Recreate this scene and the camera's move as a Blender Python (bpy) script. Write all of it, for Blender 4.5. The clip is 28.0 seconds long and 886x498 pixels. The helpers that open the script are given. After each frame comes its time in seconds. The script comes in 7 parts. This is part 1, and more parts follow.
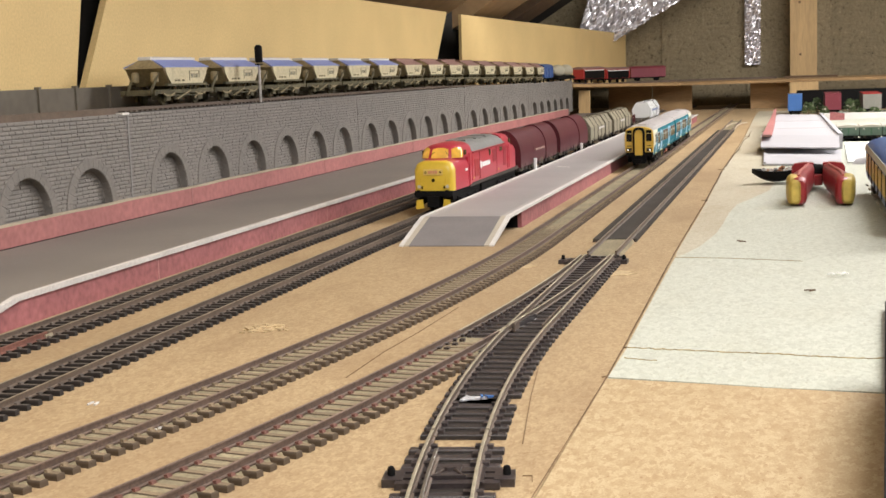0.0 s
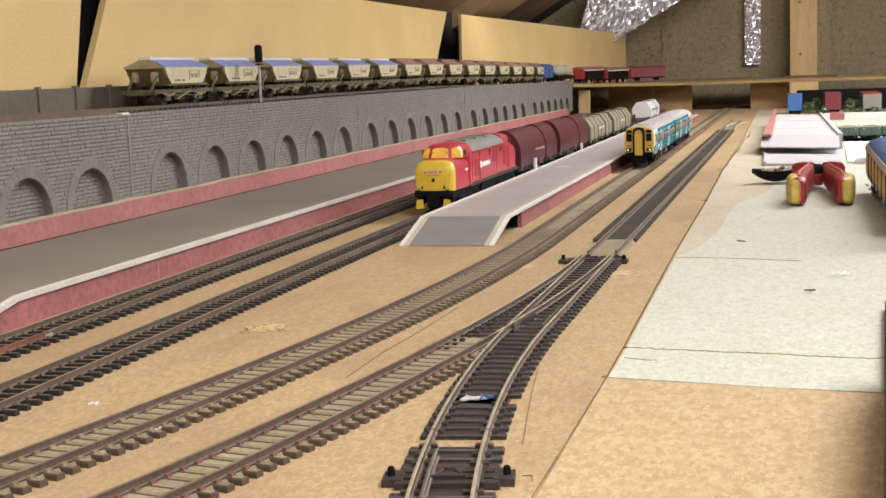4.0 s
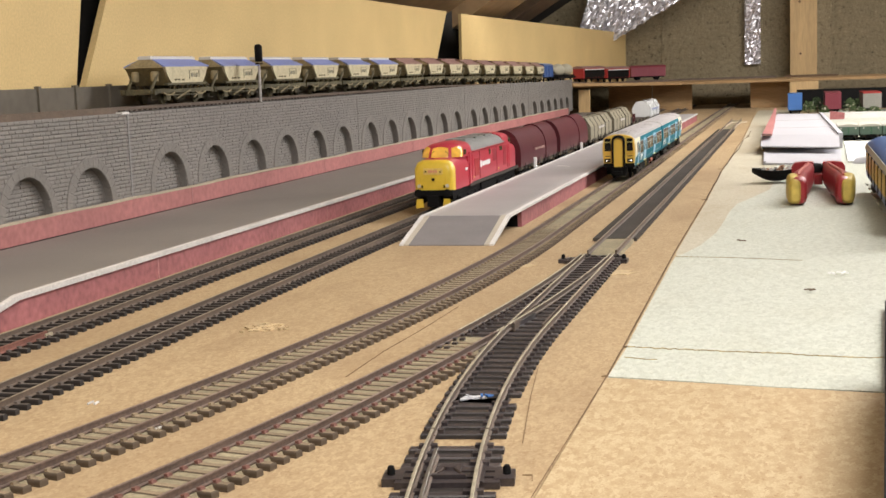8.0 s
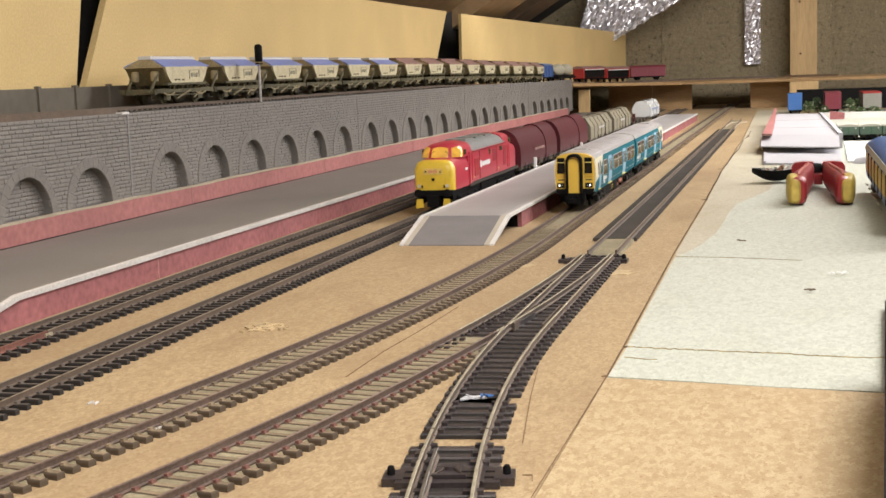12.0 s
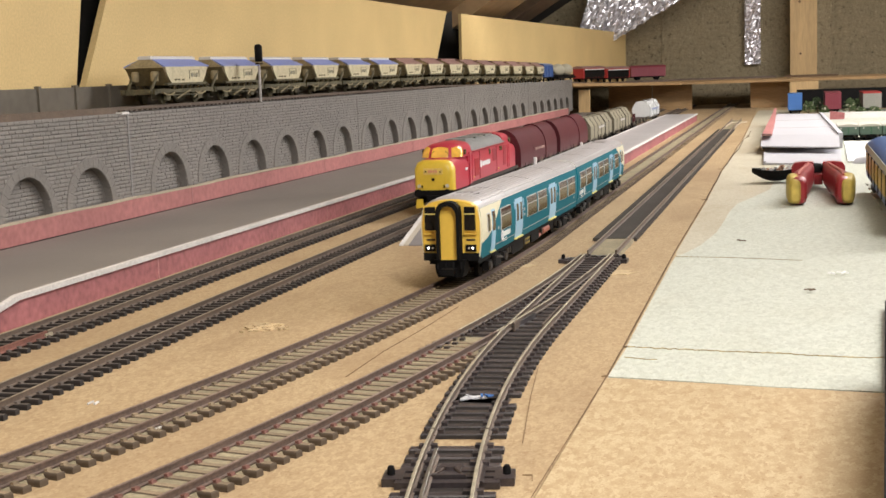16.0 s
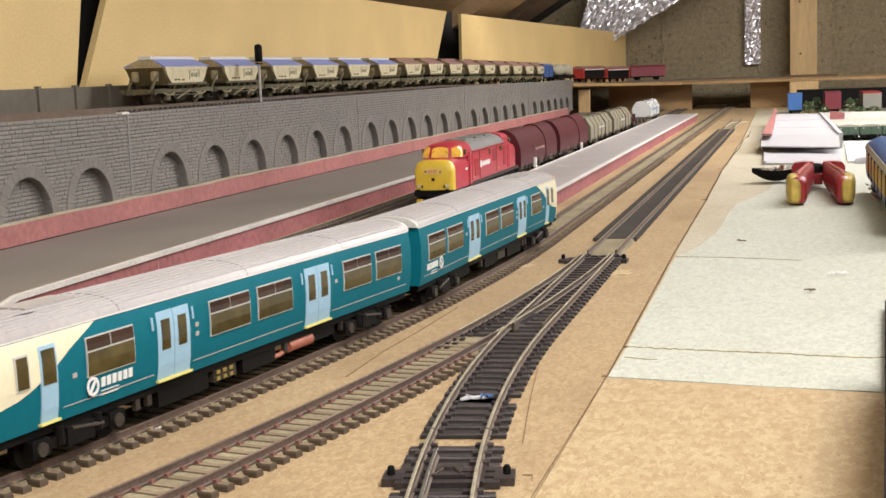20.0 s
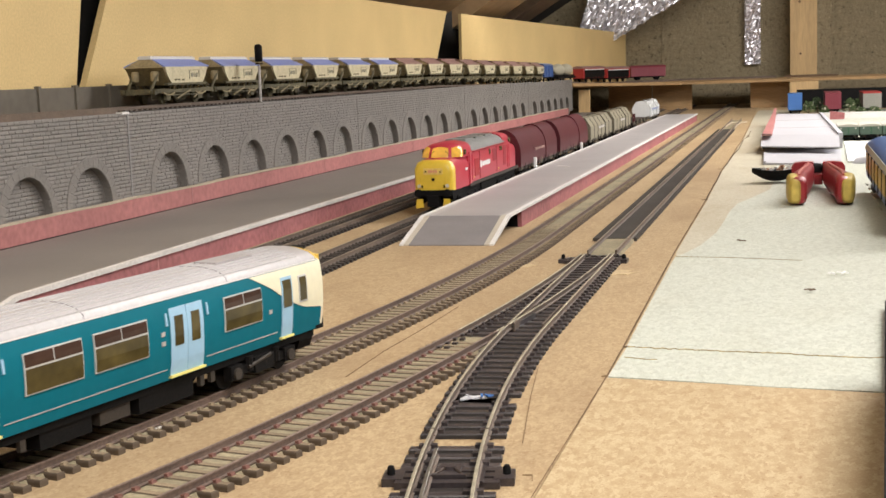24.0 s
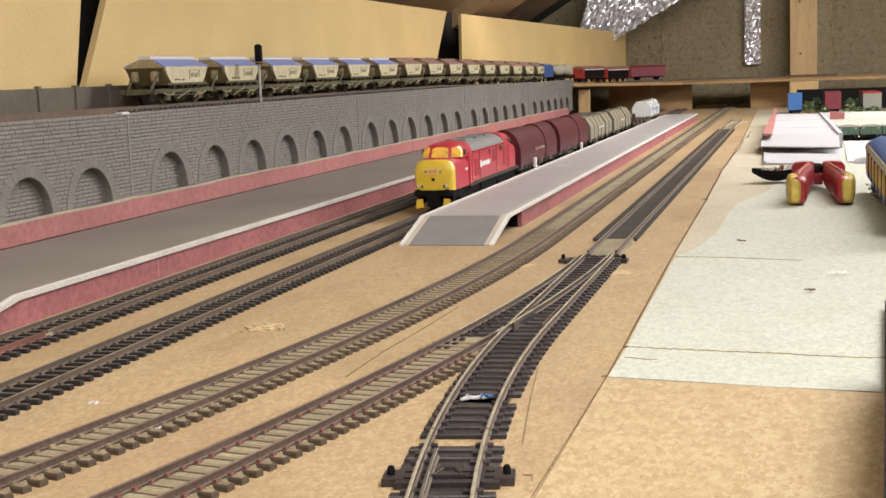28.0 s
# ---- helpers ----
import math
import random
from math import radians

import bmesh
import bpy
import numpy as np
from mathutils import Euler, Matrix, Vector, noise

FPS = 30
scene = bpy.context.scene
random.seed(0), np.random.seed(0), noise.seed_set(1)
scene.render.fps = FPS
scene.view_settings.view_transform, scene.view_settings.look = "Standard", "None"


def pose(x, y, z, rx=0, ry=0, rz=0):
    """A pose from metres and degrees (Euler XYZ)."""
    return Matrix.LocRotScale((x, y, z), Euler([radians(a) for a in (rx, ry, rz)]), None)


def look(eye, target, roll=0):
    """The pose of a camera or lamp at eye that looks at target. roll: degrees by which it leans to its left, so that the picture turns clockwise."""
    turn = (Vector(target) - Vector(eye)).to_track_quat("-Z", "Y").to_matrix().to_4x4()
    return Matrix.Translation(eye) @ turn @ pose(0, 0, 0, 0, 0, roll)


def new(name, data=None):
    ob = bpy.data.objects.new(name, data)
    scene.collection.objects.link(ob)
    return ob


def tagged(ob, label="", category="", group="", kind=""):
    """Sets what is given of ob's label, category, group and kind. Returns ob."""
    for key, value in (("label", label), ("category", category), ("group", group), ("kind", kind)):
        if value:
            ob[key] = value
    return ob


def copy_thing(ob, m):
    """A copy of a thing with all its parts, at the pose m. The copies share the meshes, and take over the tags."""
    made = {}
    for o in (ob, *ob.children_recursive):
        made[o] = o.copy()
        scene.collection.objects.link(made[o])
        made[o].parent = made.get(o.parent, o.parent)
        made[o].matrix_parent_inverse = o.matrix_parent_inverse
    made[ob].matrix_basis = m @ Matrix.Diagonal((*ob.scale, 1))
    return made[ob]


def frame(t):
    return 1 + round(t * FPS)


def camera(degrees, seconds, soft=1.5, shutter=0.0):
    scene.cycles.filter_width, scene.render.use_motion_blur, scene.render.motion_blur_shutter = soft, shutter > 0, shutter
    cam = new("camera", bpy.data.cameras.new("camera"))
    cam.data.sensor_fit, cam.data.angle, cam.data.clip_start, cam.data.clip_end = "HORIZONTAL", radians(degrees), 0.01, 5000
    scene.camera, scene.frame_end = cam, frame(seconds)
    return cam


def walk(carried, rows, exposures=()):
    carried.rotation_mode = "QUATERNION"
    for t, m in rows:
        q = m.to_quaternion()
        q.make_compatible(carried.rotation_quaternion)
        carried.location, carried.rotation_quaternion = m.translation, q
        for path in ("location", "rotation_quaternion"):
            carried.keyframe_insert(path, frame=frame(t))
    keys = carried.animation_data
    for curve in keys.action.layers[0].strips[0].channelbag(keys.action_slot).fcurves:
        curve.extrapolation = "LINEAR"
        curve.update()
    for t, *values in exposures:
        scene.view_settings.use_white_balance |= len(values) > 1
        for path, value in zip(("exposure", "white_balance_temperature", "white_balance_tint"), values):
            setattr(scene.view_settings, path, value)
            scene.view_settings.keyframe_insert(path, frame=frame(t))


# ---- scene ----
cam = camera(36.03, 28.0, soft=1.6, shutter=0.15)
VIEW = pose(0, 0, 0.1105, 0, 0, 14.68)
walk(cam, [(0.0, VIEW @ pose(0, 0, 0, 82.66) @ pose(0, 0, 0, 0, 0, -2.0)),
           (3.5, VIEW @ pose(0, 0, 0, 82.66) @ pose(0, 0, 0, 0, 0, -2.0)),
           (5.5, VIEW @ pose(0, 0, 0, 82.63) @ pose(0, 0, 0, 0, 0, -2.0)),
           (28.0, VIEW @ pose(0, 0, 0, 82.63) @ pose(0, 0, 0, 0, 0, -2.0))])

# ---- light: a closed loft with two added area lamps out of view ----
scene.view_settings.exposure = 0.0
world = bpy.data.worlds.new("loft_world")
scene.world = world
world.use_nodes = True
world.node_tree.nodes["Background"].inputs[0].default_value = (0.9, 0.75, 0.55, 1)
world.node_tree.nodes["Background"].inputs[1].default_value = 0.05


def unseen_lamp(name, eye, target, sx, sy, watts, colour):
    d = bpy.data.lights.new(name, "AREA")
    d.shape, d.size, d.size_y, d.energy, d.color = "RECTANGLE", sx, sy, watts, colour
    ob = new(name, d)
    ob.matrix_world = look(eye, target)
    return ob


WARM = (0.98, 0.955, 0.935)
# Neither lamp is seen; the second is placed to brighten the near boards.
unseen_lamp("unseen_lamp", (0.40, 2.00, 1.10), (0.0, 1.9, 0.0), 0.35, 3.2, 106.0, WARM)
unseen_lamp("unseen_lamp", (0.34, -0.02, 0.80), (-0.08, 0.45, 0.0), 0.30, 0.6, 14.5, WARM)


# ---- materials ----
def mat(name, col, rough=0.6, metal=0.0, vary=0.12, grain=400.0, blot=25.0, bump=0.15, spec=0.4, emit=0.0, rand=0.0, stretch=(1, 1, 1), coat=0.0):
    """A principled surface with a coarse and a fine variation and a fine relief."""
    m = bpy.data.materials.new(name)
    m.use_nodes = True
    nt = m.node_tree
    b = nt.nodes["Principled BSDF"]
    b.inputs["Roughness"].default_value = rough
    b.inputs["Metallic"].default_value = metal
    b.inputs["Specular IOR Level"].default_value = spec
    b.inputs["Coat Weight"].default_value = coat
    tc = nt.nodes.new("ShaderNodeTexCoord")
    mp = nt.nodes.new("ShaderNodeMapping")
    mp.inputs["Scale"].default_value = stretch
    nt.links.new(tc.outputs["Object"], mp.inputs["Vector"])
    val = None
    for scale, amount, det in ((grain, vary, 3.0), (blot, vary * 0.8, 4.0)):
        n = nt.nodes.new("ShaderNodeTexNoise")
        n.inputs["Scale"].default_value = scale
        n.inputs["Detail"].default_value = det
        nt.links.new(mp.outputs[0], n.inputs["Vector"])
        k = nt.nodes.new("ShaderNodeMapRange")
        k.inputs[1].default_value, k.inputs[2].default_value = 0.25, 0.75
        k.inputs[3].default_value, k.inputs[4].default_value = 1 - amount, 1 + amount
        nt.links.new(n.outputs["Fac"], k.inputs[0])
        if val is None:
            val = k.outputs[0]
            fine = n
        else:
            mu = nt.nodes.new("ShaderNodeMath")
            mu.operation = "MULTIPLY"
            nt.links.new(val, mu.inputs[0])
            nt.links.new(k.outputs[0], mu.inputs[1])
            val = mu.outputs[0]
    if rand:
        oi = nt.nodes.new("ShaderNodeObjectInfo")
        geo = nt.nodes.new("ShaderNodeNewGeometry")
        ad = nt.nodes.new("ShaderNodeMath")
        ad.operation = "ADD"
        nt.links.new(oi.outputs["Random"], ad.inputs[0])
        nt.links.new(geo.outputs["Random Per Island"], ad.inputs[1])
        fr = nt.nodes.new("ShaderNodeMath")
        fr.operation = "FRACT"
        nt.links.new(ad.outputs[0], fr.inputs[0])
        k = nt.nodes.new("ShaderNodeMapRange")
        k.inputs[3].default_value, k.inputs[4].default_value = 1 - rand, 1 + rand
        nt.links.new(fr.outputs[0], k.inputs[0])
        mu = nt.nodes.new("ShaderNodeMath")
        mu.operation = "MULTIPLY"
        nt.links.new(val, mu.inputs[0])
        nt.links.new(k.outputs[0], mu.inputs[1])
        val = mu.outputs[0]
    vm = nt.nodes.new("ShaderNodeVectorMath")
    vm.operation = "SCALE"
    vm.inputs[0].default_value = col
    nt.links.new(val, vm.inputs["Scale"])
    nt.links.new(vm.outputs[0], b.inputs["Base Color"])
    if bump:
        bp = nt.nodes.new("ShaderNodeBump")
        bp.inputs["Strength"].default_value = bump
        bp.inputs["Distance"].default_value = 0.0006
        nt.links.new(fine.outputs["Fac"], bp.inputs["Height"])
        nt.links.new(bp.outputs[0], b.inputs["Normal"])
    if emit:
        b.inputs["Emission Color"].default_value = (*col, 1)
        b.inputs["Emission Strength"].default_value = emit
    return m


def flake_board(name, dark, mid, light, rough=0.75, scale=300.0, dirt=(0.22, 0.14, 0.075), dirty=0.3, specks=0.5, shift=(0, 0, 0)):
    """Chipboard: pressed flakes of several tones, wide stains and dark specks."""
    m = bpy.data.materials.new(name)
    m.use_nodes = True
    nt = m.node_tree
    b = nt.nodes["Principled BSDF"]
    b.inputs["Roughness"].default_value = rough
    b.inputs["Specular IOR Level"].default_value = 0.3

    def node(kind, **kw):
        n = nt.nodes.new(kind)
        for k, v in kw.items():
            n.inputs[k].default_value = v
        return n

    def noise(src, sc, detail=3.0):
        n = node("ShaderNodeTexNoise", Scale=sc, Detail=detail)
        nt.links.new(src, n.inputs["Vector"])
        return n

    def span(src, a, b_, c, d):
        k = nt.nodes.new("ShaderNodeMapRange")
        for i, v in enumerate((a, b_, c, d)):
            k.inputs[i + 1].default_value = v
        nt.links.new(src, k.inputs[0])
        return k.outputs[0]

    def blend(fac, c0, c1, kind="MIX"):
        x = nt.nodes.new("ShaderNodeMix")
        x.data_type, x.blend_type = "RGBA", kind
        nt.links.new(fac, x.inputs[0])
        for i, c in ((6, c0), (7, c1)):
            if isinstance(c, tuple):
                x.inputs[i].default_value = (*c, 1)
            else:
                nt.links.new(c, x.inputs[i])
        return x.outputs[2]

    co = nt.nodes.new("ShaderNodeTexCoord")
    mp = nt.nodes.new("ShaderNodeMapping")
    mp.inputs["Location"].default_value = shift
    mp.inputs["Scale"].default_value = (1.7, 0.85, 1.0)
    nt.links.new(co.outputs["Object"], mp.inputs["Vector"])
    at = mp.outputs[0]
    warp = noise(at, 260.0, 4.0)
    ad = nt.nodes.new("ShaderNodeVectorMath")
    ad.operation = "MULTIPLY_ADD"
    ad.inputs[1].default_value = (0.006, 0.006, 0.006)
    nt.links.new(warp.outputs["Color"], ad.inputs[0])
    nt.links.new(at, ad.inputs[2])
    vo = node("ShaderNodeTexVoronoi", Scale=scale)
    nt.links.new(ad.outputs[0], vo.inputs["Vector"])
    sep = nt.nodes.new("ShaderNodeSeparateColor")
    nt.links.new(vo.outputs["Color"], sep.inputs[0])
    fine = noise(at, 900.0, 5.0)
    mx = nt.nodes.new("ShaderNodeMath")
    mx.operation = "MULTIPLY_ADD"
    mx.inputs[1].default_value = 0.45
    nt.links.new(sep.outputs[0], mx.inputs[0])
    nt.links.new(fine.outputs["Fac"], mx.inputs[2])
    rp = nt.nodes.new("ShaderNodeValToRGB")
    rp.color_ramp.elements[0].position, rp.color_ramp.elements[0].color = 0.38, (*dark, 1)
    rp.color_ramp.elements[1].position, rp.color_ramp.elements[1].color = 1.0, (*light, 1)
    rp.color_ramp.elements.new(0.68).color = (*mid, 1)
    nt.links.new(mx.outputs[0], rp.inputs[0])
    colour = rp.outputs[0]
    # yellow and orange patches a few centimetres across, wide dirt, then small dark chips
    patch = noise(at, 150.0, 5.0)
    colour = blend(span(patch.outputs["Fac"], 0.42, 0.72, 0.0, 0.40), colour, light)
    wide = noise(at, 4.5, 6.0)
    colour = blend(span(wide.outputs["Fac"], 0.45, 0.72, 0.0, dirty), colour, dirt)
    mid_dirt = noise(at, 15.0, 6.0)
    colour = blend(span(mid_dirt.outputs["Fac"], 0.52, 0.80, 0.0, dirty), colour, dirt)
    sp = noise(at, 420.0, 3.0)
    colour = blend(span(sp.outputs["Fac"], 0.64, 0.70, 0.0, specks), colour, dirt)
    nt.links.new(colour, b.inputs["Base Color"])
    bp = node("ShaderNodeBump", Strength=0.10, Distance=0.0004)
    nt.links.new(mx.outputs[0], bp.inputs["Height"])
    nt.links.new(bp.outputs[0], b.inputs["Normal"])
    return m


def block_face(name):
    """Aggregate concrete: coarse pits, pale grains and brown stains."""
    m = mat(name, (0.25, 0.205, 0.13), 0.95, vary=0.14, grain=160, blot=9, bump=1.0, rand=0.06)
    nt = m.node_tree
    b = nt.nodes["Principled BSDF"]
    tc = nt.nodes["Texture Coordinate"]
    n = nt.nodes.new("ShaderNodeTexNoise")
    n.inputs["Scale"].default_value, n.inputs["Detail"].default_value, n.inputs["Roughness"].default_value = 75.0, 9.0, 0.72
    nt.links.new(tc.outputs["Object"], n.inputs["Vector"])
    rp = nt.nodes.new("ShaderNodeValToRGB")
    e = rp.color_ramp.elements
    e[0].position, e[0].color = 0.33, (0.22, 0.20, 0.18, 1)
    e[1].position, e[1].color = 0.72, (1.5, 1.5, 1.5, 1)
    e.new(0.43).color = (0.95, 0.94, 0.92, 1)
    e.new(0.58).color = (1.06, 1.06, 1.05, 1)
    nt.links.new(n.outputs["Fac"], rp.inputs[0])
    x = nt.nodes.new("ShaderNodeMix")
    x.data_type, x.blend_type = "RGBA", "MULTIPLY"
    x.inputs[0].default_value = 1.0
    nt.links.new(b.inputs["Base Color"].links[0].from_socket, x.inputs[6])
    nt.links.new(rp.outputs[0], x.inputs[7])
    nt.links.new(x.outputs[2], b.inputs["Base Color"])
    nt.nodes["Bump"].inputs["Distance"].default_value = 0.005
    nt.links.new(n.outputs["Fac"], nt.nodes["Bump"].inputs["Height"])
    return m


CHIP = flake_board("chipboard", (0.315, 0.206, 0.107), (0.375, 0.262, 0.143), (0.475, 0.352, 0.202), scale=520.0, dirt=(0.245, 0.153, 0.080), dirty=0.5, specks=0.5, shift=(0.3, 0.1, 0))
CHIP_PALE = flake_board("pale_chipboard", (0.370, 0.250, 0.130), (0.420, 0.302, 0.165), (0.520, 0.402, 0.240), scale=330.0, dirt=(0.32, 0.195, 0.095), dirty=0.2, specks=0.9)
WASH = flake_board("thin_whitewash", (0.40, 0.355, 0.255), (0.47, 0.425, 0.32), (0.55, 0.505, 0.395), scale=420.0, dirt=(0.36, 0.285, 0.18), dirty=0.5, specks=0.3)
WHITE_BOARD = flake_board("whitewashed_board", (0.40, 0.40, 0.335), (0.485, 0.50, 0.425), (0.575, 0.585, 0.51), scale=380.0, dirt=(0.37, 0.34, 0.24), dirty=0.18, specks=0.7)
FLAKE = mat("pale_flake", (0.50, 0.375, 0.215), 0.9, vary=0.22, grain=500, blot=120)
SLEEPER = mat("black_sleeper", (0.095, 0.073, 0.058), 0.7, rand=0.3, vary=0.35, grain=900)
SLEEPER_T = mat("turnout_black", (0.046, 0.036, 0.036), 0.38, rand=0.3, vary=0.35, grain=900, spec=0.5)
SLEEPER_W = mat("weathered_sleeper", (0.238, 0.175, 0.108), 0.8, rand=0.22, vary=0.3, grain=900)
RAIL = mat("dull_rail", (0.130, 0.094, 0.070), 0.6, 0.1, vary=0.25, grain=700, blot=60)
RAIL_RUST = mat("rusty_rail", (0.132, 0.090, 0.070), 0.6, 0.1, vary=0.3, grain=700, blot=40)
HEAD = mat("worn_rail_head", (0.235, 0.185, 0.130), 0.45, 0.2, vary=0.25, grain=700, blot=60)
HEAD_R = mat("rusty_rail_head", (0.20, 0.135, 0.105), 0.5, 0.3, vary=0.25, grain=700, blot=60)
HEAD_T = mat("olive_grey_rail_head", (0.40, 0.355, 0.26), 0.45, 0.4, vary=0.25, grain=700, blot=60)
CHAIR = mat("dark_rail_chair", (0.055, 0.036, 0.028), 0.6, vary=0.3, rand=0.3, grain=900)
RAIL_RED = mat("red_rust_rail", (0.20, 0.088, 0.066), 0.65, 0.25, vary=0.3, grain=700, blot=40)
BRIGHT = mat("bright_rail", (0.42, 0.40, 0.36), 0.35, 0.9, vary=0.15)
TARMAC = mat("platform_tarmac", (0.195, 0.170, 0.150), 0.55, vary=0.20, grain=1500, blot=9, spec=0.6)
TARMAC_I = mat("pale_island_tarmac", (0.36, 0.335, 0.33), 0.5, vary=0.12, grain=1500, blot=14, spec=0.7)
TARMAC_D = mat("dark_ramp_tarmac", (0.21, 0.19, 0.188), 0.85, vary=0.14, grain=1800, blot=40)
EDGE = mat("white_edging", (0.66, 0.63, 0.60), 0.7, vary=0.12, grain=600, blot=40)
EDGE_L = mat("grubby_white_edging", (0.60, 0.56, 0.525), 0.7, vary=0.16, grain=600, blot=40)
EDGE_T = mat("buff_edging", (0.46, 0.38, 0.28), 0.75, vary=0.14, grain=800)
EDGE_R = mat("buff_ramp_edging", (0.47, 0.415, 0.335), 0.75, vary=0.14, grain=800)
EDGE_G = mat("grey_edging", (0.44, 0.41, 0.395), 0.7, vary=0.12, grain=800)
PINK = mat("pink_brick_paper", (0.325, 0.116, 0.118), 0.75, vary=0.26, grain=240, blot=14)
PINK_P = mat("faded_pink_paper", (0.36, 0.142, 0.132), 0.75, vary=0.18, grain=220, blot=16)
STONE = mat("grey_stone", (0.190, 0.172, 0.155), 0.7, vary=0.10, grain=420, blot=14, rand=0.06, bump=0.5)
MORTAR = mat("grey_joint", (0.160, 0.146, 0.132), 0.85, vary=0.1)
STONE_L = mat("pale_stone", (0.235, 0.222, 0.212), 0.7, vary=0.1)
HARDBOARD = mat("buff_hardboard", (0.67, 0.488, 0.222), 0.6, vary=0.10, grain=500, blot=9, bump=0.08)
PINE = mat("pine", (0.53, 0.365, 0.18), 0.6, vary=0.12, grain=60, blot=12, stretch=(6, 6, 0.6))
PLY = mat("plywood", (0.36, 0.225, 0.105), 0.65, vary=0.2, grain=80, blot=10, stretch=(0.6, 6, 6))
DARKWOOD = mat("dark_timber", (0.13, 0.08, 0.045), 0.75, vary=0.2, grain=90, blot=10)
BLOCK = block_face("concrete_block")
FOILM = mat("bubble_foil", (0.76, 0.74, 0.78), 0.26, 0.7, vary=0.1, grain=70, bump=0.0)
CLOTH = mat("brown_sheet", (0.27, 0.17, 0.085), 0.45, vary=0.2, grain=50, blot=6, bump=0.3)
GAP_SHADE = mat("shade_black", (0.012, 0.010, 0.008), 0.95, vary=0.1)
FENCE = mat("grey_fence", (0.125, 0.108, 0.085), 0.45, vary=0.14, grain=120)
BLACK = mat("matt_black", (0.007, 0.0065, 0.0065), 0.75, vary=0.2, spec=0.12)
UNDER = mat("underframe_black", (0.006, 0.0053, 0.005), 0.7, vary=0.3, grain=900, spec=0.12)
UNDER_B = mat("underframe_brown", (0.036, 0.027, 0.019), 0.7, vary=0.3, grain=900)
TEAL = mat("teal_paint", (0.003, 0.138, 0.188), 0.5, vary=0.05, grain=300, bump=0.03, spec=0.10)
CREAM = mat("cream_paint", (0.80, 0.74, 0.54), 0.35, vary=0.04, bump=0.03)
YELLOW = mat("warning_yellow", (0.74, 0.485, 0.08), 0.35, vary=0.04, bump=0.03)
YELLOW_P = mat("pale_yellow_step", (0.80, 0.68, 0.22), 0.4, vary=0.04, bump=0.03)
SKYBLUE = mat("pale_blue_door", (0.34, 0.53, 0.68), 0.4, vary=0.04, bump=0.03, spec=0.2)
ROOF = mat("train_roof_grey", (0.40, 0.37, 0.365), 0.38, vary=0.10, grain=500, blot=30, spec=0.5)
ROOF_W = mat("pale_roof_end", (0.62, 0.60, 0.57), 0.5, vary=0.05)
GLASS = mat("window_glass", (0.075, 0.056, 0.018), 0.16, vary=0.35, grain=160, blot=70, bump=0.0, spec=0.3)
GLASS_T = mat("toplight_glass", (0.050, 0.024, 0.016), 0.16, vary=0.3, grain=160, bump=0.0, spec=0.3)
GLASS_D = mat("dark_cab_glass", (0.012, 0.010, 0.008), 0.12, vary=0.2, bump=0.0, spec=0.3)
FRAME = mat("window_frame_grey", (0.56, 0.55, 0.52), 0.4, 0.1, vary=0.05)
WHITE = mat("white_marking", (0.80, 0.80, 0.78), 0.5, vary=0.03, bump=0.0)
GREYMARK = mat("grey_marking", (0.45, 0.42, 0.40), 0.5, vary=0.03, bump=0.0)
CORAL = mat("coral_tank", (0.38, 0.12, 0.075), 0.5, vary=0.1)
LAMP = mat("lit_headlamp", (1.0, 0.97, 0.92), 0.3, emit=3.5)
TAIL = mat("lamp_lens", (0.55, 0.50, 0.42), 0.2, vary=0.05)
RED = mat("loco_red", (0.48, 0.036, 0.062), 0.35, vary=0.05, bump=0.03, coat=0.2)
LYELLOW = mat("loco_yellow", (0.70, 0.48, 0.05), 0.35, vary=0.04, bump=0.03)
LROOF = mat("loco_roof_grey", (0.20, 0.20, 0.19), 0.45, vary=0.12, blot=60)
# Warm glow is put into the glass; no lamp stands in the cab.
CABGLOW = mat("glow_tinted_glass", (0.78, 0.44, 0.07), 0.15, vary=0.35, grain=60, blot=110, bump=0.0, emit=0.14)
MAROON = mat("maroon_hood", (0.085, 0.0145, 0.020), 0.42, vary=0.14, blot=40, spec=0.35)
HOOD_G = mat("grey_buff_hood", (0.215, 0.190, 0.132), 0.5, vary=0.16, blot=40)
HOOD_W = mat("white_hood", (0.66, 0.67, 0.66), 0.45, vary=0.06)
BEIGE = mat("hopper_beige", (0.56, 0.49, 0.32), 0.5, vary=0.22, blot=60)
BEIGE_D = mat("hopper_dusty", (0.27, 0.215, 0.118), 0.6, vary=0.25, blot=60)
BLUE = mat("hopper_blue", (0.20, 0.245, 0.50), 0.4, vary=0.06)
DUSTRED = mat("dusty_plum", (0.26, 0.15, 0.13), 0.6, vary=0.12)
HMARK = mat("faded_lettering", (0.23, 0.21, 0.15), 0.6, vary=0.3, grain=700)
OLIVE = mat("dirty_frame", (0.098, 0.083, 0.045), 0.75, vary=0.4, grain=500, blot=90)
CARD = mat("white_card", (0.47, 0.46, 0.485), 0.6, vary=0.03, grain=200, blot=8, bump=0.04)
GRIP_R = mat("red_plastic", (0.27, 0.020, 0.024), 0.35, vary=0.15, grain=200, bump=0.04, spec=0.5)
GRIP_P = mat("highlight_pink_plastic", (0.44, 0.12, 0.10), 0.4, vary=0.15, bump=0.05)
GRIP_Y = mat("yellow_plastic", (0.47, 0.345, 0.075), 0.55, vary=0.2, grain=200, blot=90, bump=0.06)
COACHBLUE = mat("coach_blue", (0.04, 0.10, 0.28), 0.4, vary=0.06)
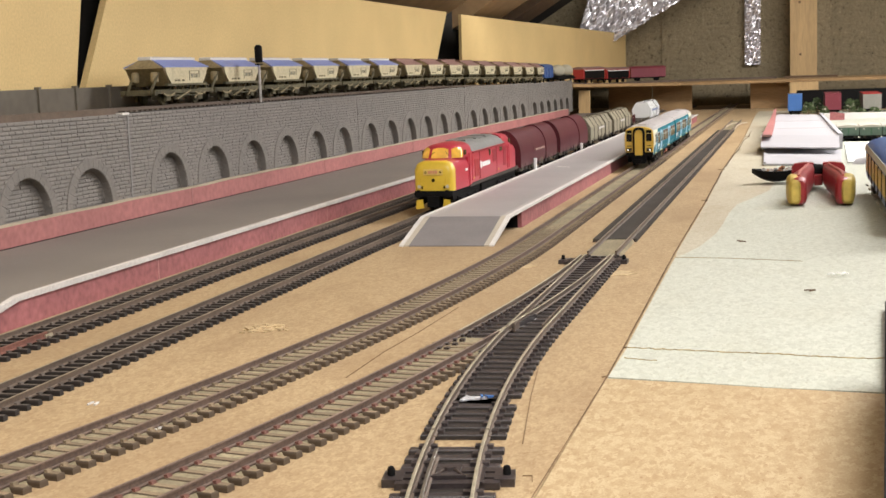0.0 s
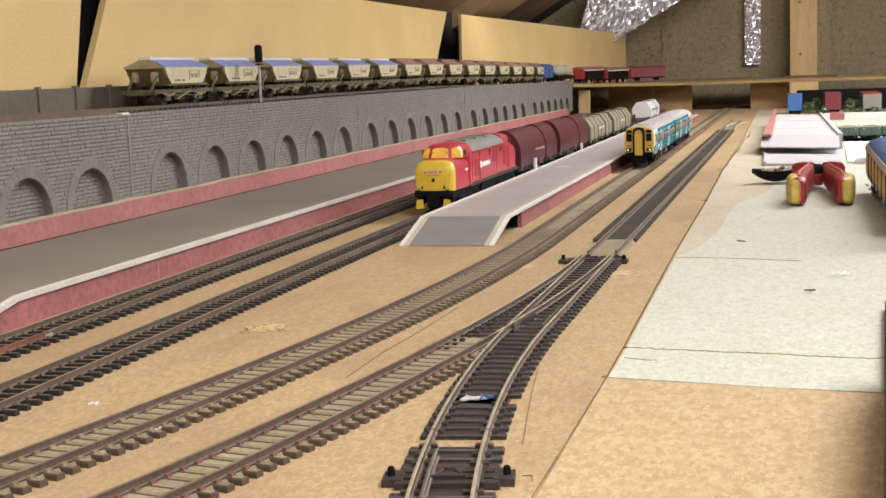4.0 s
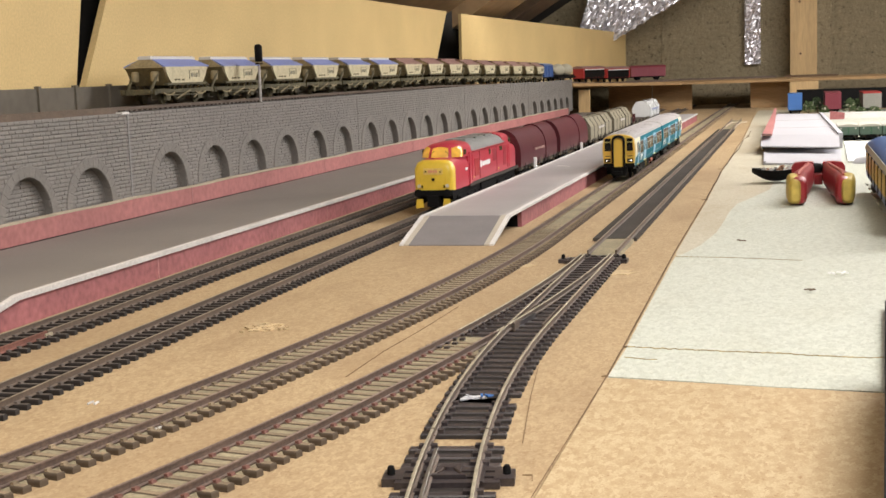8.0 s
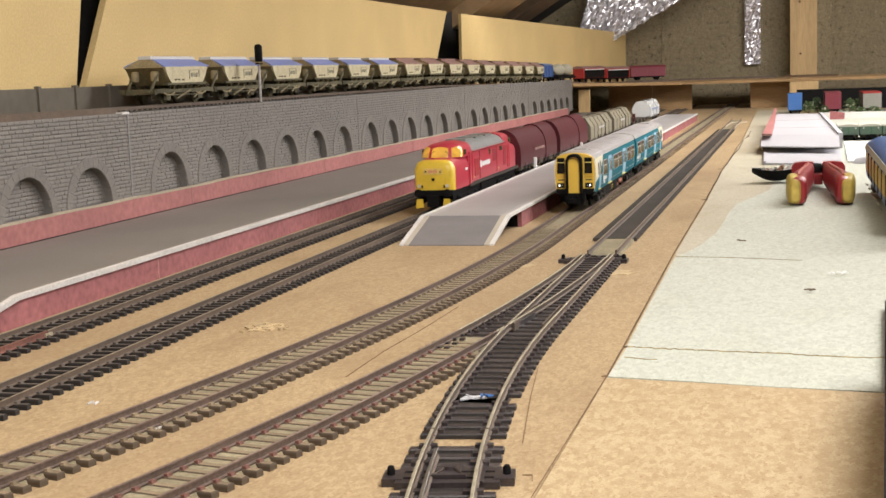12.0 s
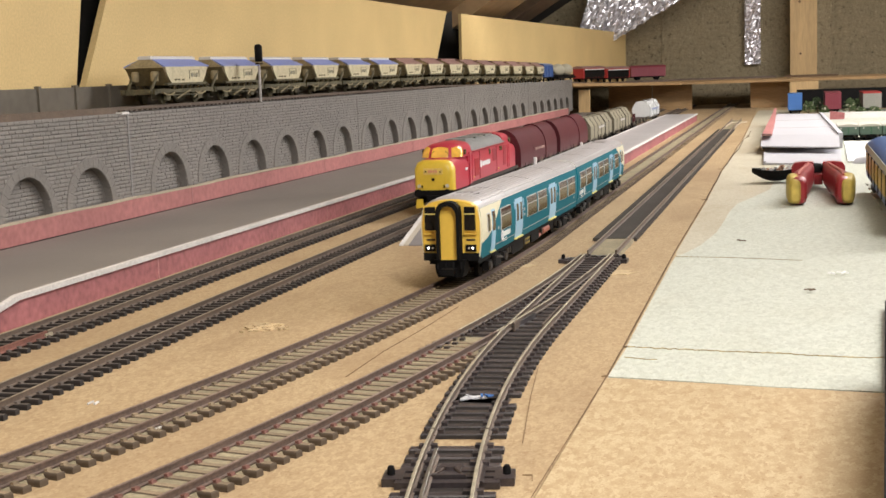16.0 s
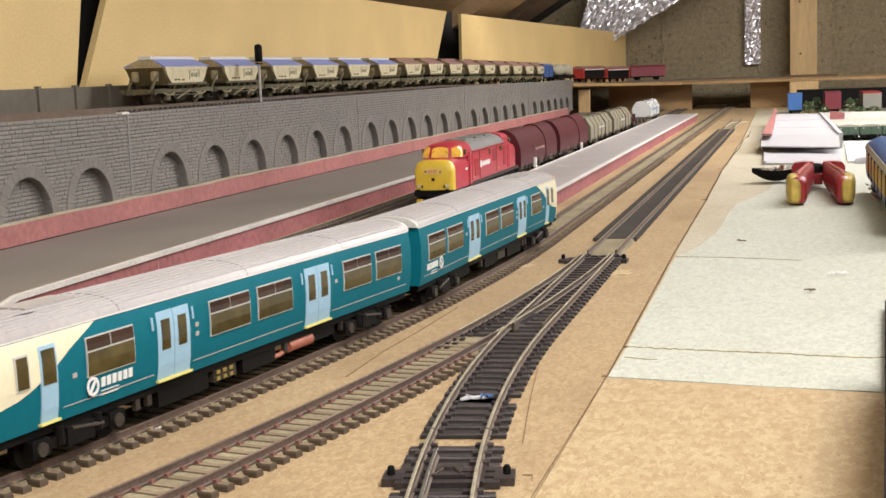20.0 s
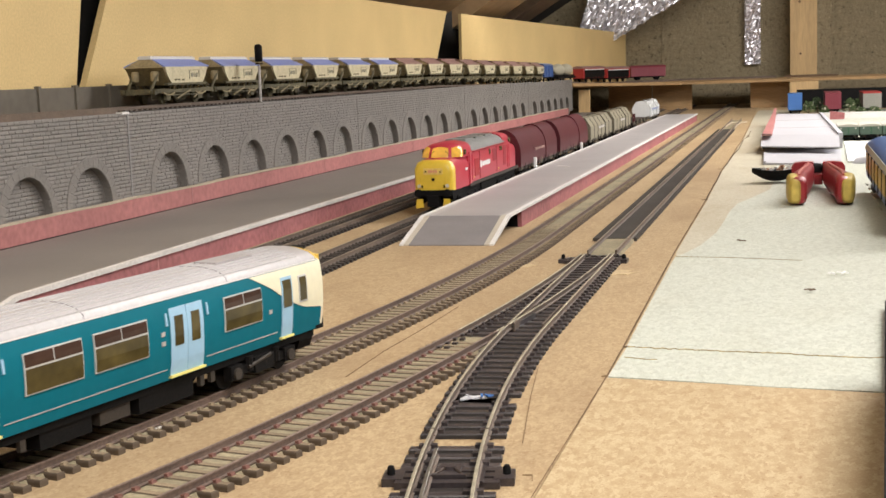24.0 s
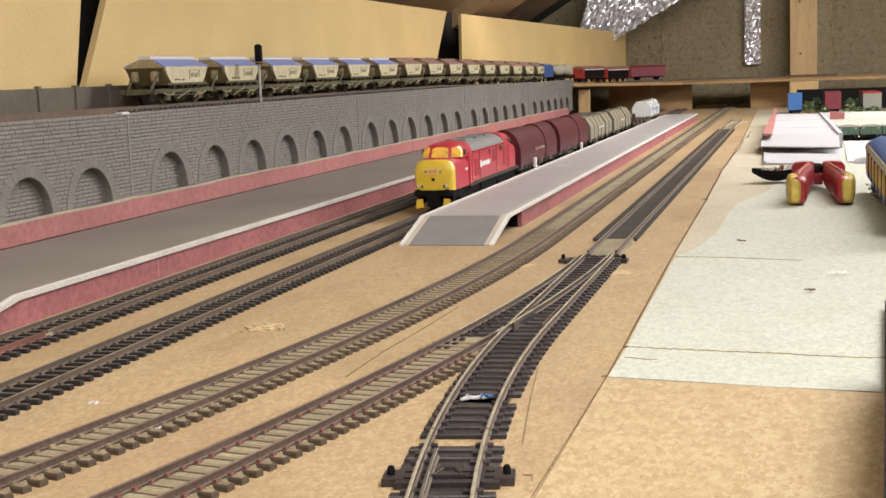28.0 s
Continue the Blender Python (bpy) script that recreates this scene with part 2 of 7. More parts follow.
COACHYEL = mat("coach_ochre", (0.50, 0.34, 0.06), 0.45, vary=0.08)
COACHGREY = mat("coach_grey", (0.42, 0.39, 0.30), 0.5, vary=0.08)
GREEN = mat("wagon_green", (0.05, 0.14, 0.08), 0.5, vary=0.1)
GREEN_D = mat("dusty_wagon_green", (0.105, 0.165, 0.125), 0.55, vary=0.15)
ROOF_V = mat("van_roof_pale", (0.50, 0.48, 0.42), 0.55, vary=0.1)
BUSH = mat("bush_green", (0.06, 0.09, 0.03), 0.85, vary=0.5, grain=300, rand=0.4)
BOXBLUE = mat("container_blue", (0.06, 0.17, 0.45), 0.5, vary=0.06)
BOXMAR = mat("container_maroon", (0.20, 0.035, 0.05), 0.5, vary=0.08)
BOXRED = mat("container_red", (0.34, 0.03, 0.03), 0.5, vary=0.08)
BOXGREY = mat("container_grey", (0.25, 0.24, 0.21), 0.5, vary=0.15)
COPPER = mat("copper_links", (0.45, 0.22, 0.12), 0.35, 0.7, vary=0.2)
SILVER = mat("foil_scrap", (0.85, 0.85, 0.88), 0.25, 0.3, vary=0.1)
BARKY = mat("torn_fibre", (0.36, 0.29, 0.15), 0.9, vary=0.45, grain=300, bump=0.5)
SOIL = mat("seam_soil", (0.085, 0.052, 0.028), 0.95, vary=0.3)
PENCIL = mat("dark_scribe", (0.20, 0.125, 0.065), 0.9, vary=0.3)


# ---- mesh helpers ----
def link(name, bm, material, parent=None, label="", smooth=False, bevel=0.0):
    if bevel:
        bmesh.ops.bevel(bm, geom=[e for e in bm.edges if len(e.link_faces) == 2 and e.calc_face_angle(0) > 0.6], offset=bevel, segments=2, affect="EDGES", clamp_overlap=True)
    bmesh.ops.recalc_face_normals(bm, faces=bm.faces)
    me = bpy.data.meshes.new(name)
    bm.to_mesh(me)
    bm.free()
    for mm in (material if isinstance(material, (list, tuple)) else [material]):
        me.materials.append(mm)
    if smooth:
        me.shade_smooth()
        me.set_sharp_from_angle(angle=0.7)
    ob = new(name, me)
    if parent is not None:
        ob.parent = parent
    if label:
        ob["label"] = label
    return ob


def part(name, bm, material, parent, label="", smooth=False, bevel=0.0):
    return link(name, bm, material, parent, label, smooth, bevel)


def share(name, me, parent, m):
    ob = new(name, me)
    ob.parent = parent
    ob.matrix_basis = m
    return ob


def thing(name, m, label, category, group="", kind=""):
    ob = new(name)
    ob.empty_display_size = 0.01
    ob.matrix_basis = m
    return tagged(ob, label, category, group, kind)


def B():
    return bmesh.new()


def box(bm, x0, x1, y0, y1, z0, z1):
    v = [bm.verts.new(p) for p in ((x0, y0, z0), (x1, y0, z0), (x1, y1, z0), (x0, y1, z0), (x0, y0, z1), (x1, y0, z1), (x1, y1, z1), (x0, y1, z1))]
    for f in ((0, 3, 2, 1), (4, 5, 6, 7), (0, 1, 5, 4), (1, 2, 6, 5), (2, 3, 7, 6), (3, 0, 4, 7)):
        bm.faces.new([v[i] for i in f])
    return bm


def boxed(x0, x1, y0, y1, z0, z1):
    return box(B(), x0, x1, y0, y1, z0, z1)


def loft(bm, rings, cap=True, close=True):
    vs = [[bm.verts.new(p) for p in r] for r in rings]
    n = len(rings[0])
    for a, b in zip(vs[:-1], vs[1:]):
        for i in range(n if close else n - 1):
            j = (i + 1) % n
            bm.faces.new((a[i], a[j], b[j], b[i]))
    if cap:
        bm.faces.new(list(reversed(vs[0])))
        bm.faces.new(vs[-1])
    return bm


def along_y(bm, prof, y0, y1):
    """A profile of (x, z) pulled along y."""
    return loft(bm, [[(x, y0, z) for x, z in prof], [(x, y1, z) for x, z in prof]])


def along_x(bm, prof, x0, x1):
    return loft(bm, [[(x0, y, z) for y, z in prof], [(x1, y, z) for y, z in prof]])


def along_z(bm, prof, z0, z1):
    return loft(bm, [[(x, y, z0) for x, y in prof], [(x, y, z1) for x, y in prof]])


def rod(bm, p, q, r, n=8, r2=None):
    p, q = Vector(p), Vector(q)
    d = (q - p).normalized()
    a = d.orthogonal().normalized()
    b = d.cross(a)
    rings = []
    for c, rr in ((p, r), (q, r if r2 is None else r2)):
        rings.append([c + (a * math.cos(t) + b * math.sin(t)) * rr for t in [2 * math.pi * i / n for i in range(n)]])
    return loft(bm, rings)


def sweep(bm, pts, radii, n=10, flat=1.0):
    """A round tube through points, with a radius at each."""
    pts = [Vector(p) for p in pts]
    rings = []
    for i, c in enumerate(pts):
        d = (pts[min(i + 1, len(pts) - 1)] - pts[max(i - 1, 0)]).normalized()
        a = d.cross(Vector((0, 0, 1)))
        a = a.normalized() if a.length > 1e-4 else Vector((1, 0, 0))
        b = a.cross(d)
        rings.append([c + (a * math.cos(t) + b * math.sin(t) * flat) * radii[i] for t in [2 * math.pi * k / n for k in range(n)]])
    return loft(bm, rings)


def wheel(bm, x, y, z, r, w, n=14):
    rod(bm, (x - w / 2, y, z), (x + w / 2, y, z), r, n)
    return bm


# ---- the room ----
def structure(name, bm, material, label, category, bevel=0.0, smooth=False):
    return tagged(link(name, bm, material, None, "", smooth, bevel), label, category, "", "structure")


# Unseen pale walls and ceiling are added to close the room and bounce light.
BOUNCE_PALE = mat("pale_bounce", (0.72, 0.68, 0.60), 0.8, vary=0.05, grain=60, blot=3)
structure("floor", boxed(-1.6, 2.6, -2.2, 4.2, -0.92, -0.90), DARKWOOD, "dark loft floor far below the baseboard", "floor")
structure("wall_south", boxed(-1.6, 2.6, -2.2, -2.1, -0.9, 1.7), BOUNCE_PALE, "unseen pale wall behind the camera that bounces light", "wall")
structure("wall_east", boxed(2.5, 2.6, -2.1, 3.8, -0.9, 1.7), BOUNCE_PALE, "unseen pale side wall that bounces light", "wall")
structure("wall_west", boxed(-1.6, -1.5, -2.1, 3.8, -0.9, 1.7), DARKWOOD, "dark timber eaves wall", "wall")
bm = B()
along_y(bm, [(-1.5, -0.30), (-0.60, 0.31), (0.7, 1.6), (2.5, 1.6), (2.5, 1.7), (0.65, 1.7), (-1.5, -0.15)], -2.1, 3.8)
structure("ceiling", bm, BOUNCE_PALE, "sloping unseen ceiling, pale to bounce light", "ceiling")

# back wall of concrete blocks, laid course by course
back_wall = structure("wall_north", boxed(-1.6, 2.6, 3.7812, 3.95, -0.9, 1.7), BLOCK, "rough brown concrete block gable wall", "wall")
bm = box(B(), 0, 0.441, 0, 0.03, 0, 0.2155)
bl = part("concrete_block", bm, BLOCK, back_wall, bevel=0.003)
bl.matrix_basis = pose(-1.02, 3.78, -0.154)
for row in range(-1, 5):
    for col in range(-4, 5):
        if (row, col) == (0, -2):
            continue
        share("concrete_block", bl.data, back_wall, pose(-0.13 + col * 0.445 + (0.22 if row % 2 else 0), 3.78 + random.uniform(-0.003, 0.002), -0.154 + row * 0.219))
bl.matrix_basis = pose(-0.13 - 0.89, 3.78, -0.154)

# ---- baseboards ----
bm = along_z(B(), [(-1.2, -0.8), (-0.0665, -0.8), (-0.0665, 0.48), (-0.0670, 0.53), (-0.0690, 0.68), (-0.0707, 0.81), (-0.0722, 1.13), (-0.0758, 1.45), (-0.0755, 1.68), (-0.0760, 2.04), (-0.0840, 2.79), (-0.10, 3.78), (-1.2, 3.78)], -0.018, 0.0)
structure("ground", bm, CHIP, "worn brown chipboard baseboard", "baseboard")
bm = along_z(B(), [(-0.0664, -0.8), (0.25, -0.8), (0.25, 0.4645), (0.0281, 0.4645), (-0.0662, 0.4785)], -0.018, -0.0002)
structure("ground_front", bm, CHIP_PALE, "pale chipboard panel at the edge of the baseboard", "baseboard")
bm = along_z(B(), [(-0.0662, 0.4790), (0.0281, 0.4650), (0.33, 0.4650), (0.33, 1.4), (0.33, 3.78), (-0.0994, 3.78), (-0.0834, 2.79), (-0.0754, 2.04), (-0.0749, 1.68), (-0.0752, 1.45), (-0.0714, 1.13), (-0.0700, 0.81), (-0.0683, 0.68), (-0.0665, 0.53)], -0.018, -0.0004)
structure("ground_back", bm, CHIP_PALE, "chipboard panel under whitewashed sheets", "baseboard")
# whitewash on the panel: a thin faded coat, and the solid white sheets over it
for name, pts, z1, m_, lab in (("white_sheet", [(-0.0658, 0.4792), (-0.0371, 0.4745), (-0.009, 0.4694), (0.0281, 0.4655), (0.20, 0.4655), (0.20, 0.512), (0.0313, 0.5188), (0.0124, 0.5200), (-0.0070, 0.5240), (-0.0330, 0.5265), (-0.0652, 0.5315)], 0.0001, WHITE_BOARD, "whitewashed chipboard sheet with a torn edge"),
                               ("faded_sheet", [(-0.0678, 0.7905), (-0.0376, 0.7868), (0.0, 0.7758), (0.0, 1.20), (0.0, 3.20), (-0.0834, 3.20), (-0.0826, 2.79), (-0.0746, 2.04), (-0.0741, 1.68), (-0.0744, 1.45), (-0.0706, 1.13), (-0.0692, 0.81)], -0.0001, WASH, "thinly whitewashed chipboard with faded patches"),
                               ("white_sheet", [(-0.0655, 0.5320), (-0.0330, 0.5270), (-0.0070, 0.5246), (0.0124, 0.5205), (0.0313, 0.5193), (0.20, 0.5125), (0.31, 1.0), (0.31, 1.2), (0.31, 3.10), (0.056, 3.10), (0.052, 1.80), (-0.010, 1.78), (-0.015, 1.60), (-0.025, 1.40), (-0.020, 1.30), (-0.0227, 1.2133), (-0.034, 1.15), (-0.0456, 1.0923), (-0.0488, 1.03), (-0.0494, 0.978), (-0.0511, 0.9063), (-0.0573, 0.8403), (-0.0640, 0.805), (-0.0682, 0.791), (-0.0672, 0.68)], 0.0001, WHITE_BOARD, "whitewashed chipboard sheet with a torn edge")):
    tagged(link(name, along_z(B(), pts, -0.0006, z1), m_), lab, "board", "white sheets", "structure")


def ragged_line(pts, width, seed, step=0.0022, jag=0.6):
    """A torn groove of uneven width along points on the board."""
    r = random.Random(seed)
    bm = B()
    line = []
    for p, q in zip(pts[:-1], pts[1:]):
        p, q = Vector(p), Vector(q)
        k = max(1, int((q - p).length / step))
        line += [p.lerp(q, i / k) + Vector((r.uniform(-1, 1), r.uniform(-1, 1))) * width * jag for i in range(k)]
    rings = []
    for p, q in zip(line[:-1], line[1:]):
        d = (q - p).normalized()
        n = Vector((-d.y, d.x)) * width * r.uniform(0.2, 1.0)
        rings.append([(p.x - n.x, p.y - n.y, -0.0002), (p.x + n.x, p.y + n.y, -0.0002), (p.x + n.x, p.y + n.y, 0.0004), (p.x - n.x, p.y - n.y, 0.0004)])
    return loft(bm, rings)


tagged(link("torn_joint", ragged_line([(-0.0652, 0.5317), (-0.0330, 0.5267), (-0.0070, 0.5243), (0.0124, 0.5202), (0.0313, 0.5190), (0.05, 0.518)], 0.00050, 2, 0.0012, 1.8), BARKY), "torn brown joint between two whitewashed sheets", "joint", "", "structure")
tagged(link("torn_joint", ragged_line([(-0.0672, 0.3), (-0.0666, 0.40), (-0.0664, 0.478), (-0.0668, 0.53), (-0.0688, 0.68), (-0.0703, 0.81), (-0.0720, 1.13), (-0.0755, 1.45), (-0.0752, 1.68), (-0.0757, 2.04), (-0.0837, 2.79)], 0.00014, 3, 0.006), PENCIL), "dark ragged seam between two baseboards", "joint", "", "structure")
tagged(link("torn_joint", ragged_line([(-0.0716, 1.12), (-0.0731, 1.24), (-0.0728, 1.30), (-0.0755, 1.45), (-0.0738, 1.52), (-0.0741, 1.70), (-0.0718, 1.78), (-0.0735, 2.02), (-0.0700, 2.10), (-0.0720, 2.30)], 0.0007, 13, 0.016, 0.5), SOIL), "dark broken edge of the boards' seam", "joint", "", "structure")
for x, y, w in ((-0.0715, 1.128, 0.0035), (-0.0752, 1.46, 0.0046), (-0.0722, 1.79, 0.0050), (-0.0705, 2.11, 0.0060), (-0.0664, 0.4795, 0.0015), (-0.0655, 0.532, 0.0014)):
    tagged(link("chipped_corner", ragged_line([(x - w, y - w * 0.6), (x, y + w * 0.3), (x + w, y - w * 0.2)], 0.0009 if w > 0.002 else 0.0005, int(y * 100), w * 0.35), PENCIL), "dark chip broken out of the board seam", "chip", "", "structure")
tagged(link("torn_joint", ragged_line([(-0.0640, 0.512), (-0.055, 0.5085), (-0.049, 0.509)], 0.0002, 6, 0.0012, 1.5), BARKY), "short scar in the whitewash", "joint", "", "structure")
tagged(link("torn_joint", ragged_line([(-0.0678, 0.7902), (-0.0376, 0.7865), (0.0074, 0.7738)], 0.00005, 7), BARKY), "faint edge of the thick whitewash", "joint", "", "structure")

# scribed lines and scars on the boards
for name, pts in (("scribed_line", [(-0.1556, 0.6196), (-0.1581, 0.5563), (-0.1610, 0.5156), (-0.1616, 0.4686)]), ("scribed_line", [(-0.0937, 0.4924), (-0.0881, 0.4482), (-0.0793, 0.3884)]),
                  ("scribed_line", [(-0.0730, 0.3564), (-0.0704, 0.3568), (-0.0694, 0.3517)])):
    bm = B()
    for p, q in zip(pts[:-1], pts[1:]):
        d = (Vector(q) - Vector(p)).normalized()
        n = Vector((-d.y, d.x)) * 0.00012
        along_z(bm, [(p[0] - n.x, p[1] - n.y), (p[0] + n.x, p[1] + n.y), (q[0] + n.x, q[1] + n.y), (q[0] - n.x, q[1] - n.y)], -0.0001, 0.0003)
    tagged(link(name, bm, PENCIL), "thin dark line scribed on the chipboard", "marking", "", "structure")
rng = random.Random(5)
bm = B()
for k in range(60):
    x, y = rng.gauss(-0.231, 0.0045), rng.gauss(0.560, 0.0035)
    w, l, a = rng.uniform(0.0004, 0.0012), rng.uniform(0.001, 0.003), rng.uniform(0, 3.1)
    c, s = math.cos(a), math.sin(a)
    along_z(bm, [(x + c * u - s * v, y + s * u + c * v) for u, v in ((-l, -w), (l, -w), (l, w), (-l, w))], -0.0005, rng.uniform(0.0003, 0.0013))
tagged(link("torn_patch", bm, FLAKE), "patch of torn chipboard flakes", "scar", "", "structure")


def bare_patch(x, y, rx, ry, seed):
    r = random.Random(seed)
    pts = [(x + math.cos(t) * rx * r.uniform(0.55, 1.1), y + math.sin(t) * ry * r.uniform(0.55, 1.1)) for t in [2 * math.pi * k / 18 for k in range(18)]]
    tagged(link("bare_patch", along_z(B(), pts, -0.0004, 0.0003), FLAKE), "pale bare patch of torn chipboard", "scar", "", "structure")


bare_patch(-0.152, 0.752, 0.0105, 0.010, 1)
bare_patch(-0.094, 0.728, 0.0100, 0.012, 2)
bare_patch(-0.2205, 0.352, 0.0022, 0.003, 4)
bare_patch(-0.231, 0.560, 0.0090, 0.011, 5)

# ---- tracks ----
G = 0.00825
X3, Y3, R3 = -0.1618, 0.87, 2.65


def line3(s, o=0.0):
    """Running line past the island: straight, then curving away near the camera. s: metres beyond the tangent point."""
    if s >= 0:
        return X3 + o, Y3 + s, 0.0
    a = s / R3
    return X3 - R3 + (R3 + o) * math.cos(a), Y3 + (R3 + o) * math.sin(a), a


def line_straight(x):
    return lambda s, o=0.0: (x + o, s, 0.0)


def line4(s, o=0.0):
    x0, y0, r = -0.1115, 0.80, 2.15
    if s >= 0:
        return x0 + o, y0 + s, 0.0
    a = s / r
    return x0 - r + (r + o) * math.cos(a), y0 + (r + o) * math.sin(a), a


def line_s(s, o=0.0):
    x0, y0, r = -0.1095, 0.56, 1.3
    if s >= 0:
        return x0 + o, y0 + s, 0.0
    a = s / r
    return x0 + r - (r - o) * math.cos(a), y0 + (r - o) * math.sin(a), -a


def rail_mesh(line, o, s0, s1, step=0.03):
    n = max(2, int((s1 - s0) / step))
    prof = [(-0.0009, 0.0020), (0.0009, 0.0020), (0.0009, 0.0024), (0.00030, 0.0027), (0.00030, 0.0039), (0.00052, 0.0041), (0.00052, 0.0047), (0.00034, 0.0048), (-0.00034, 0.0048), (-0.00052, 0.0047), (-0.00052, 0.0041), (-0.00030, 0.0039), (-0.00030, 0.0027), (-0.0009, 0.0024)]
    rings = []
    for i in range(n + 1):
        s = s0 + (s1 - s0) * i / n
        rings.append([(*line(s, o + w)[:2], z) for w, z in prof])
    bm = loft(B(), rings)
    for f in bm.faces:
        if all(v.co.z > 0.0046 for v in f.verts):
            f.material_index = 1
    return bm


def sleeper_mesh(name, half, wid, material, side_mat, chair_mat):
    """A plastic sleeper, its top dusty and its sides painted dark for shade, with a chair each side of both rails."""
    bm = B()
    loft(bm, [[(-half * a, -wid * c, z), (half * a, -wid * c, z), (half * a, wid * c, z), (-half * a, wid * c, z)] for z, a, c in ((0, 1, 0.5), (0.0013, 1, 0.5), (0.0018, 0.99, 0.45), (0.0020, 0.965, 0.34))])
    # every face below the top takes the darker side colour, for shade in the gaps
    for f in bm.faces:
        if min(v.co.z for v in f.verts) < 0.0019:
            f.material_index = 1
    n = len(bm.faces)
    for x in (-G, G):
        for sgn in (-1, 1):
            c = x + sgn * 0.0014
            loft(bm, [[(c - 0.0009, -0.0012, 0.0016), (c + 0.0009, -0.0012, 0.0016), (c + 0.0009, 0.0012, 0.0016), (c - 0.0009, 0.0012, 0.0016)], [(c - 0.0006 - sgn * 0.0002, -0.0009, 0.0028), (c + 0.0006 - sgn * 0.0002, -0.0009, 0.0028), (c + 0.0006 - sgn * 0.0002, 0.0009, 0.0028), (c - 0.0006 - sgn * 0.0002, 0.0009, 0.0028)]])
    for f in list(bm.faces)[n:]:
        f.material_index = 2
    bmesh.ops.recalc_face_normals(bm, faces=bm.faces)
    me = bpy.data.meshes.new(name)
    bm.to_mesh(me)
    bm.free()
    for m_ in (material, side_mat, chair_mat):
        me.materials.append(m_)
    return me


def track(label, line, s0, s1, pitch, sl_mat, rail_mats, near, side_mat, rusty=None, half=0.0142, wid=0.0034, bed=None, skip=None, chair_mat=None):
    """near: the stretch (from, to) of s in which each sleeper is a piece of its own."""
    tr = thing("track", Matrix(), label, "track", "model railway tracks")
    for o, rm in zip((-G, G), rail_mats):
        a = rusty if rusty and o > 0 else s0
        part("rail", rail_mesh(line, o, a, s1), [rm, HEAD if rm is RAIL else HEAD_R], tr)
    if rusty:
        part("rail", rail_mesh(line, G, s0, rusty - 0.0006), RAIL_RED, tr, "rust red rail")
        x, y, _ = line(rusty, G)
        part("rail_joiner", boxed(x - 0.0011, x + 0.0011, y - 0.0028, y + 0.0028, 0.0020, 0.0036), HEAD_T, tr, "pale rail joiner")
    if bed:
        n = max(2, int((s1 - s0) / 0.03))
        part("bed", loft(B(), [[(*line(s0 + (s1 - s0) * i / n, w)[:2], z) for w, z in ((-G - 0.002, 0.0), (G + 0.002, 0.0), (G + 0.001, bed[2]), (-G - 0.001, bed[2]))] for i in range(n + 1)]), bed[0], tr, bed[1])
    me = sleeper_mesh("sleeper", half, wid, sl_mat, side_mat, chair_mat or sl_mat)
    rest = B()
    r = random.Random(3)
    k = int(s0 / pitch)
    while k * pitch < s1:
        s = k * pitch
        x, y, a = line(s)
        if skip and skip[0] <= s <= skip[1]:
            pass
        elif near[0] <= s <= near[1]:
            share("sleeper", me, tr, pose(x, y, 0, 0, 0, math.degrees(a) + r.uniform(-0.6, 0.6)))
        else:
            c, sn = math.cos(a), math.sin(a)
            along_z(rest, [(x + c * u - sn * v, y + sn * u + c * v) for u, v in ((-half, -wid / 2), (half, -wid / 2), (half, wid / 2), (-half, wid / 2))], 0, 0.0018)
        k += 1
    if rest.verts:
        part("far_sleeper_strip", rest, sl_mat, tr)["kind"] = "stuff"
    else:
        rest.free()
    return tr


BED_BLACK = mat("black_bed_strip", (0.010, 0.0085, 0.008), 0.9, vary=0.3, grain=400)
BED_PALE = mat("pale_dust", (0.265, 0.222, 0.138), 0.9, vary=0.3, grain=500, blot=40)
# Darker side colours put the shade between sleepers into the material.
SIDE_BLACK = mat("shaded_side_black", (0.026, 0.020, 0.017), 0.8, vary=0.2)
SIDE_BROWN = mat("shaded_side_brown", (0.095, 0.066, 0.042), 0.8, vary=0.2)
BLACK_BED = (BED_BLACK, "black strip between the rails", 0.0007)
PALE_BED = (BED_PALE, "pale dusty strip between the rails", 0.0017)
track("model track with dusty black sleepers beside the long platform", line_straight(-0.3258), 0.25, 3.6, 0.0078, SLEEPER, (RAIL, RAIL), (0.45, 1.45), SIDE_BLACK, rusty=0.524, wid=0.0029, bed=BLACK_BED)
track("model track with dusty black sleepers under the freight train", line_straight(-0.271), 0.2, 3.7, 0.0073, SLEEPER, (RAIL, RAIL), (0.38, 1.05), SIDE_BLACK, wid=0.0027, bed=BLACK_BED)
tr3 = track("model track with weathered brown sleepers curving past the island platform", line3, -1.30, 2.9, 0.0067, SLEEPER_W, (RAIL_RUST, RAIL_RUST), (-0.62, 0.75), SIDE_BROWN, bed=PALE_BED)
part("dust_drift", loft(B(), [[(*line3(-0.06 + 2.9 * i / 90, w)[:2], z) for w, z in ((-0.0072, 0.0012), (0.0066, 0.0012), (0.0056, h), (-0.0062, h))] for i, h in [(i, 0.0013 + 0.0010 * min(i / 6, 1)) for i in range(91)]]), BED_PALE, tr3, "pale dust drifted over the sleepers")
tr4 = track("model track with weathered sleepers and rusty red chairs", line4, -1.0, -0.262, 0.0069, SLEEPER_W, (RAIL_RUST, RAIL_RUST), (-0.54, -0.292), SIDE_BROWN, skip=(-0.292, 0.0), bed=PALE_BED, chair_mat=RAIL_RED)
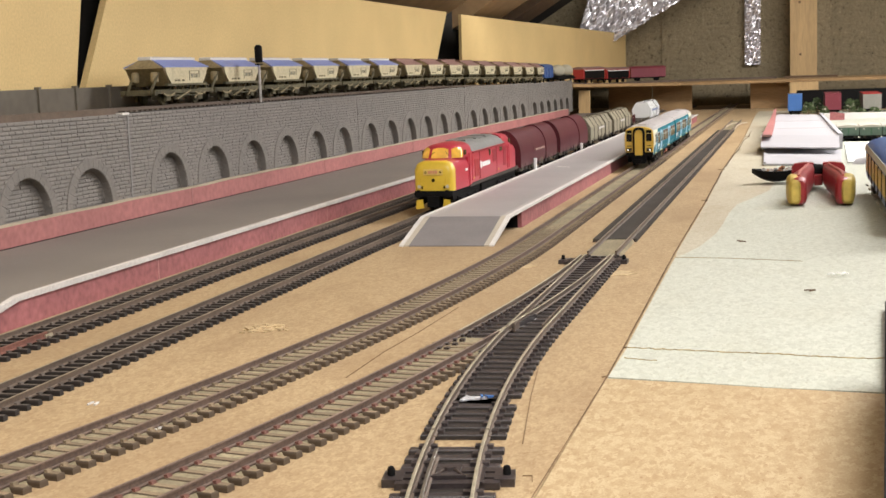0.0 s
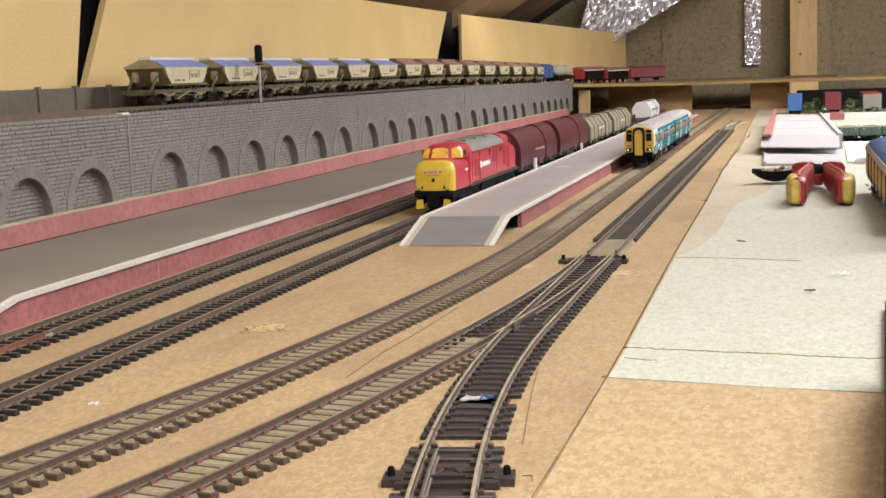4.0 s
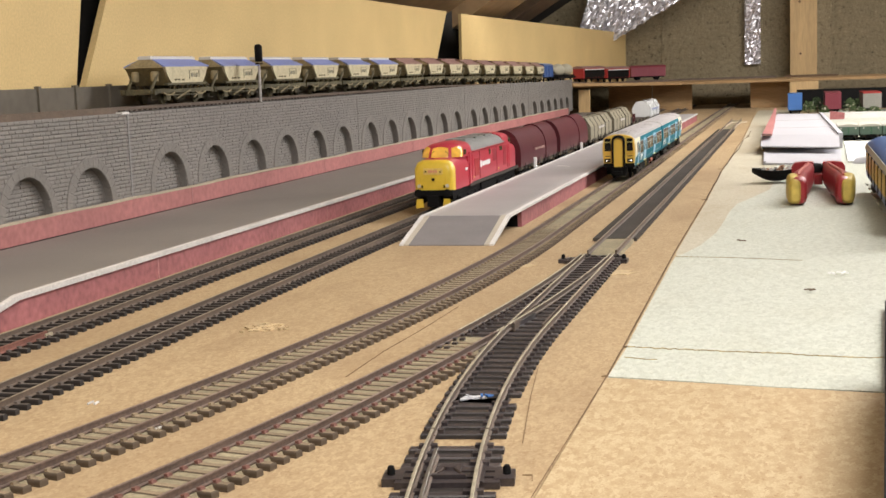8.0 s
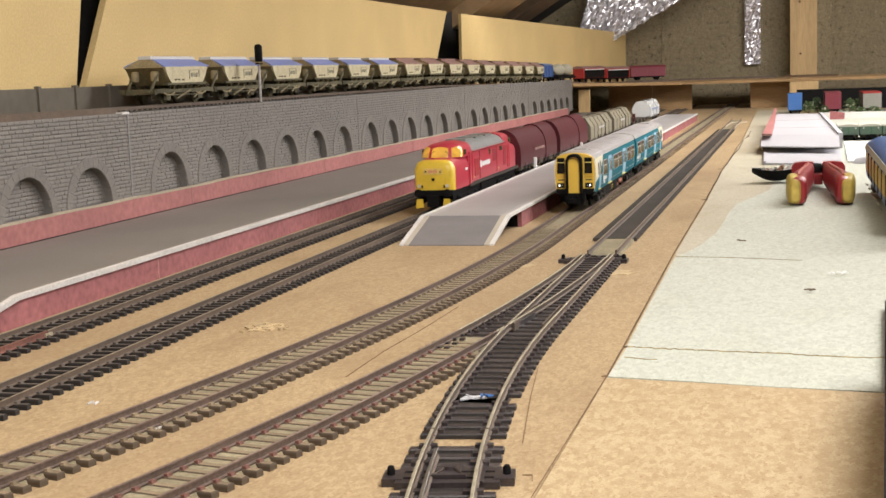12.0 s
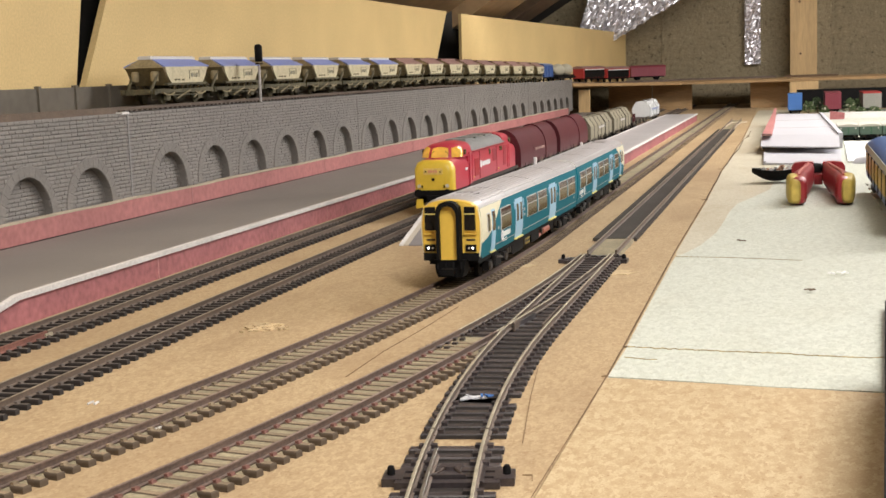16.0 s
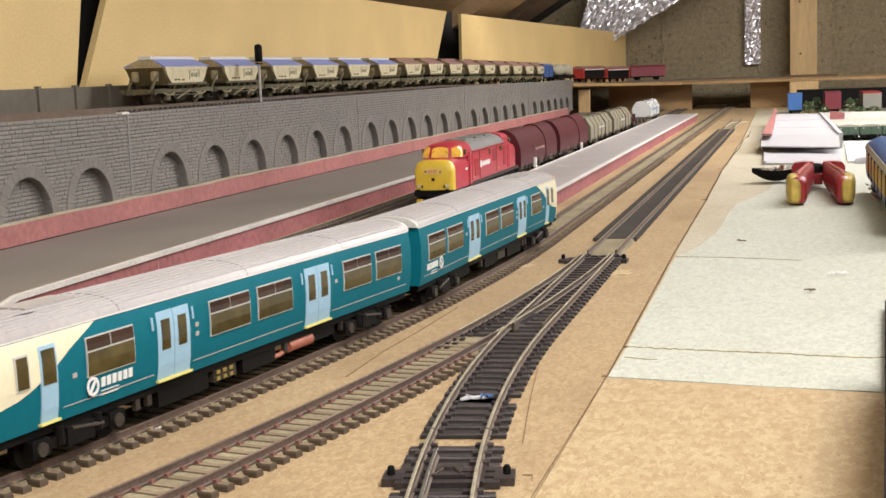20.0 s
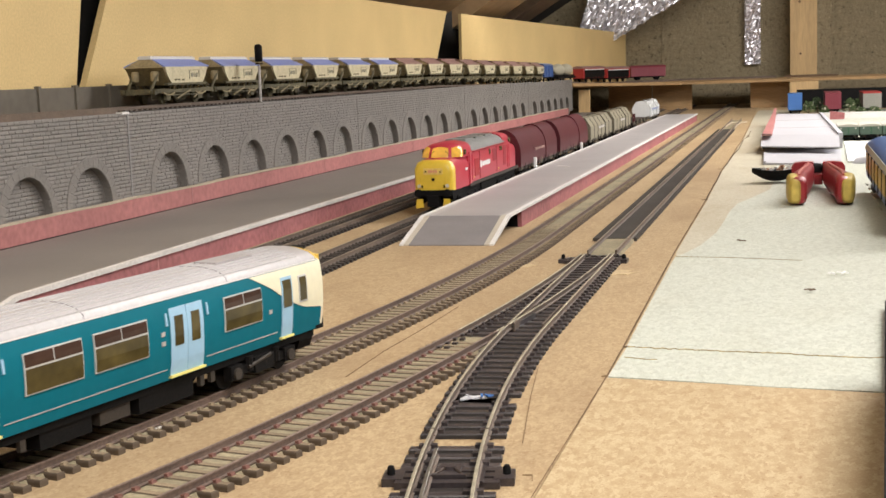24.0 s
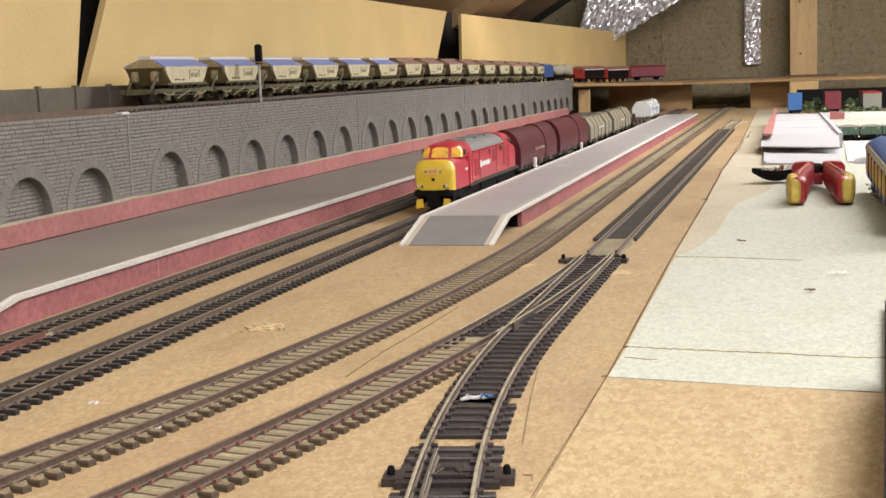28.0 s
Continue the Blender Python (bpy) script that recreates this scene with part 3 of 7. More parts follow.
for k in range(3):
    s4 = -0.2885 + 0.0069 * k
    x, y, a = line4(s4)
    part("sleeper", boxed(-0.0148, 0.0092 - 0.002 * k, -0.0016, 0.0016, 0, 0.0020), SLEEPER_W, tr4).matrix_basis = pose(x, y, 0, 0, 0, math.degrees(a))

# turnout where two curves meet
tn = thing("turnout", Matrix(), "model railway turnout with black plastic sleepers", "turnout", "turnouts")


def turnout_sleeper(parent, left, right, y, ang, xs):
    """A chunky plastic sleeper with sloping sides and raised chairs beside the rails (xs: rail centres)."""
    h, c = (right - left) / 2, (right + left) / 2
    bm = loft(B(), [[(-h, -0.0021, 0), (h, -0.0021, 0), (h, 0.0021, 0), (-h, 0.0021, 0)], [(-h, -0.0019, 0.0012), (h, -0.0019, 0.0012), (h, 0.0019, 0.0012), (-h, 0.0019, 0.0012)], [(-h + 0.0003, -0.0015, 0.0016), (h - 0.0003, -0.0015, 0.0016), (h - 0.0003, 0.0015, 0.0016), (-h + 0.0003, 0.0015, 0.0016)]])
    # Lower sides get the darker colour that stands in for shade between sleepers.
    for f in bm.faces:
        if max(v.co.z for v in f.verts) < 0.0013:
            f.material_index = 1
    for x in xs:
        for sgn in (-1, 1):
            box(bm, x - c + sgn * 0.0017 - 0.0010, x - c + sgn * 0.0017 + 0.0010, -0.0013, 0.0013, 0.0006, 0.0027)
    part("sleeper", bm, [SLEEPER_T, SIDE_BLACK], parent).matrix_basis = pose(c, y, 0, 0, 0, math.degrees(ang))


for ln, o, s0, s1 in ((line4, -G, -0.262, -0.03), (line4, G, -0.262, -0.03), (line_s, -G, -0.1745, 0.21), (line_s, G, -0.1745, 0.21)):
    part("rail", rail_mesh(ln, o, s0, s1, 0.015), [RAIL, HEAD_T], tn)
for k in range(46):
    y = 0.3925 + k * 0.0087
    xs = line_s(y - 0.56)
    left, right = xs[0] - 0.0128, xs[0] + 0.0135
    x4 = line4(y - 0.78)[0]
    ang, chairs = xs[2], [xs[0] - G, xs[0] + G]
    if abs(y - 0.4370) < 0.0035:
        continue
    if y > 0.511:
        left, ang = min(left, x4 - 0.0128), 0.0
        chairs = [x4 - G, xs[0] + G]
    if y > 0.765:
        break
    turnout_sleeper(tn, left, right, y, ang, chairs)
part("gap_filler", boxed(-0.1165, -0.0935, 0.4335, 0.4405, 0.0, 0.0006), SLEEPER_T, tn)
# check rails beside the frog
for o, y0, y1 in ((-G + 0.0022, 0.555, 0.60), (G - 0.0022, 0.555, 0.60)):
    n = 8
    rings = [[(*line_s(y0 + (y1 - y0) * i / n - 0.56, o + w)[:2], z) for w, z in ((-0.00035, 0.0011), (0.00035, 0.0011), (0.00035, 0.0045), (-0.00035, 0.0045))] for i in range(n + 1)]
    part("check_rail", loft(B(), rings), RAIL, tn)
part("frog", loft(B(), [[(-0.1140, 0.586, 0.0012), (-0.1118, 0.586, 0.0012), (-0.1118, 0.586, 0.0035), (-0.1140, 0.586, 0.0035)], [(-0.1176, 0.556, 0.0012), (-0.1166, 0.556, 0.0012), (-0.1166, 0.556, 0.0035), (-0.1176, 0.556, 0.0035)]]), SLEEPER_T, tn, "black plastic frog")


def drive_bar(parent, x, y, ang, half=0.0150):
    m = pose(x, y, 0, 0, 0, ang)
    for dy in (-0.0056, 0.0, 0.0056):
        part("drive_bar", boxed(-half, half, dy - 0.0019, dy + 0.0019, 0.0002, 0.0020), SLEEPER_T, parent, bevel=0.0005).matrix_basis = m
    for sx in (-1, 1):
        part("end_plate", boxed(sx * (half + 0.001) - 0.0028, sx * (half + 0.001) + 0.0028, -0.0046, 0.0046, 0, 0.0022), SLEEPER_T, parent, bevel=0.0006).matrix_basis = m
        kn = part("knob", loft(B(), [[(sx * (half + 0.0016) + math.cos(t) * r, math.sin(t) * r, z) for t in [2 * math.pi * i / 12 for i in range(12)]] for z, r in ((0.002, 0.0011), (0.0038, 0.0011), (0.0046, 0.0008), (0.0048, 0.0003))]), BLACK, parent, smooth=True)
        kn.matrix_basis = m
    part("spring_cover", boxed(-0.0030, 0.0030, -0.0020, 0.0088, 0.0014, 0.0027), SLEEPER_T, parent, bevel=0.0006).matrix_basis = m
    part("spring_pin", rod(B(), (0.0, 0.0035, 0.0025), (0.0, 0.0035, 0.0036), 0.0018, 12), SLEEPER_T, parent, smooth=True).matrix_basis = m
    part("spring_arm", boxed(-0.0048, 0.0048, -0.0034, -0.0020, 0.0020, 0.0030), SLEEPER_T, parent).matrix_basis = m
    for sx in (-1, 1):
        part("spring_leg", rod(B(), (sx * 0.0012, 0.0030, 0.0030), (sx * 0.0042, -0.0028, 0.0026), 0.0005, 6), CHAIR, parent).matrix_basis = m
        part("tie_lug", boxed(sx * 0.0085 - 0.0012, sx * 0.0085 + 0.0012, -0.0075, 0.0075, 0.0012, 0.0024), SLEEPER_T, parent).matrix_basis = m


web = lambda y0, y1: loft(B(), [[(line_s(y - 0.56)[0] + w, y, z) for w, z in ((-0.0095, 0.0), (0.0095, 0.0), (0.0095, 0.0006), (-0.0095, 0.0006))] for y in [y0 + (y1 - y0) * i / 10 for i in range(11)]])
part("web", web(0.391, 0.765), SIDE_BLACK, tn, "black strip between the rails")
drive_bar(tn, -0.1125, 0.768, 0, 0.0158)
toe = thing("turnout", Matrix(), "toe of a black plastic turnout with one bright switch blade", "turnout", "turnouts")
for o in (-G, G):
    part("rail", rail_mesh(line_s, o, -0.50, -0.1755, 0.02), [RAIL, HEAD_T], toe)
for k in range(20):
    y = 0.3760 - k * 0.0087
    xs = line_s(y - 0.56)
    if abs(y - 0.347) < 0.010:
        continue
    turnout_sleeper(toe, xs[0] - 0.0140, xs[0] + 0.0140, y, xs[2], [xs[0] - G, xs[0] + G])
x0, y0, a0 = line_s(0.347 - 0.56)
drive_bar(toe, x0 + 0.0004, y0, math.degrees(a0), 0.0142)
part("web", web(0.20, 0.3785), SIDE_BLACK, toe, "black strip between the rails")
part("switch_blade", rail_mesh(line_s, -G + 0.0036, -0.40, -0.196, 0.02), [RAIL, BRIGHT], toe)

# line beyond the turnout, its four-foot filled with black strip
tr = track("model track half filled with a black strip, beyond the turnout", line_straight(-0.110), 0.785, 2.66, 0.009, SLEEPER_T, (RAIL, RAIL), (0.775, 0.785), SIDE_BLACK, skip=(0.786, 4.0), bed=PALE_BED)
bm = B()
n = 30
loft(bm, [[(-0.1265, y, 0), (-0.0985, y, 0), (-0.0985, y, 0.0020), (-0.1265, y, 0.0020)] for y in [0.862 + (2.30 - 0.862) * i / n for i in range(n + 1)]])
part("black_infill", bm, mat("black_cork", (0.055, 0.047, 0.040), 0.95, spec=0.15, vary=0.2, grain=600, blot=30), tr, "matt black strip between and beside the rails")

# ---- long platform with its parapet ----
ZP = 0.0145
pl = thing("platform", Matrix(), "long grey model platform with white edging and pink brick face", "platform", "platforms")
prof = [(0.44, 0.001), (0.50, 0.005), (0.555, ZP), (2.95, ZP)]


def slab(bm, x0, x1, dz0, dz1):
    """A strip that follows the platform's ramp."""
    loft(bm, [[(x0, y, max(z + dz0, 0)), (x1, y, max(z + dz0, 0)), (x1, y, z + dz1), (x0, y, z + dz1)] for y, z in prof])
    return bm


part("surface", slab(B(), -0.460, -0.3527, -0.002, 0.0), TARMAC, pl)
part("edging", slab(B(), -0.3527, -0.3495, -0.0020, 0.0006), EDGE_L, pl, "white painted platform edge", bevel=0.0004)
bm = B()
loft(bm, [[(-0.3600, y, 0), (-0.3508, y, 0), (-0.3508, y, max(z - 0.0022, 0.0002)), (-0.3600, y, max(z - 0.0022, 0.0002))] for y, z in prof])
part("brick_face", bm, PINK, pl, "pink brick paper facing")
part("parapet", boxed(-0.4665, -0.4605, 0.30, 2.83, 0.0, 0.0280), PINK_P, pl, "low pink brick paper wall")
rw = random.Random(21)
part("coping", loft(B(), [[(x, y, 0.0280 + dz + w) for x, dz in ((-0.4670, 0), (-0.4601, 0), (-0.4601, 0.0007), (-0.4670, 0.0007))] for y, w in [(0.30 + 2.53 * i / 60, rw.uniform(-0.0003, 0.0006)) for i in range(61)]]), EDGE_T, pl, "thin cream coping")
# A thin black strip paints the gap shadow along the wall's foot.
part("foot_shadow", boxed(-0.4606, -0.4598, 0.46, 2.83, ZP - 0.0002, ZP + 0.0005), BLACK, pl, "black strip painting the shadow at the foot of the low wall")

# ---- island platform ----
ZI = 0.0135
isl = thing("platform", Matrix(), "grey model island platform with white edges and a ramped end", "platform", "platforms")
iprof = [(0.842, 0.0006), (0.897, ZI), (2.72, ZI)]


def islab(bm, xa, xb, dz0, dz1, pr=iprof):
    loft(bm, [[(xa, y, max(z + dz0, 0)), (xb, y, max(z + dz0, 0)), (xb, y, z + dz1), (xa, y, z + dz1)] for y, z in pr])
    return bm


part("surface", islab(B(), -0.2435, -0.1935, -0.0015, 0.0, iprof[1:]), TARMAC_I, isl)
part("ramp", islab(B(), -0.2435, -0.1935, -0.0015, 0.0, iprof[:2]), TARMAC_D, isl, "darker tarmac ramp")
for a, b, c in ((-0.2500, -0.2470, -0.2435), (-0.1870, -0.1900, -0.1935)):
    part("edging", islab(B(), min(a, b), max(a, b), -0.0014, 0.0004), EDGE, isl, "white painted platform edge", bevel=0.0003)
    part("edging_strip", islab(B(), min(b, c), max(b, c), -0.0015, 0.0002, iprof[:2]), EDGE_R, isl, "buff strip along the ramp's edge")
    part("edging_strip", islab(B(), min(b, c), max(b, c), -0.0015, 0.0001, iprof[1:]), EDGE_G, isl, "pale grey strip along the edge")
part("brick_face", boxed(-0.2480, -0.2450, 0.945, 2.72, 0, ZI - 0.0022), PINK, isl, "pink brick paper facing")
part("brick_face", boxed(-0.1920, -0.1890, 0.945, 2.72, 0, ZI - 0.0022), PINK, isl, "pink brick paper facing")
# Black plate paints in the shade of the hollow below the ramp.
part("end_face", boxed(-0.2450, -0.1920, 0.945, 0.948, 0, ZI - 0.0022), BLACK, isl, "black plate standing in for the shaded hollow under the ramp")

for y, h in ((1.334, 0.0105), (1.637, 0.0078)):
    wp = thing("white_post", pose(-0.2515, y, 0.0), "small white post between the island and the wagons", "post", "white posts")
    part("shaft", loft(B(), [[(-0.0012, -0.0020, z), (0.0012, -0.0020, z), (0.0012, 0.0020, z), (-0.0012, 0.0020, z)] for z in (0.0, ZI + h)]), WHITE, wp)
part("scuff", along_z(B(), [(-0.2337, 1.353), (-0.2200, 1.342), (-0.2195, 1.349), (-0.2330, 1.360)], ZI - 0.0002, ZI + 0.0002), EDGE, isl, "white scuff on the tarmac")

# joints in the paper facings
SEAM = mat("paper_seam", (0.40, 0.19, 0.18), 0.8, vary=0.15)
for y in (0.985, 1.30, 1.63, 1.96, 2.29):
    part("paper_joint", boxed(-0.4606, -0.4602, y - 0.0005, y + 0.0005, 0.0146, 0.0279), SEAM, pl)
for y in (0.70, 0.99, 1.28, 1.57):
    part("paper_joint", boxed(-0.3509, -0.3505, y - 0.0005, y + 0.0005, 0.0003, 0.0120), SEAM, pl)

# ---- viaduct wall with blind arches ----
XW, ZT = -0.468, 0.0900
wall = structure("wall_viaduct", boxed(-0.484, -0.4742, 0.28, 2.93, 0, 0.086), MORTAR, "grey moulded stone retaining wall with blind arches", "retaining wall")
arches = [0.600, 0.681, 0.761, 0.842] + [0.965 + 0.0835 * i for i in range(6)] + [1.480 + 0.0818 * i for i in range(6)] + [1.988 + 0.0766 * i for i in range(6)] + [2.484 + 0.0744 * i for i in range(6)]
AR = 0.0288       # arch radius
joints = [0.900, 1.436, 1.940, 2.430, 2.93]


def spring(c):
    """Springing height: the last two near panels are cut lower, the far ones sink a little."""
    crown = 0.0552 if c < 0.9 else (0.0584 if c < 1.5 else 0.0584 - 0.0050 * (c - 1.5))
    return crown - AR


def top_at(y):
    return ZT if y < 1.9 else ZT - 0.0035 * (y - 1.9)


def arch_holes(y, z):
    for c in arches:
        if abs(y - c) < AR + 0.006:
            ZS = spring(c)
            if z < ZS and abs(y - c) < AR:
                return True
            if z >= ZS and math.hypot(y - c, z - ZS) < AR + 0.0012:
                return True
    return False


# the backing is set back, the face stands in front of it between the arches
CH = 0.00268
near_bricks, far_panels = [], {}
rng = random.Random(11)
faces = B()
recess = B()
row = 0
z = 0.020
edge_y = [0.40] + joints


def brick_into(bm, y0, y1, z0, z1, x1):
    """A rock-faced stone: the face leans out towards its lower edge and is undercut below."""
    h, u = z1 - z0, rng.uniform(-0.00012, 0.00012)
    pr = ((0.0, -0.00045), (0.14, 0.00002), (0.38, 0.00016 + u), (0.82, -0.00006 + u), (1.0, -0.00040))
    rows = []
    for i, (k, dx) in enumerate(pr):
        e = 0.00022 if 0 < i < 4 else 0.0
        q = rng.uniform(-0.00012, 0.00012) if 0 < i < 4 else 0.0
        rows.append([bm.verts.new((x1 - 0.0006, y0, z0 + h * k)), bm.verts.new((x1 + dx, y0 + e, z0 + h * k)), bm.verts.new((x1 + dx + q, y1 - e, z0 + h * k)), bm.verts.new((x1 - 0.0006, y1, z0 + h * k))])
    for a, b in zip(rows[:-1], rows[1:]):
        for i in range(3):
            bm.faces.new((a[i], a[i + 1], b[i + 1], b[i]))


panel_bms = [B() for _ in edge_y]
loose = []
while z < 0.0905:
    y = 0.40 - (row % 2) * 0.0035
    while y < 2.93:
        w = rng.uniform(0.0058, 0.0092)
        yc, zc = y + w / 2, z + CH / 2
        inside = arch_holes(yc, zc)
        x1 = XW + rng.uniform(-0.00015, 0.00015)
        zt = min(z + CH, top_at(yc))
        if not inside and zt > z + 0.001:
            if 0.76 < yc < 0.905 and zc > 0.054 and len(loose) < 290:
                loose.append((y, y + w, z, zt, x1))
            else:
                k = sum(1 for j in joints if yc > j)
                brick_into(panel_bms[k], y, y + w, z, zt, x1)
        y += w
    # recessed infill inside the arches
    for c in arches:
        ZS = spring(c)
        if z < ZS + AR:
            hw = AR + 0.003 if z < ZS else math.sqrt(max((AR + 0.003) ** 2 - (z - ZS) ** 2, 0))
            yy = c - hw - rng.uniform(0, 0.004)
            while yy < c + hw:
                w = rng.uniform(0.006, 0.0085)
                a, b = max(yy, c - hw), min(yy + w, c + hw)
                if b - a > 0.001:
                    brick_into(recess, a, b, z, z + CH, XW - 0.0054 + rng.uniform(-0.0002, 0.0002))
                yy += w
    z += CH
    row += 1
for bmp in panel_bms:
    part("stone_courses", bmp, STONE, wall)["kind"] = "stuff"
part("recess_courses", recess, STONE, wall)["kind"] = "stuff"
# voussoirs round each arch, and the inner soffit
vm = B()
NV = 15
for i in range(NV):
    a0, a1 = math.pi * i / NV + 0.003, math.pi * (i + 1) / NV - 0.003
    ring = []
    for xx, sh in ((0.0, 0.0), (0.0038, 0.0), (0.0043, 0.0003)):
        pts = []
        for rr, aa in ((AR - 0.001 + sh, a0), (AR + 0.0066 - sh, a0), (AR + 0.0066 - sh, a1), (AR - 0.001 + sh, a1)):
            pts.append((xx, math.cos(aa) * rr, math.sin(aa) * rr))
        ring.append(pts)
    loft(vm, ring)
bmesh.ops.recalc_face_normals(vm, faces=vm.faces)
ring_me = bpy.data.meshes.new("arch_ring")
vm.to_mesh(ring_me)
vm.free()
ring_me.materials.append(STONE)
soff = B()
n = 20
loft(soff, [[(XX, math.cos(math.pi * i / n) * rr, math.sin(math.pi * i / n) * rr) for XX, rr in ((-0.0065, AR - 0.0009), (0.0003, AR - 0.0009), (0.0003, AR + 0.001), (-0.0065, AR + 0.001))] for i in range(n + 1)])
for sy in (-1, 1):
    box(soff, -0.0065, 0.0002, min(sy * (AR - 0.0012), sy * (AR + 0.001)), max(sy * (AR - 0.0012), sy * (AR + 0.001)), -0.031, 0.0)
bmesh.ops.recalc_face_normals(soff, faces=soff.faces)
soff_me = bpy.data.meshes.new("arch_soffit")
soff.to_mesh(soff_me)
soff.free()
soff_me.materials.append(STONE)
for c in arches:
    share("arch_ring", ring_me, wall, pose(XW - 0.0035, c, spring(c)))
    share("arch_soffit", soff_me, wall, pose(XW, c, spring(c)))
part("pier_strip", boxed(XW - 0.002, XW + 0.0006, 0.8990, 0.9010, 0, 0.0895), STONE_L, wall, "pale joint strip")
part("pier_cap", boxed(XW - 0.004, XW + 0.0010, 0.891, 0.9015, 0.0888, 0.0904), EDGE, wall, "chipped white joint cap", bevel=0.0005)
for y in joints[1:4]:
    part("joint_strip", boxed(XW - 0.002, XW + 0.0004, y - 0.0006, y + 0.0006, 0.02, top_at(y)), STONE, wall)
for y0, y1, z0, z1, x1 in loose:
    bm = B()
    brick_into(bm, y0, y1, z0, z1, x1)
    part("stone", bm, STONE, wall)

# ---- upper deck and the shelf it runs on to ----
def deck_z(y):
    if y < 1.9:
        return 0.0878
    if y < 2.93:
        return 0.0878 - (y - 1.9) * 0.0095
    return max(0.0780 - (y - 2.93) * 0.024, 0.0685)


DECK = mat("deck_cork", (0.30, 0.21, 0.09), 0.8, vary=0.15)
bm = B()
loft(bm, [[(-0.62, y, deck_z(y) - 0.009), (x1, y, deck_z(y) - 0.009), (x1, y, deck_z(y)), (-0.62, y, deck_z(y))] for y, x1 in ((0.25, XW - 0.003), (1.0, XW - 0.003), (1.9, XW - 0.003), (2.4, XW - 0.003), (2.935, XW - 0.003))])
structure("trim_deck", bm, DECK, "brown upper deck carrying the hopper train", "deck")
bm = B()
loft(bm, [[(-0.62, y, deck_z(y) - 0.0065), (x1, y, deck_z(y) - 0.0065), (x1, y, deck_z(y)), (-0.62, y, deck_z(y))] for y, x1 in ((2.937, -0.466), (3.10, -0.39), (3.34, -0.27))])
structure("trim_shelf_corner", bm, PLY, "plywood corner between deck and shelf", "shelf")
structure("shelf", boxed(-0.62, 0.90, 3.3403, 3.700, 0.0620, 0.0685), PLY, "bare plywood shelf along the block wall", "shelf")
for x0, x1, m_, y, lab in ((-0.468, -0.444, PINE, 3.02, "pale timber upright under the shelf"), (-0.452, -0.346, PLY, 3.402, "plywood fascia under the shelf"), (-0.343, -0.248, PLY, 3.402, "plywood fascia under the shelf"), (-0.108, -0.0165, PLY, 3.402, "plywood fascia under the shelf"), (0.26, 1.4, DARKWOOD, 3.402, "dark board under the shelf")):
    structure("trim_fascia", boxed(x0, x1, y, y + 0.012, 0.0, 0.0618), m_, lab, "fascia")
structure("trim_post", boxed(-0.016, 0.052, 3.715, 3.774, 0.0, 0.95), PINE, "pale planed pine post against the block wall", "post", bevel=0.003)
structure("trim_post_foot", boxed(-0.0155, 0.050, 3.342, 3.354, 0.0, 0.0618), PINE, "pale pine block under the shelf", "post", bevel=0.002)
bm = B()
along_x(bm, [(3.56, 0.0687), (3.652, 0.0687), (3.652, 0.0735), (3.56, 0.0735)], -0.03, 0.10)
structure("trim_batten", bm, DARKWOOD, "dark batten lying on the shelf", "batten")

# grey fence behind the deck
fence = thing("fence", Matrix(), "grey plastic panel fence on the upper deck", "fence")
y = 0.525
while y < 2.25:
    part("panel", boxed(-0.5412, -0.5400, y + 0.0017, y + 0.0523, 0.0868, 0.1092), FENCE, fence)
    part("post", boxed(-0.5425, -0.5385, y - 0.0017, y + 0.0017, 0.0868, 0.1108), FENCE, fence, bevel=0.0003)
    y += 0.054

# buff backing boards leaning behind the deck
for pts, lab in (([(0.20, 0.070), (0.985, 0.070), (1.024, 0.235), (0.20, 0.235)], "plain buff hardboard backing panel"),
                 ([(0.985, 0.070), (2.085, 0.070), (2.216, 0.211), (1.072, 0.211)], "plain buff hardboard backing panel with slanted ends"),):
    bm = along_x(B(), pts, -0.566, -0.560)
    tagged(link("backing_board", bm, HARDBOARD, None, "", False, 0.0006), lab, "board", "backing boards", "structure")
bm = B()
loft(bm, [[(-0.566, 2.316, 0.07), (-0.561, 2.316, 0.07), (-0.561, 2.320, 0.2105), (-0.566, 2.320, 0.2105)], [(-0.457, 3.775, 0.07), (-0.452, 3.775, 0.07), (-0.452, 3.775, 0.200), (-0.457, 3.775, 0.200)]])
tagged(link("backing_board", bm, HARDBOARD), "buff hardboard backing panel running to the gable wall", "board", "backing boards", "structure")
# Black sheet stands in for the unlit eaves and blocks light from behind.
structure("backdrop_shade", boxed(-0.612, -0.602, 0.0, 3.2, 0.05, 0.29), GAP_SHADE, "black sheet standing in for the unlit eaves behind the boards", "void")

# ---- two-car railcar ----
SIDE = [(0.0150, 0.0168), (0.0160, 0.0225), (0.0165, 0.0300), (0.0164, 0.0360), (0.0158, 0.0405), (0.0152, 0.0430)]
CROWN = [(0.0152, 0.0430), (0.0147, 0.0445), (0.0120, 0.0463), (0.0080, 0.0473), (0.0040, 0.0478), (0.0, 0.0479)]


GAUGE = mat("dusty_yellow_plate", (0.30, 0.22, 0.05), 0.6, vary=0.2)
ROOF_D = mat("roof_seam_grey", (0.20, 0.185, 0.18), 0.5, vary=0.1)
# Pale rib colour puts the highlights of the glossy ridges into the material.
RIBS = mat("rib_highlight_pale", (0.52, 0.50, 0.50), 0.35, vary=0.10)


def skin(z):
    for (xa, za), (xb, zb) in zip(SIDE[:-1], SIDE[1:]):
        if z <= zb:
            return xa + (xb - xa) * (z - za) / (zb - za)
    return SIDE[-1][0]


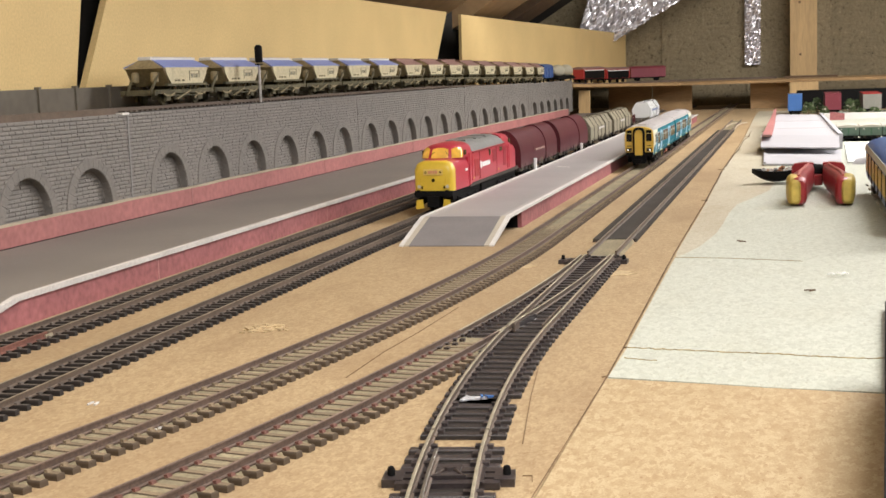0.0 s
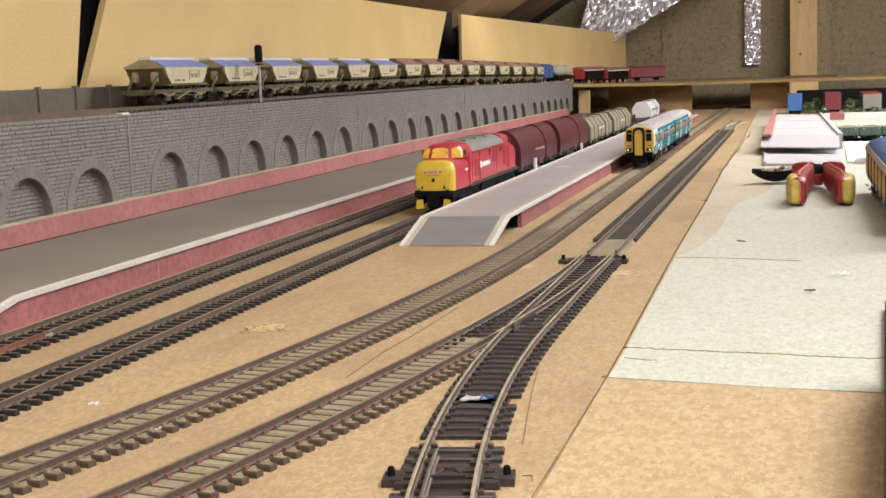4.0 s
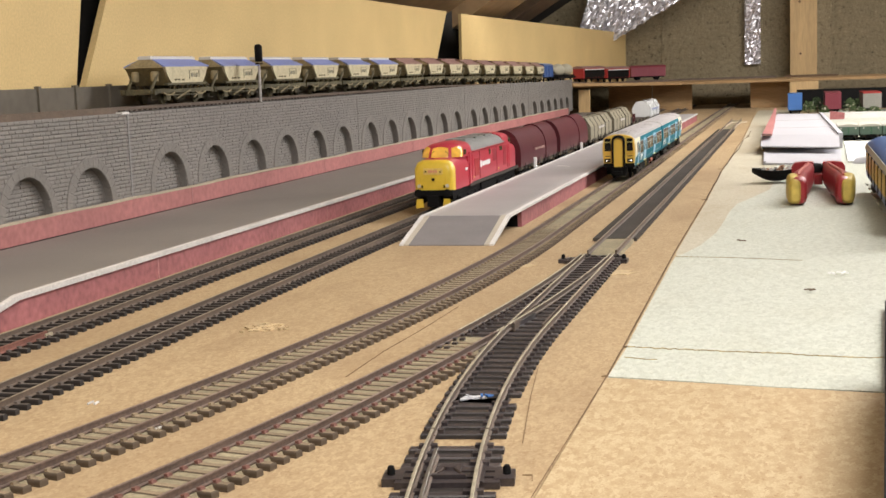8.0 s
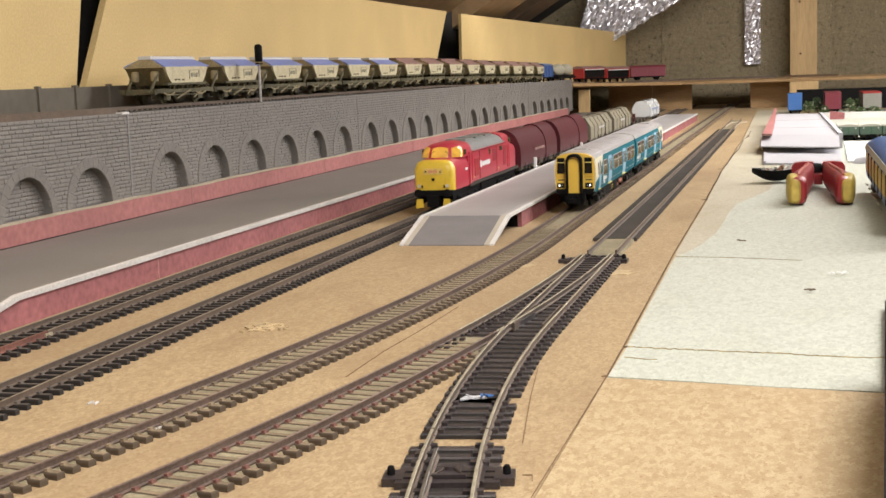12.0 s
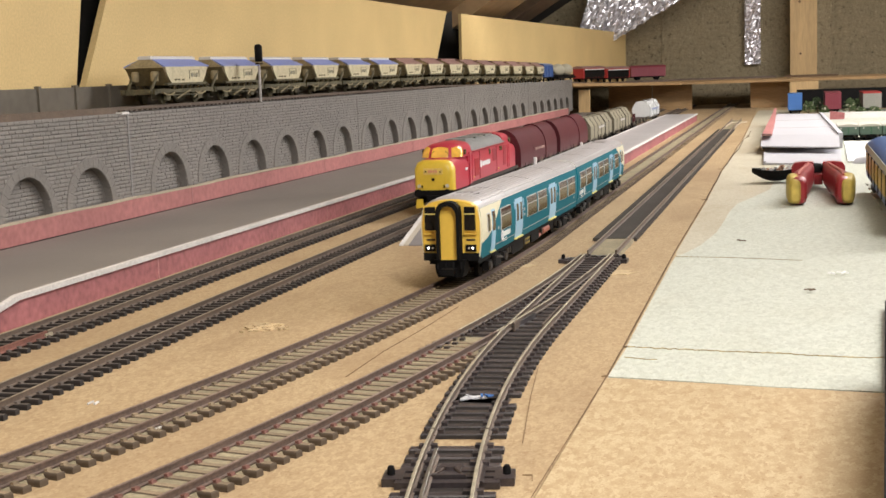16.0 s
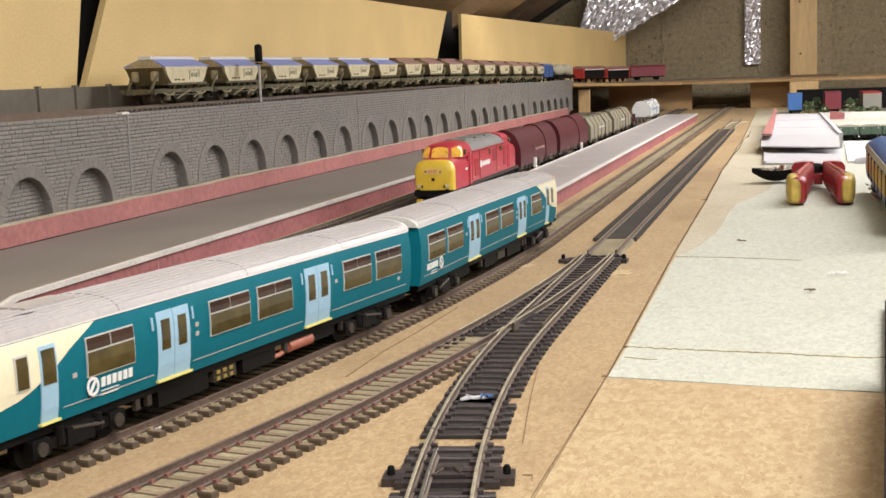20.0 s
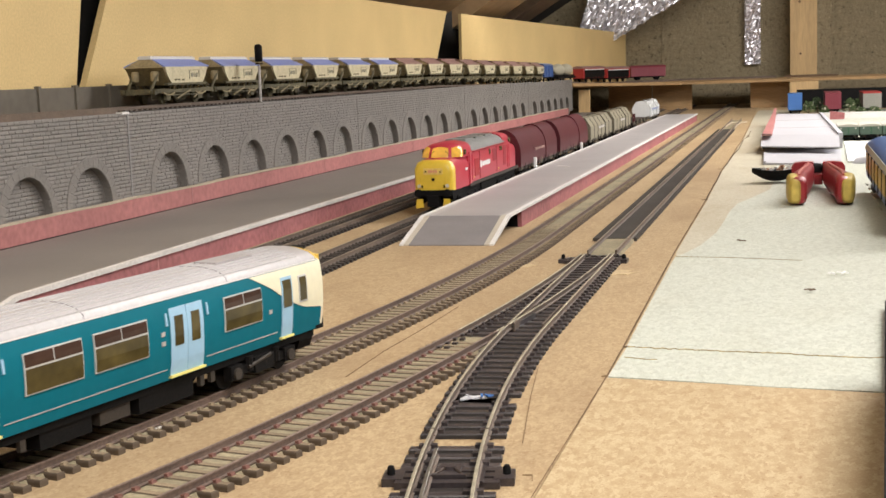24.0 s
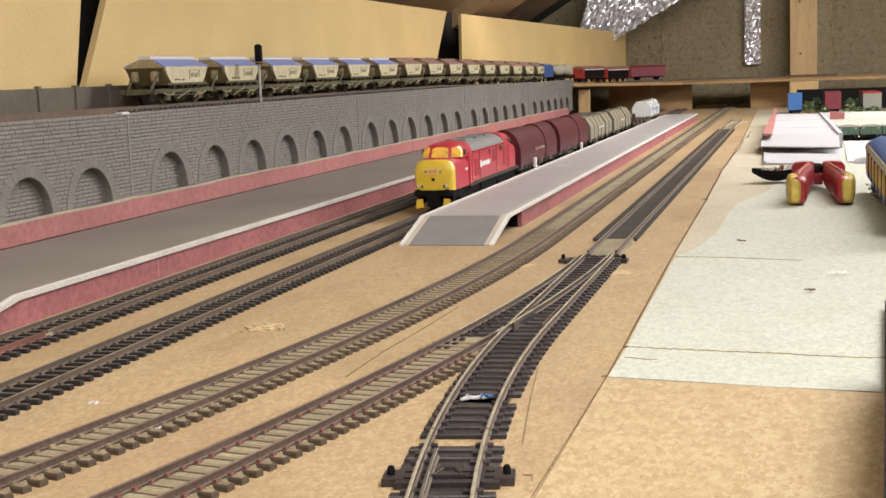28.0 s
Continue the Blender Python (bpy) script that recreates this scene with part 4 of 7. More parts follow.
def side_panel(bm, sgn, y0, y1, z0, z1, off, n=3, start=None, end=None):
    """A thin panel that follows the tumblehome. start and end: y as functions of z."""
    rings = []
    for i in range(n + 1):
        z = z0 + (z1 - z0) * i / n
        a = y0 if start is None else start(z)
        b = y1 if end is None else end(z)
        x = skin(z)
        rings.append([(sgn * (x - 0.0004), a, z), (sgn * (x + off), a, z), (sgn * (x + off), b, z), (sgn * (x - 0.0004), b, z)])
    loft(bm, rings)
    return bm


EDGE_LINE = [(0.0250, 0.0005), (0.0262, 0.010), (0.0285, 0.0175), (0.0320, 0.0255), (0.0370, 0.0340), (0.0424, 0.0460)]


def cream_end(z):
    for (za, ya), (zb, yb) in zip(EDGE_LINE[:-1], EDGE_LINE[1:]):
        if z <= zb:
            return ya + (yb - ya) * (z - za) / (zb - za)
    return EDGE_LINE[-1][1]


def bogie(bm, y, half=0.013, wb=0.017):
    for sx in (-1, 1):
        box(bm, sx * half - 0.0012, sx * half + 0.0012, y - 0.020, y + 0.020, 0.0095, 0.0125)
        for dy in (-wb, wb):
            box(bm, sx * half - 0.0018, sx * half + 0.0018, y + dy - 0.0035, y + dy + 0.0035, 0.0085, 0.0135)
        box(bm, sx * half - 0.002, sx * half + 0.002, y - 0.006, y + 0.006, 0.0085, 0.014)
    box(bm, -half, half, y - 0.004, y + 0.004, 0.010, 0.0165)
    return bm


def railcar(label, logo_y, lit, L=0.2605):
    car = thing("railcar", Matrix(), label, "railcar", "two-car train")
    prof = [(x, z) for x, z in SIDE] + [(-x, z) for x, z in reversed(SIDE)]
    part("body", along_y(B(), prof, 0.0, L), TEAL, car, "teal painted bodyshell", smooth=True)
    rp = [(x, z) for x, z in CROWN] + [(-x, z) for x, z in reversed(CROWN[:-1])]
    k = [(x * 0.97, z - 0.0012) for x, z in rp]
    bm = B()
    loft(bm, [[(x, -0.0008, z) for x, z in k], [(x, 0.003, z) for x, z in rp], [(x, L - 0.004, z) for x, z in rp], [(x, L + 0.0005, z) for x, z in rp]])
    roof = part("roof", bm, ROOF, car, "grey ribbed roof", smooth=True)
    for x, z in ((0.0135, 0.0455), (0.0118, 0.0464), (0.0100, 0.0468), (0.0080, 0.0473), (0.0054, 0.0476), (0.0018, 0.0479)):
        for sx in (-1, 1):
            part("roof_rib", boxed(sx * x - 0.00025, sx * x + 0.00025, 0.012, L - 0.006, z - 0.0006, z + 0.0002), RIBS, roof)
    part("roof_vent", boxed(-0.006, 0.004, 0.030, 0.052, 0.0472, 0.0484), ROOF, roof, bevel=0.0004)
    part("aerial", rod(B(), (0.0045, 0.016, 0.0470), (0.0075, 0.030, 0.0474), 0.0004, 6), UNDER_B, roof)
    for yy in (0.0585, 0.1305, 0.2010):
        part("roof_seam", along_y(B(), [(x, z + 0.00012) for x, z in rp], yy, yy + 0.0004), ROOF_D, roof)
    for sx in (-1, 1):
        part("gutter", side_panel(B(), sx, 0.0, L, 0.0426, 0.0430, 0.0003, 1), ROOF_W, car, "thin pale cantrail line")
        part("cab_side", side_panel(B(), sx, 0.0, 0.0, 0.0251, 0.0424, 0.0003, 12, start=lambda z: 0.0, end=cream_end), CREAM, car, "cream painted cab side")
        for a, b in ((0.0404, 0.0630), (0.104, 0.129), (0.134, 0.158), (0.198, 0.222), (0.2265, 0.2505)):
            w = part("window", side_panel(B(), sx, a, b, 0.0266, 0.0384, 0.00045), FRAME, car)
            part("pane", side_panel(B(), sx, a + 0.0004, b - 0.0004, 0.0270, 0.0339, 0.0006, 2), GLASS, w, "dark window glass")
            mid = (a + b) / 2
            for c, d in ((a + 0.0004, mid - 0.0003), (mid + 0.0003, b - 0.0004)):
                part("pane", side_panel(B(), sx, c, d, 0.0345, 0.0380, 0.0006, 2), GLASS_T, w, "dark brown toplight glass")
        for a, b in ((0.075, 0.0925), (0.168, 0.187)):
            mid = (a + b) / 2
            for c, d in ((a, mid - 0.00015), (mid + 0.00015, b)):
                dr = part("door", side_panel(B(), sx, c, d, 0.0182, 0.0397, 0.00025, 5), SKYBLUE, car, "pale blue sliding door leaf")
                e = (d - c) * 0.24
                part("pane", side_panel(B(), sx, c + e, d - e, 0.0274, 0.0370, 0.0004, 3), GLASS, dr, "dark door glass")
            part("step", boxed(sx * 0.0148 if sx > 0 else -0.0164, 0.0164 if sx > 0 else -0.0148, a - 0.0005, b + 0.0005, 0.0174, 0.0181), YELLOW_P, car, "yellow door step")
        dr = part("cab_door", side_panel(B(), sx, 0.0205, 0.0275, 0.0182, 0.0397, 0.0005, 6), SKYBLUE, car, "pale blue cab door")
        part("pane", side_panel(B(), sx, 0.0213, 0.0267, 0.0288, 0.0386, 0.0007, 3), GLASS, dr, "dark door glass")
        part("step", boxed(sx * 0.0148 if sx > 0 else -0.0164, 0.0164 if sx > 0 else -0.0148, 0.0198, 0.0282, 0.0174, 0.0181), YELLOW_P, car, "yellow door step")
        w = part("window", side_panel(B(), sx, 0.0105, 0.0160, 0.0290, 0.0388, 0.0006), FRAME, car)
        part("pane", side_panel(B(), sx, 0.0111, 0.0154, 0.0296, 0.0382, 0.0008, 3), GLASS, w, "dark window glass")
        for a, b in ((0.0945, 0.166), (0.189, 0.256), (0.030, 0.073)):
            part("stripe", side_panel(B(), sx, a, b, 0.0203, 0.0206, 0.0002, 1), GREYMARK, car, "thin pale line")
        # plain mark in place of the operator's name, and small panels
        bm = B()
        x = skin(0.0235) + 0.0003
        n = 16
        ring = []
        for i in range(n):
            a = 2 * math.pi * i / n
            ring.append((math.cos(a), math.sin(a)))
        loft(bm, [[(sx * (x + dx), logo_y + c * r, 0.0238 + s * r) for c, s in ring] for dx, r in ((0.0002, 0.0028), (0.0004, 0.0028), (0.0004, 0.0019), (0.0002, 0.0019))], cap=False)
        part("round_mark", bm, WHITE, car, "white ring mark")
        part("mark", loft(B(), [[(sx * (x + dx), logo_y + dy, 0.0238 + dz) for dy, dz in ((-0.0016, -0.0012), (-0.0008, -0.0017), (0.0016, 0.0012), (0.0008, 0.0017))] for dx in (0.0001, 0.0004)]), WHITE, car, "white slash mark")
        for i in range(6):
            part("mark", side_panel(B(), sx, logo_y + 0.0043 + i * 0.0026, logo_y + 0.0061 + i * 0.0026, 0.0226, 0.0254, 0.0003, 1), WHITE, car, "white plain bar")
        for i in range(2):
            part("small_mark", side_panel(B(), sx, logo_y + 0.0043, logo_y + 0.0125, 0.0212 - 0.0012 * i, 0.0215 - 0.0012 * i, 0.0003, 1), WHITE, car)
        for yy in (0.0722, 0.0940, 0.1652, 0.1886):
            part("door_light", side_panel(B(), sx, yy, yy + 0.0008, 0.0345, 0.0385, 0.0005, 1), SKYBLUE, car)
        for yy, zz in ((0.0955, 0.0315), (0.0955, 0.0285), (0.191, 0.0310), (0.0340, 0.0280), (0.2470, 0.0235)):
            part("notice", side_panel(B(), sx, yy, yy + 0.0018, zz, zz + 0.0014, 0.0003, 1), GREYMARK, car)
    # cab front
    fp = [(x * 0.985, z) for x, z in SIDE] + [(x * 0.975, z - 0.0006) for x, z in CROWN[1:]]
    fp = fp + [(-x, z) for x, z in reversed(fp[:-1])]
    cabf = part("cab_front", loft(B(), [[(x * 0.96, -0.0022, 0.0168 + (z - 0.0168) * 0.985) for x, z in fp], [(x, -0.0004, z) for x, z in fp], [(x, 0.0002, z) for x, z in fp]]), YELLOW, car, "yellow warning end", smooth=True)
    arch = [(0.0063, 0.0172), (0.0064, 0.0412), (0.0058, 0.0440), (0.0040, 0.0459), (0.0018, 0.0466), (0, 0.0468)]
    arch = arch + [(-x, z) for x, z in reversed(arch[:-1])]
    inner = [(x * 0.74, 0.0172 + (z - 0.0172) * 0.92) for x, z in arch]
    bm = B()
    ya, yb = -0.0082, -0.0018
    vo = [[bm.verts.new((x, y, z)) for x, z in pr] for pr, y in ((arch, ya), (inner, ya), (inner, yb), (arch, yb))]
    for u, v in zip(vo, vo[1:] + vo[:1]):
        for i in range(len(arch) - 1):
            bm.faces.new((u[i], u[i + 1], v[i + 1], v[i]))
    for i in (0, -1):
        bm.faces.new([r_[i] for r_ in vo])
    part("gangway", bm, BLACK, car, "black rubber gangway surround")
    door = [(x * 0.99, z) for x, z in inner]
    part("gangway_door", along_y(B(), door, -0.0056, -0.0030), YELLOW, car, "yellow gangway door")
    for sx in (-1, 1):
        wf = part("windscreen", along_y(B(), [(sx * 0.0074, 0.0312), (sx * 0.0146, 0.0312), (sx * 0.0144, 0.0443), (sx * 0.0074, 0.0450)], -0.0028, -0.0010), YELLOW, car, bevel=0.0002)
        part("pane", along_y(B(), [(sx * 0.0079, 0.0322), (sx * 0.0083, 0.0318), (sx * 0.0136, 0.0318), (sx * 0.0140, 0.0322), (sx * 0.0138, 0.0432), (sx * 0.0134, 0.0436), (sx * 0.0083, 0.0438), (sx * 0.0079, 0.0434)], -0.0031, -0.0020), GLASS_D, wf, "dark windscreen glass")
        part("blind", boxed(sx * 0.0109 - 0.0026, sx * 0.0109 + 0.0026, -0.0034, -0.0029, 0.0409, 0.0435), BLACK, wf, "black destination blind")
        part("wiper_bar", boxed(sx * 0.0109 - 0.0029, sx * 0.0109 + 0.0029, -0.0035, -0.0029, 0.0399, 0.0404), YELLOW_P, wf, "pale yellow bar across the windscreen")
        part("wiper", rod(B(), (sx * 0.0090, -0.0034, 0.0322), (sx * 0.0118, -0.0034, 0.0388), 0.0002, 6), BLACK, wf)
        lb = part("lamp_cluster", boxed(sx * 0.0112 - 0.0030, sx * 0.0112 + 0.0027, -0.0030, -0.0012, 0.0212, 0.0246), BLACK, car, bevel=0.0003)
        for i, xx in enumerate((0.0100, 0.0122)):
            on = lit and i == 1
            part("lamp", rod(B(), (sx * xx, -0.0034, 0.0229), (sx * xx, -0.0028, 0.0229), 0.00062 if i == 1 else 0.0005, 12), LAMP if on else TAIL, lb, "lit white lamp" if on else "unlit lamp lens")
        part("hand_rail", boxed(sx * 0.0108 - 0.0034, sx * 0.0108 + 0.0034, -0.0034, -0.0016, 0.0298, 0.0303), YELLOW, car)
        part("small_mark", boxed(sx * 0.011 - 0.0024, sx * 0.011 + 0.0024, -0.0025, -0.0016, 0.0266, 0.0274), UNDER_B, car)
        part("end_beam", boxed(min(sx * 0.0063, sx * 0.0152), max(sx * 0.0063, sx * 0.0152), -0.0026, 0.003, 0.0164, 0.0203), BLACK, car, bevel=0.0004)
    part("bumper", along_y(B(), [(-0.0066, 0.0084), (0.0066, 0.0084), (0.0078, 0.0112), (0.0084, 0.0172), (-0.0084, 0.0172), (-0.0078, 0.0112)], -0.0055, 0.004), BLACK, car, bevel=0.0008)
    for i in range(4):
        part("pipe", sweep(B(), [(-0.0065 + i * 0.0043, -0.0056, 0.0160), (-0.0062 + i * 0.0043, -0.0075, 0.0130), (-0.0058 + i * 0.0040, -0.0060, 0.0100)], [0.0006] * 3, 6), BLACK, car, smooth=True)
    part("coupler", boxed(-0.0035, 0.0035, -0.0115, -0.004, 0.0102, 0.0132), BLACK, car, bevel=0.0005)
    for sx in (-1, 1):
        part("corner_strip", side_panel(B(), sx, -0.0016, 0.0006, 0.0168, 0.0424, -0.00005, 8), CREAM, car, "cream corner strip")
    # inner end
    part("inner_gangway", along_y(B(), arch, L, L + 0.0045), BLACK, car, "black gangway bellows", bevel=0.0004)
    part("end_roof", along_y(B(), [(x * 1.004, z + 0.0002) for x, z in rp], L - 0.0008, L + 0.0012), ROOF_W, roof, "pale roof end")
    part("jumper_cable", sweep(B(), [(0.0118, L + 0.0012, 0.036), (0.0122, L + 0.003, 0.024), (0.0115, L + 0.0035, 0.0165), (0.0100, L + 0.001, 0.0150)], [0.0007] * 4, 6), WHITE, car, "white jumper cable", smooth=True)
    for zz in (0.0395, 0.0310, 0.0285, 0.0260):
        part("end_mark", boxed(0.0085, 0.0115, L, L + 0.0004, zz, zz + 0.0018), WHITE, car)
    # underframe
    part("floor_pan", boxed(-0.0135, 0.0135, 0.002, L - 0.002, 0.0140, 0.0169), UNDER, car)
    for yc in (0.038, 0.222):
        part("bogie", bogie(B(), yc), UNDER, car, "black bogie frame", bevel=0.0003)
        for dy in (-0.017, 0.017):
            ws = part("wheelset", wheel(wheel(rod(B(), (-0.012, yc + dy, 0.0106), (0.012, yc + dy, 0.0106), 0.0008, 8), -0.0083, yc + dy, 0.0106, 0.0058, 0.0022), 0.0083, yc + dy, 0.0106, 0.0058, 0.0022), UNDER, car, smooth=True)
    for nm, a, b, w, z0, m_ in (("engine_box", 0.078, 0.106, 0.0130, 0.0085, UNDER), ("radiator", 0.110, 0.124, 0.0126, 0.0095, UNDER_B), ("fuel_tank", 0.128, 0.150, 0.0128, 0.0088, UNDER), ("battery_box", 0.176, 0.196, 0.0122, 0.0100, UNDER)):
        part(nm, boxed(-w, w, a, b, z0, 0.0142), m_, car, bevel=0.0006)
    part("air_tank", rod(B(), (0.0118, 0.160, 0.0118), (0.0118, 0.177, 0.0118), 0.0022, 12), CORAL, car, "coral red air tank", smooth=True)
    part("exhaust_pipe", sweep(B(), [(0.0118, 0.160, 0.0112), (0.0122, 0.153, 0.0100), (0.0118, 0.147, 0.0104)], [0.0009] * 3, 8), CORAL, car, "coral red pipe", smooth=True)
    for i in range(6):
        part("gauge_plate", boxed(0.0130, 0.0134, 0.111 + 0.004 * (i % 3), 0.113 + 0.004 * (i % 3), 0.0100 + 0.0022 * (i // 3), 0.0112 + 0.0022 * (i // 3)), GAUGE, car)
    # springs, axle boxes and cross members below the floor
    for sx in (-1, 1):
        for yc in (0.038, 0.222):
            for dy in (-0.017, 0.017):
                part("axle_box", rod(B(), (sx * 0.0138, yc + dy, 0.0106), (sx * 0.0156, yc + dy, 0.0106), 0.0021, 10), UNDER_B, car, smooth=True)
            for dy in (-0.0085, 0.0085):
                part("spring", rod(B(), (sx * 0.0138, yc + dy, 0.0098), (sx * 0.0138, yc + dy, 0.0150), 0.0016, 8), UNDER, car)
            part("damper", rod(B(), (sx * 0.0148, yc - 0.004, 0.0135), (sx * 0.0148, yc + 0.010, 0.0115), 0.0007, 6), UNDER_B, car)
        for yy in (0.066, 0.072, 0.156, 0.200):
            part("bracket", boxed(sx * 0.0125 - 0.0008, sx * 0.0125 + 0.0008, yy, yy + 0.0022, 0.0105, 0.0150), UNDER_B, car)
    # the bodies are a little narrow for their length
    for ob in car.children_recursive:
        ob.data.transform(Matrix.Diagonal((0.95, 1, 1, 1)))
    return car


CARLEN, GAP, PIV = 0.2605, 0.0105, (0.038, 0.222)
car_a = railcar("teal model railcar with yellow cab end and pale blue doors", 0.0425, True)
car_b = railcar("teal model railcar trailing with cream cab at its tail", 0.2330, False)
FRONT = [(0.0, 0.6065), (3.5, 0.6065), (4.5, 0.6015), (5.0, 0.5905), (5.5, 0.5745), (6.0, 0.5545), (6.5, 0.5285), (7.0, 0.4965), (7.5, 0.4645), (8.0, 0.4345), (8.5, 0.4075), (9.0, 0.3795), (9.5, 0.3505), (10.0, 0.3195), (10.5, 0.2865), (11.0, 0.2505), (11.5, 0.2105), (12.0, 0.1695), (12.5, 0.126), (13.0, 0.0805), (13.5, 0.0342), (14.0, -0.0125), (14.5, -0.0588), (15.0, -0.102), (15.5, -0.1453), (16.0, -0.1885), (16.5, -0.233), (17.0, -0.2787), (17.5, -0.3253), (18.0, -0.3721), (18.5, -0.4171), (19.0, -0.4605), (19.5, -0.5035), (20.0, -0.5447), (20.5, -0.5862), (21.0, -0.6282), (21.5, -0.6697), (22.0, -0.7137), (22.5, -0.759), (23.0, -0.807), (23.5, -0.855), (24.0, -0.901), (24.5, -0.9495), (25.0, -0.9995), (25.5, -1.049), (26.0, -1.098), (27.0, -1.187), (28.0, -1.277)]


def car_pose(s_front, tail=False):
    """Both bogie pivots lie on the running line. s_front: the train's front end."""
    s_front -= 0.02
    if not tail:
        a, b = line3(s_front + PIV[0]), line3(s_front + PIV[1])
    else:
        e = s_front + 2 * CARLEN + GAP
        a, b = line3(e - PIV[0]), line3(e - PIV[1])
    pa, pb = Vector((a[0], a[1], 0)), Vector((b[0], b[1], 0))
    d = (pb - pa).normalized()
    o = pa - d * PIV[0]
    return pose(o.x, o.y, 0.0, 0, 0, math.degrees(math.atan2(-d.x, d.y)))

# ---- freight train beside the island ----
XF = -0.271


LRED = mat("loco_red_shade", (0.30, 0.024, 0.036), 0.5, vary=0.15)


def loco():
    lo = thing("diesel_locomotive", pose(XF, 1.012, 0), "red model diesel locomotive with yellow nose and grey roof", "locomotive")
    L = 0.246
    side = [(0.0168, 0.0205), (0.0172, 0.0260), (0.0172, 0.0430), (0.0166, 0.0470)]
    roofp = [(0.0166, 0.0470), (0.0148, 0.0510), (0.0105, 0.0538), (0.0055, 0.0552), (0, 0.0557)]
    full = side + [(-x, z) for x, z in reversed(side)]
    part("body", along_y(B(), full, 0.046, L - 0.040), RED, lo, "red bodyside", smooth=True)
    rp = roofp + [(-x, z) for x, z in reversed(roofp[:-1])]
    part("roof", along_y(B(), rp, 0.062, L - 0.056), LROOF, lo, "weathered grey roof", smooth=True)
    for y in (0.075, 0.112, 0.149):
        part("roof_hatch", boxed(-0.0085, 0.0085, y, y + 0.026, 0.0540, 0.0560), LROOF, lo, bevel=0.0008)
    # nose: rounded box lower than the cab
    def ring(y, w, zt, zb=0.0205, k=0.0062):
        return [(w, y, zb), (w, y, zt - k), (w - k * 0.35, y, zt - k * 0.3), (w - k, y, zt), (-w + k, y, zt), (-w + k * 0.35, y, zt - k * 0.3), (-w, y, zt - k), (-w, y, zb)]
    part("nose", loft(B(), [ring(0.0, 0.0132, 0.0400, 0.0208), ring(0.0012, 0.0146, 0.0420, 0.0206), ring(0.0042, 0.0156, 0.0434, 0.0206), ring(0.0075, 0.0160, 0.0438, 0.0206)]), LYELLOW, lo, "yellow nose end", smooth=True)
    part("nose_side", loft(B(), [ring(0.0077, 0.0160, 0.0438, 0.0206), ring(0.030, 0.0167, 0.0446, 0.0206), ring(0.046, 0.0170, 0.0450, 0.0206)]), RED, lo, "red nose side", smooth=True)
    # cab with rounded raked windscreen and domed roof
    tab = [(0.0440, 0.0166, 0.0205), (0.0472, 0.0163, 0.0220), (0.0508, 0.0153, 0.0243), (0.0530, 0.0138, 0.0268), (0.0544, 0.0112, 0.0305), (0.0555, 0.0065, 0.0385), (0.0560, 0.0010, 0.0500)]

    def cab_at(z):
        for (za, wa, ya), (zb, wb, yb) in zip(tab[:-1], tab[1:]):
            if z <= zb:
                t = (z - za) / (zb - za)
                return wa + (wb - wa) * t, ya + (yb - ya) * t
        return tab[-1][1:]

    def on_cab(u, z, off=0.0):
        w, yf = cab_at(z)
        return ((w + off) * math.sin(u * math.pi / 2), yf - off + 0.0115 * (1 - math.cos(u * math.pi / 2)), z)

    def cab_rings(flip):
        rings = []
        for z, w, yf in tab:
            pts = [on_cab(-1 + 2 * i / 14, z) for i in range(15)] + [(w, 0.062, z), (-w, 0.062, z)]
            rings.append([(x, L - y if flip else y, zz) for x, y, zz in pts])
        return rings

    part("cab", loft(B(), cab_rings(False)), RED, lo, "red domed cab", smooth=True)
    part("rear_cab", loft(B(), cab_rings(True)), RED, lo, "red domed cab", smooth=True)
    part("rear_nose", loft(B(), [ring(L, 0.0140, 0.0405, 0.0208), ring(L - 0.006, 0.0160, 0.0437, 0.0206), ring(L - 0.030, 0.0167, 0.0446, 0.0206), ring(L - 0.040, 0.0170, 0.0450, 0.0206)]), RED, lo, "red nose side", smooth=True)
    for u0, u1 in ((-0.94, -0.38), (-0.27, 0.27), (0.38, 0.94)):
        rings = []
        for i in range(9):
            u = u0 + (u1 - u0) * i / 8
            zt = 0.0526 - 0.0012 * (abs(i - 4) / 4) ** 2
            rings.append([on_cab(u, 0.0446, 0.00025), on_cab(u, 0.0472, 0.00025), on_cab(u, 0.0508, 0.00025), on_cab(u, zt, 0.00025), on_cab(u, zt, -0.0008), on_cab(u, 0.0508, -0.0008), on_cab(u, 0.0472, -0.0008), on_cab(u, 0.0446, -0.0008)])
        part("windscreen", loft(B(), rings), CABGLOW, lo, "windscreen with a warm glow put into its glass")
    for u in (-0.30, 0.30):
        part("wiper", rod(B(), on_cab(u, 0.0462, 0.0008), on_cab(u * 0.6, 0.0496, 0.0008), 0.00016, 6), BLACK, lo)
    for sx in (-1, 1):
        sd = lambda y0, y1, z0, z1, e: boxed(min(sx * 0.0168, sx * (0.0172 + e)), max(sx * 0.0168, sx * (0.0172 + e)), y0, y1, z0, z1)
        part("cab_window", sd(0.0345, 0.0400, 0.0462, 0.0500, 0.0002), GLASS, lo)
        part("cab_door", sd(0.0490, 0.0560, 0.0215, 0.0468, 0.0005), RED, lo, bevel=0.0003)
        for y in (0.0480, 0.0570, L - 0.050, L - 0.043):
            part("handrail", rod(B(), (sx * 0.0178, y, 0.024), (sx * 0.0178, y, 0.044), 0.0003, 6), RED, lo)
        part("grille", sd(0.068, 0.083, 0.0260, 0.0400, 0.0003), mat("dull_red", (0.36, 0.02, 0.025), 0.55, vary=0.15) if sx > 0 else RED, lo)
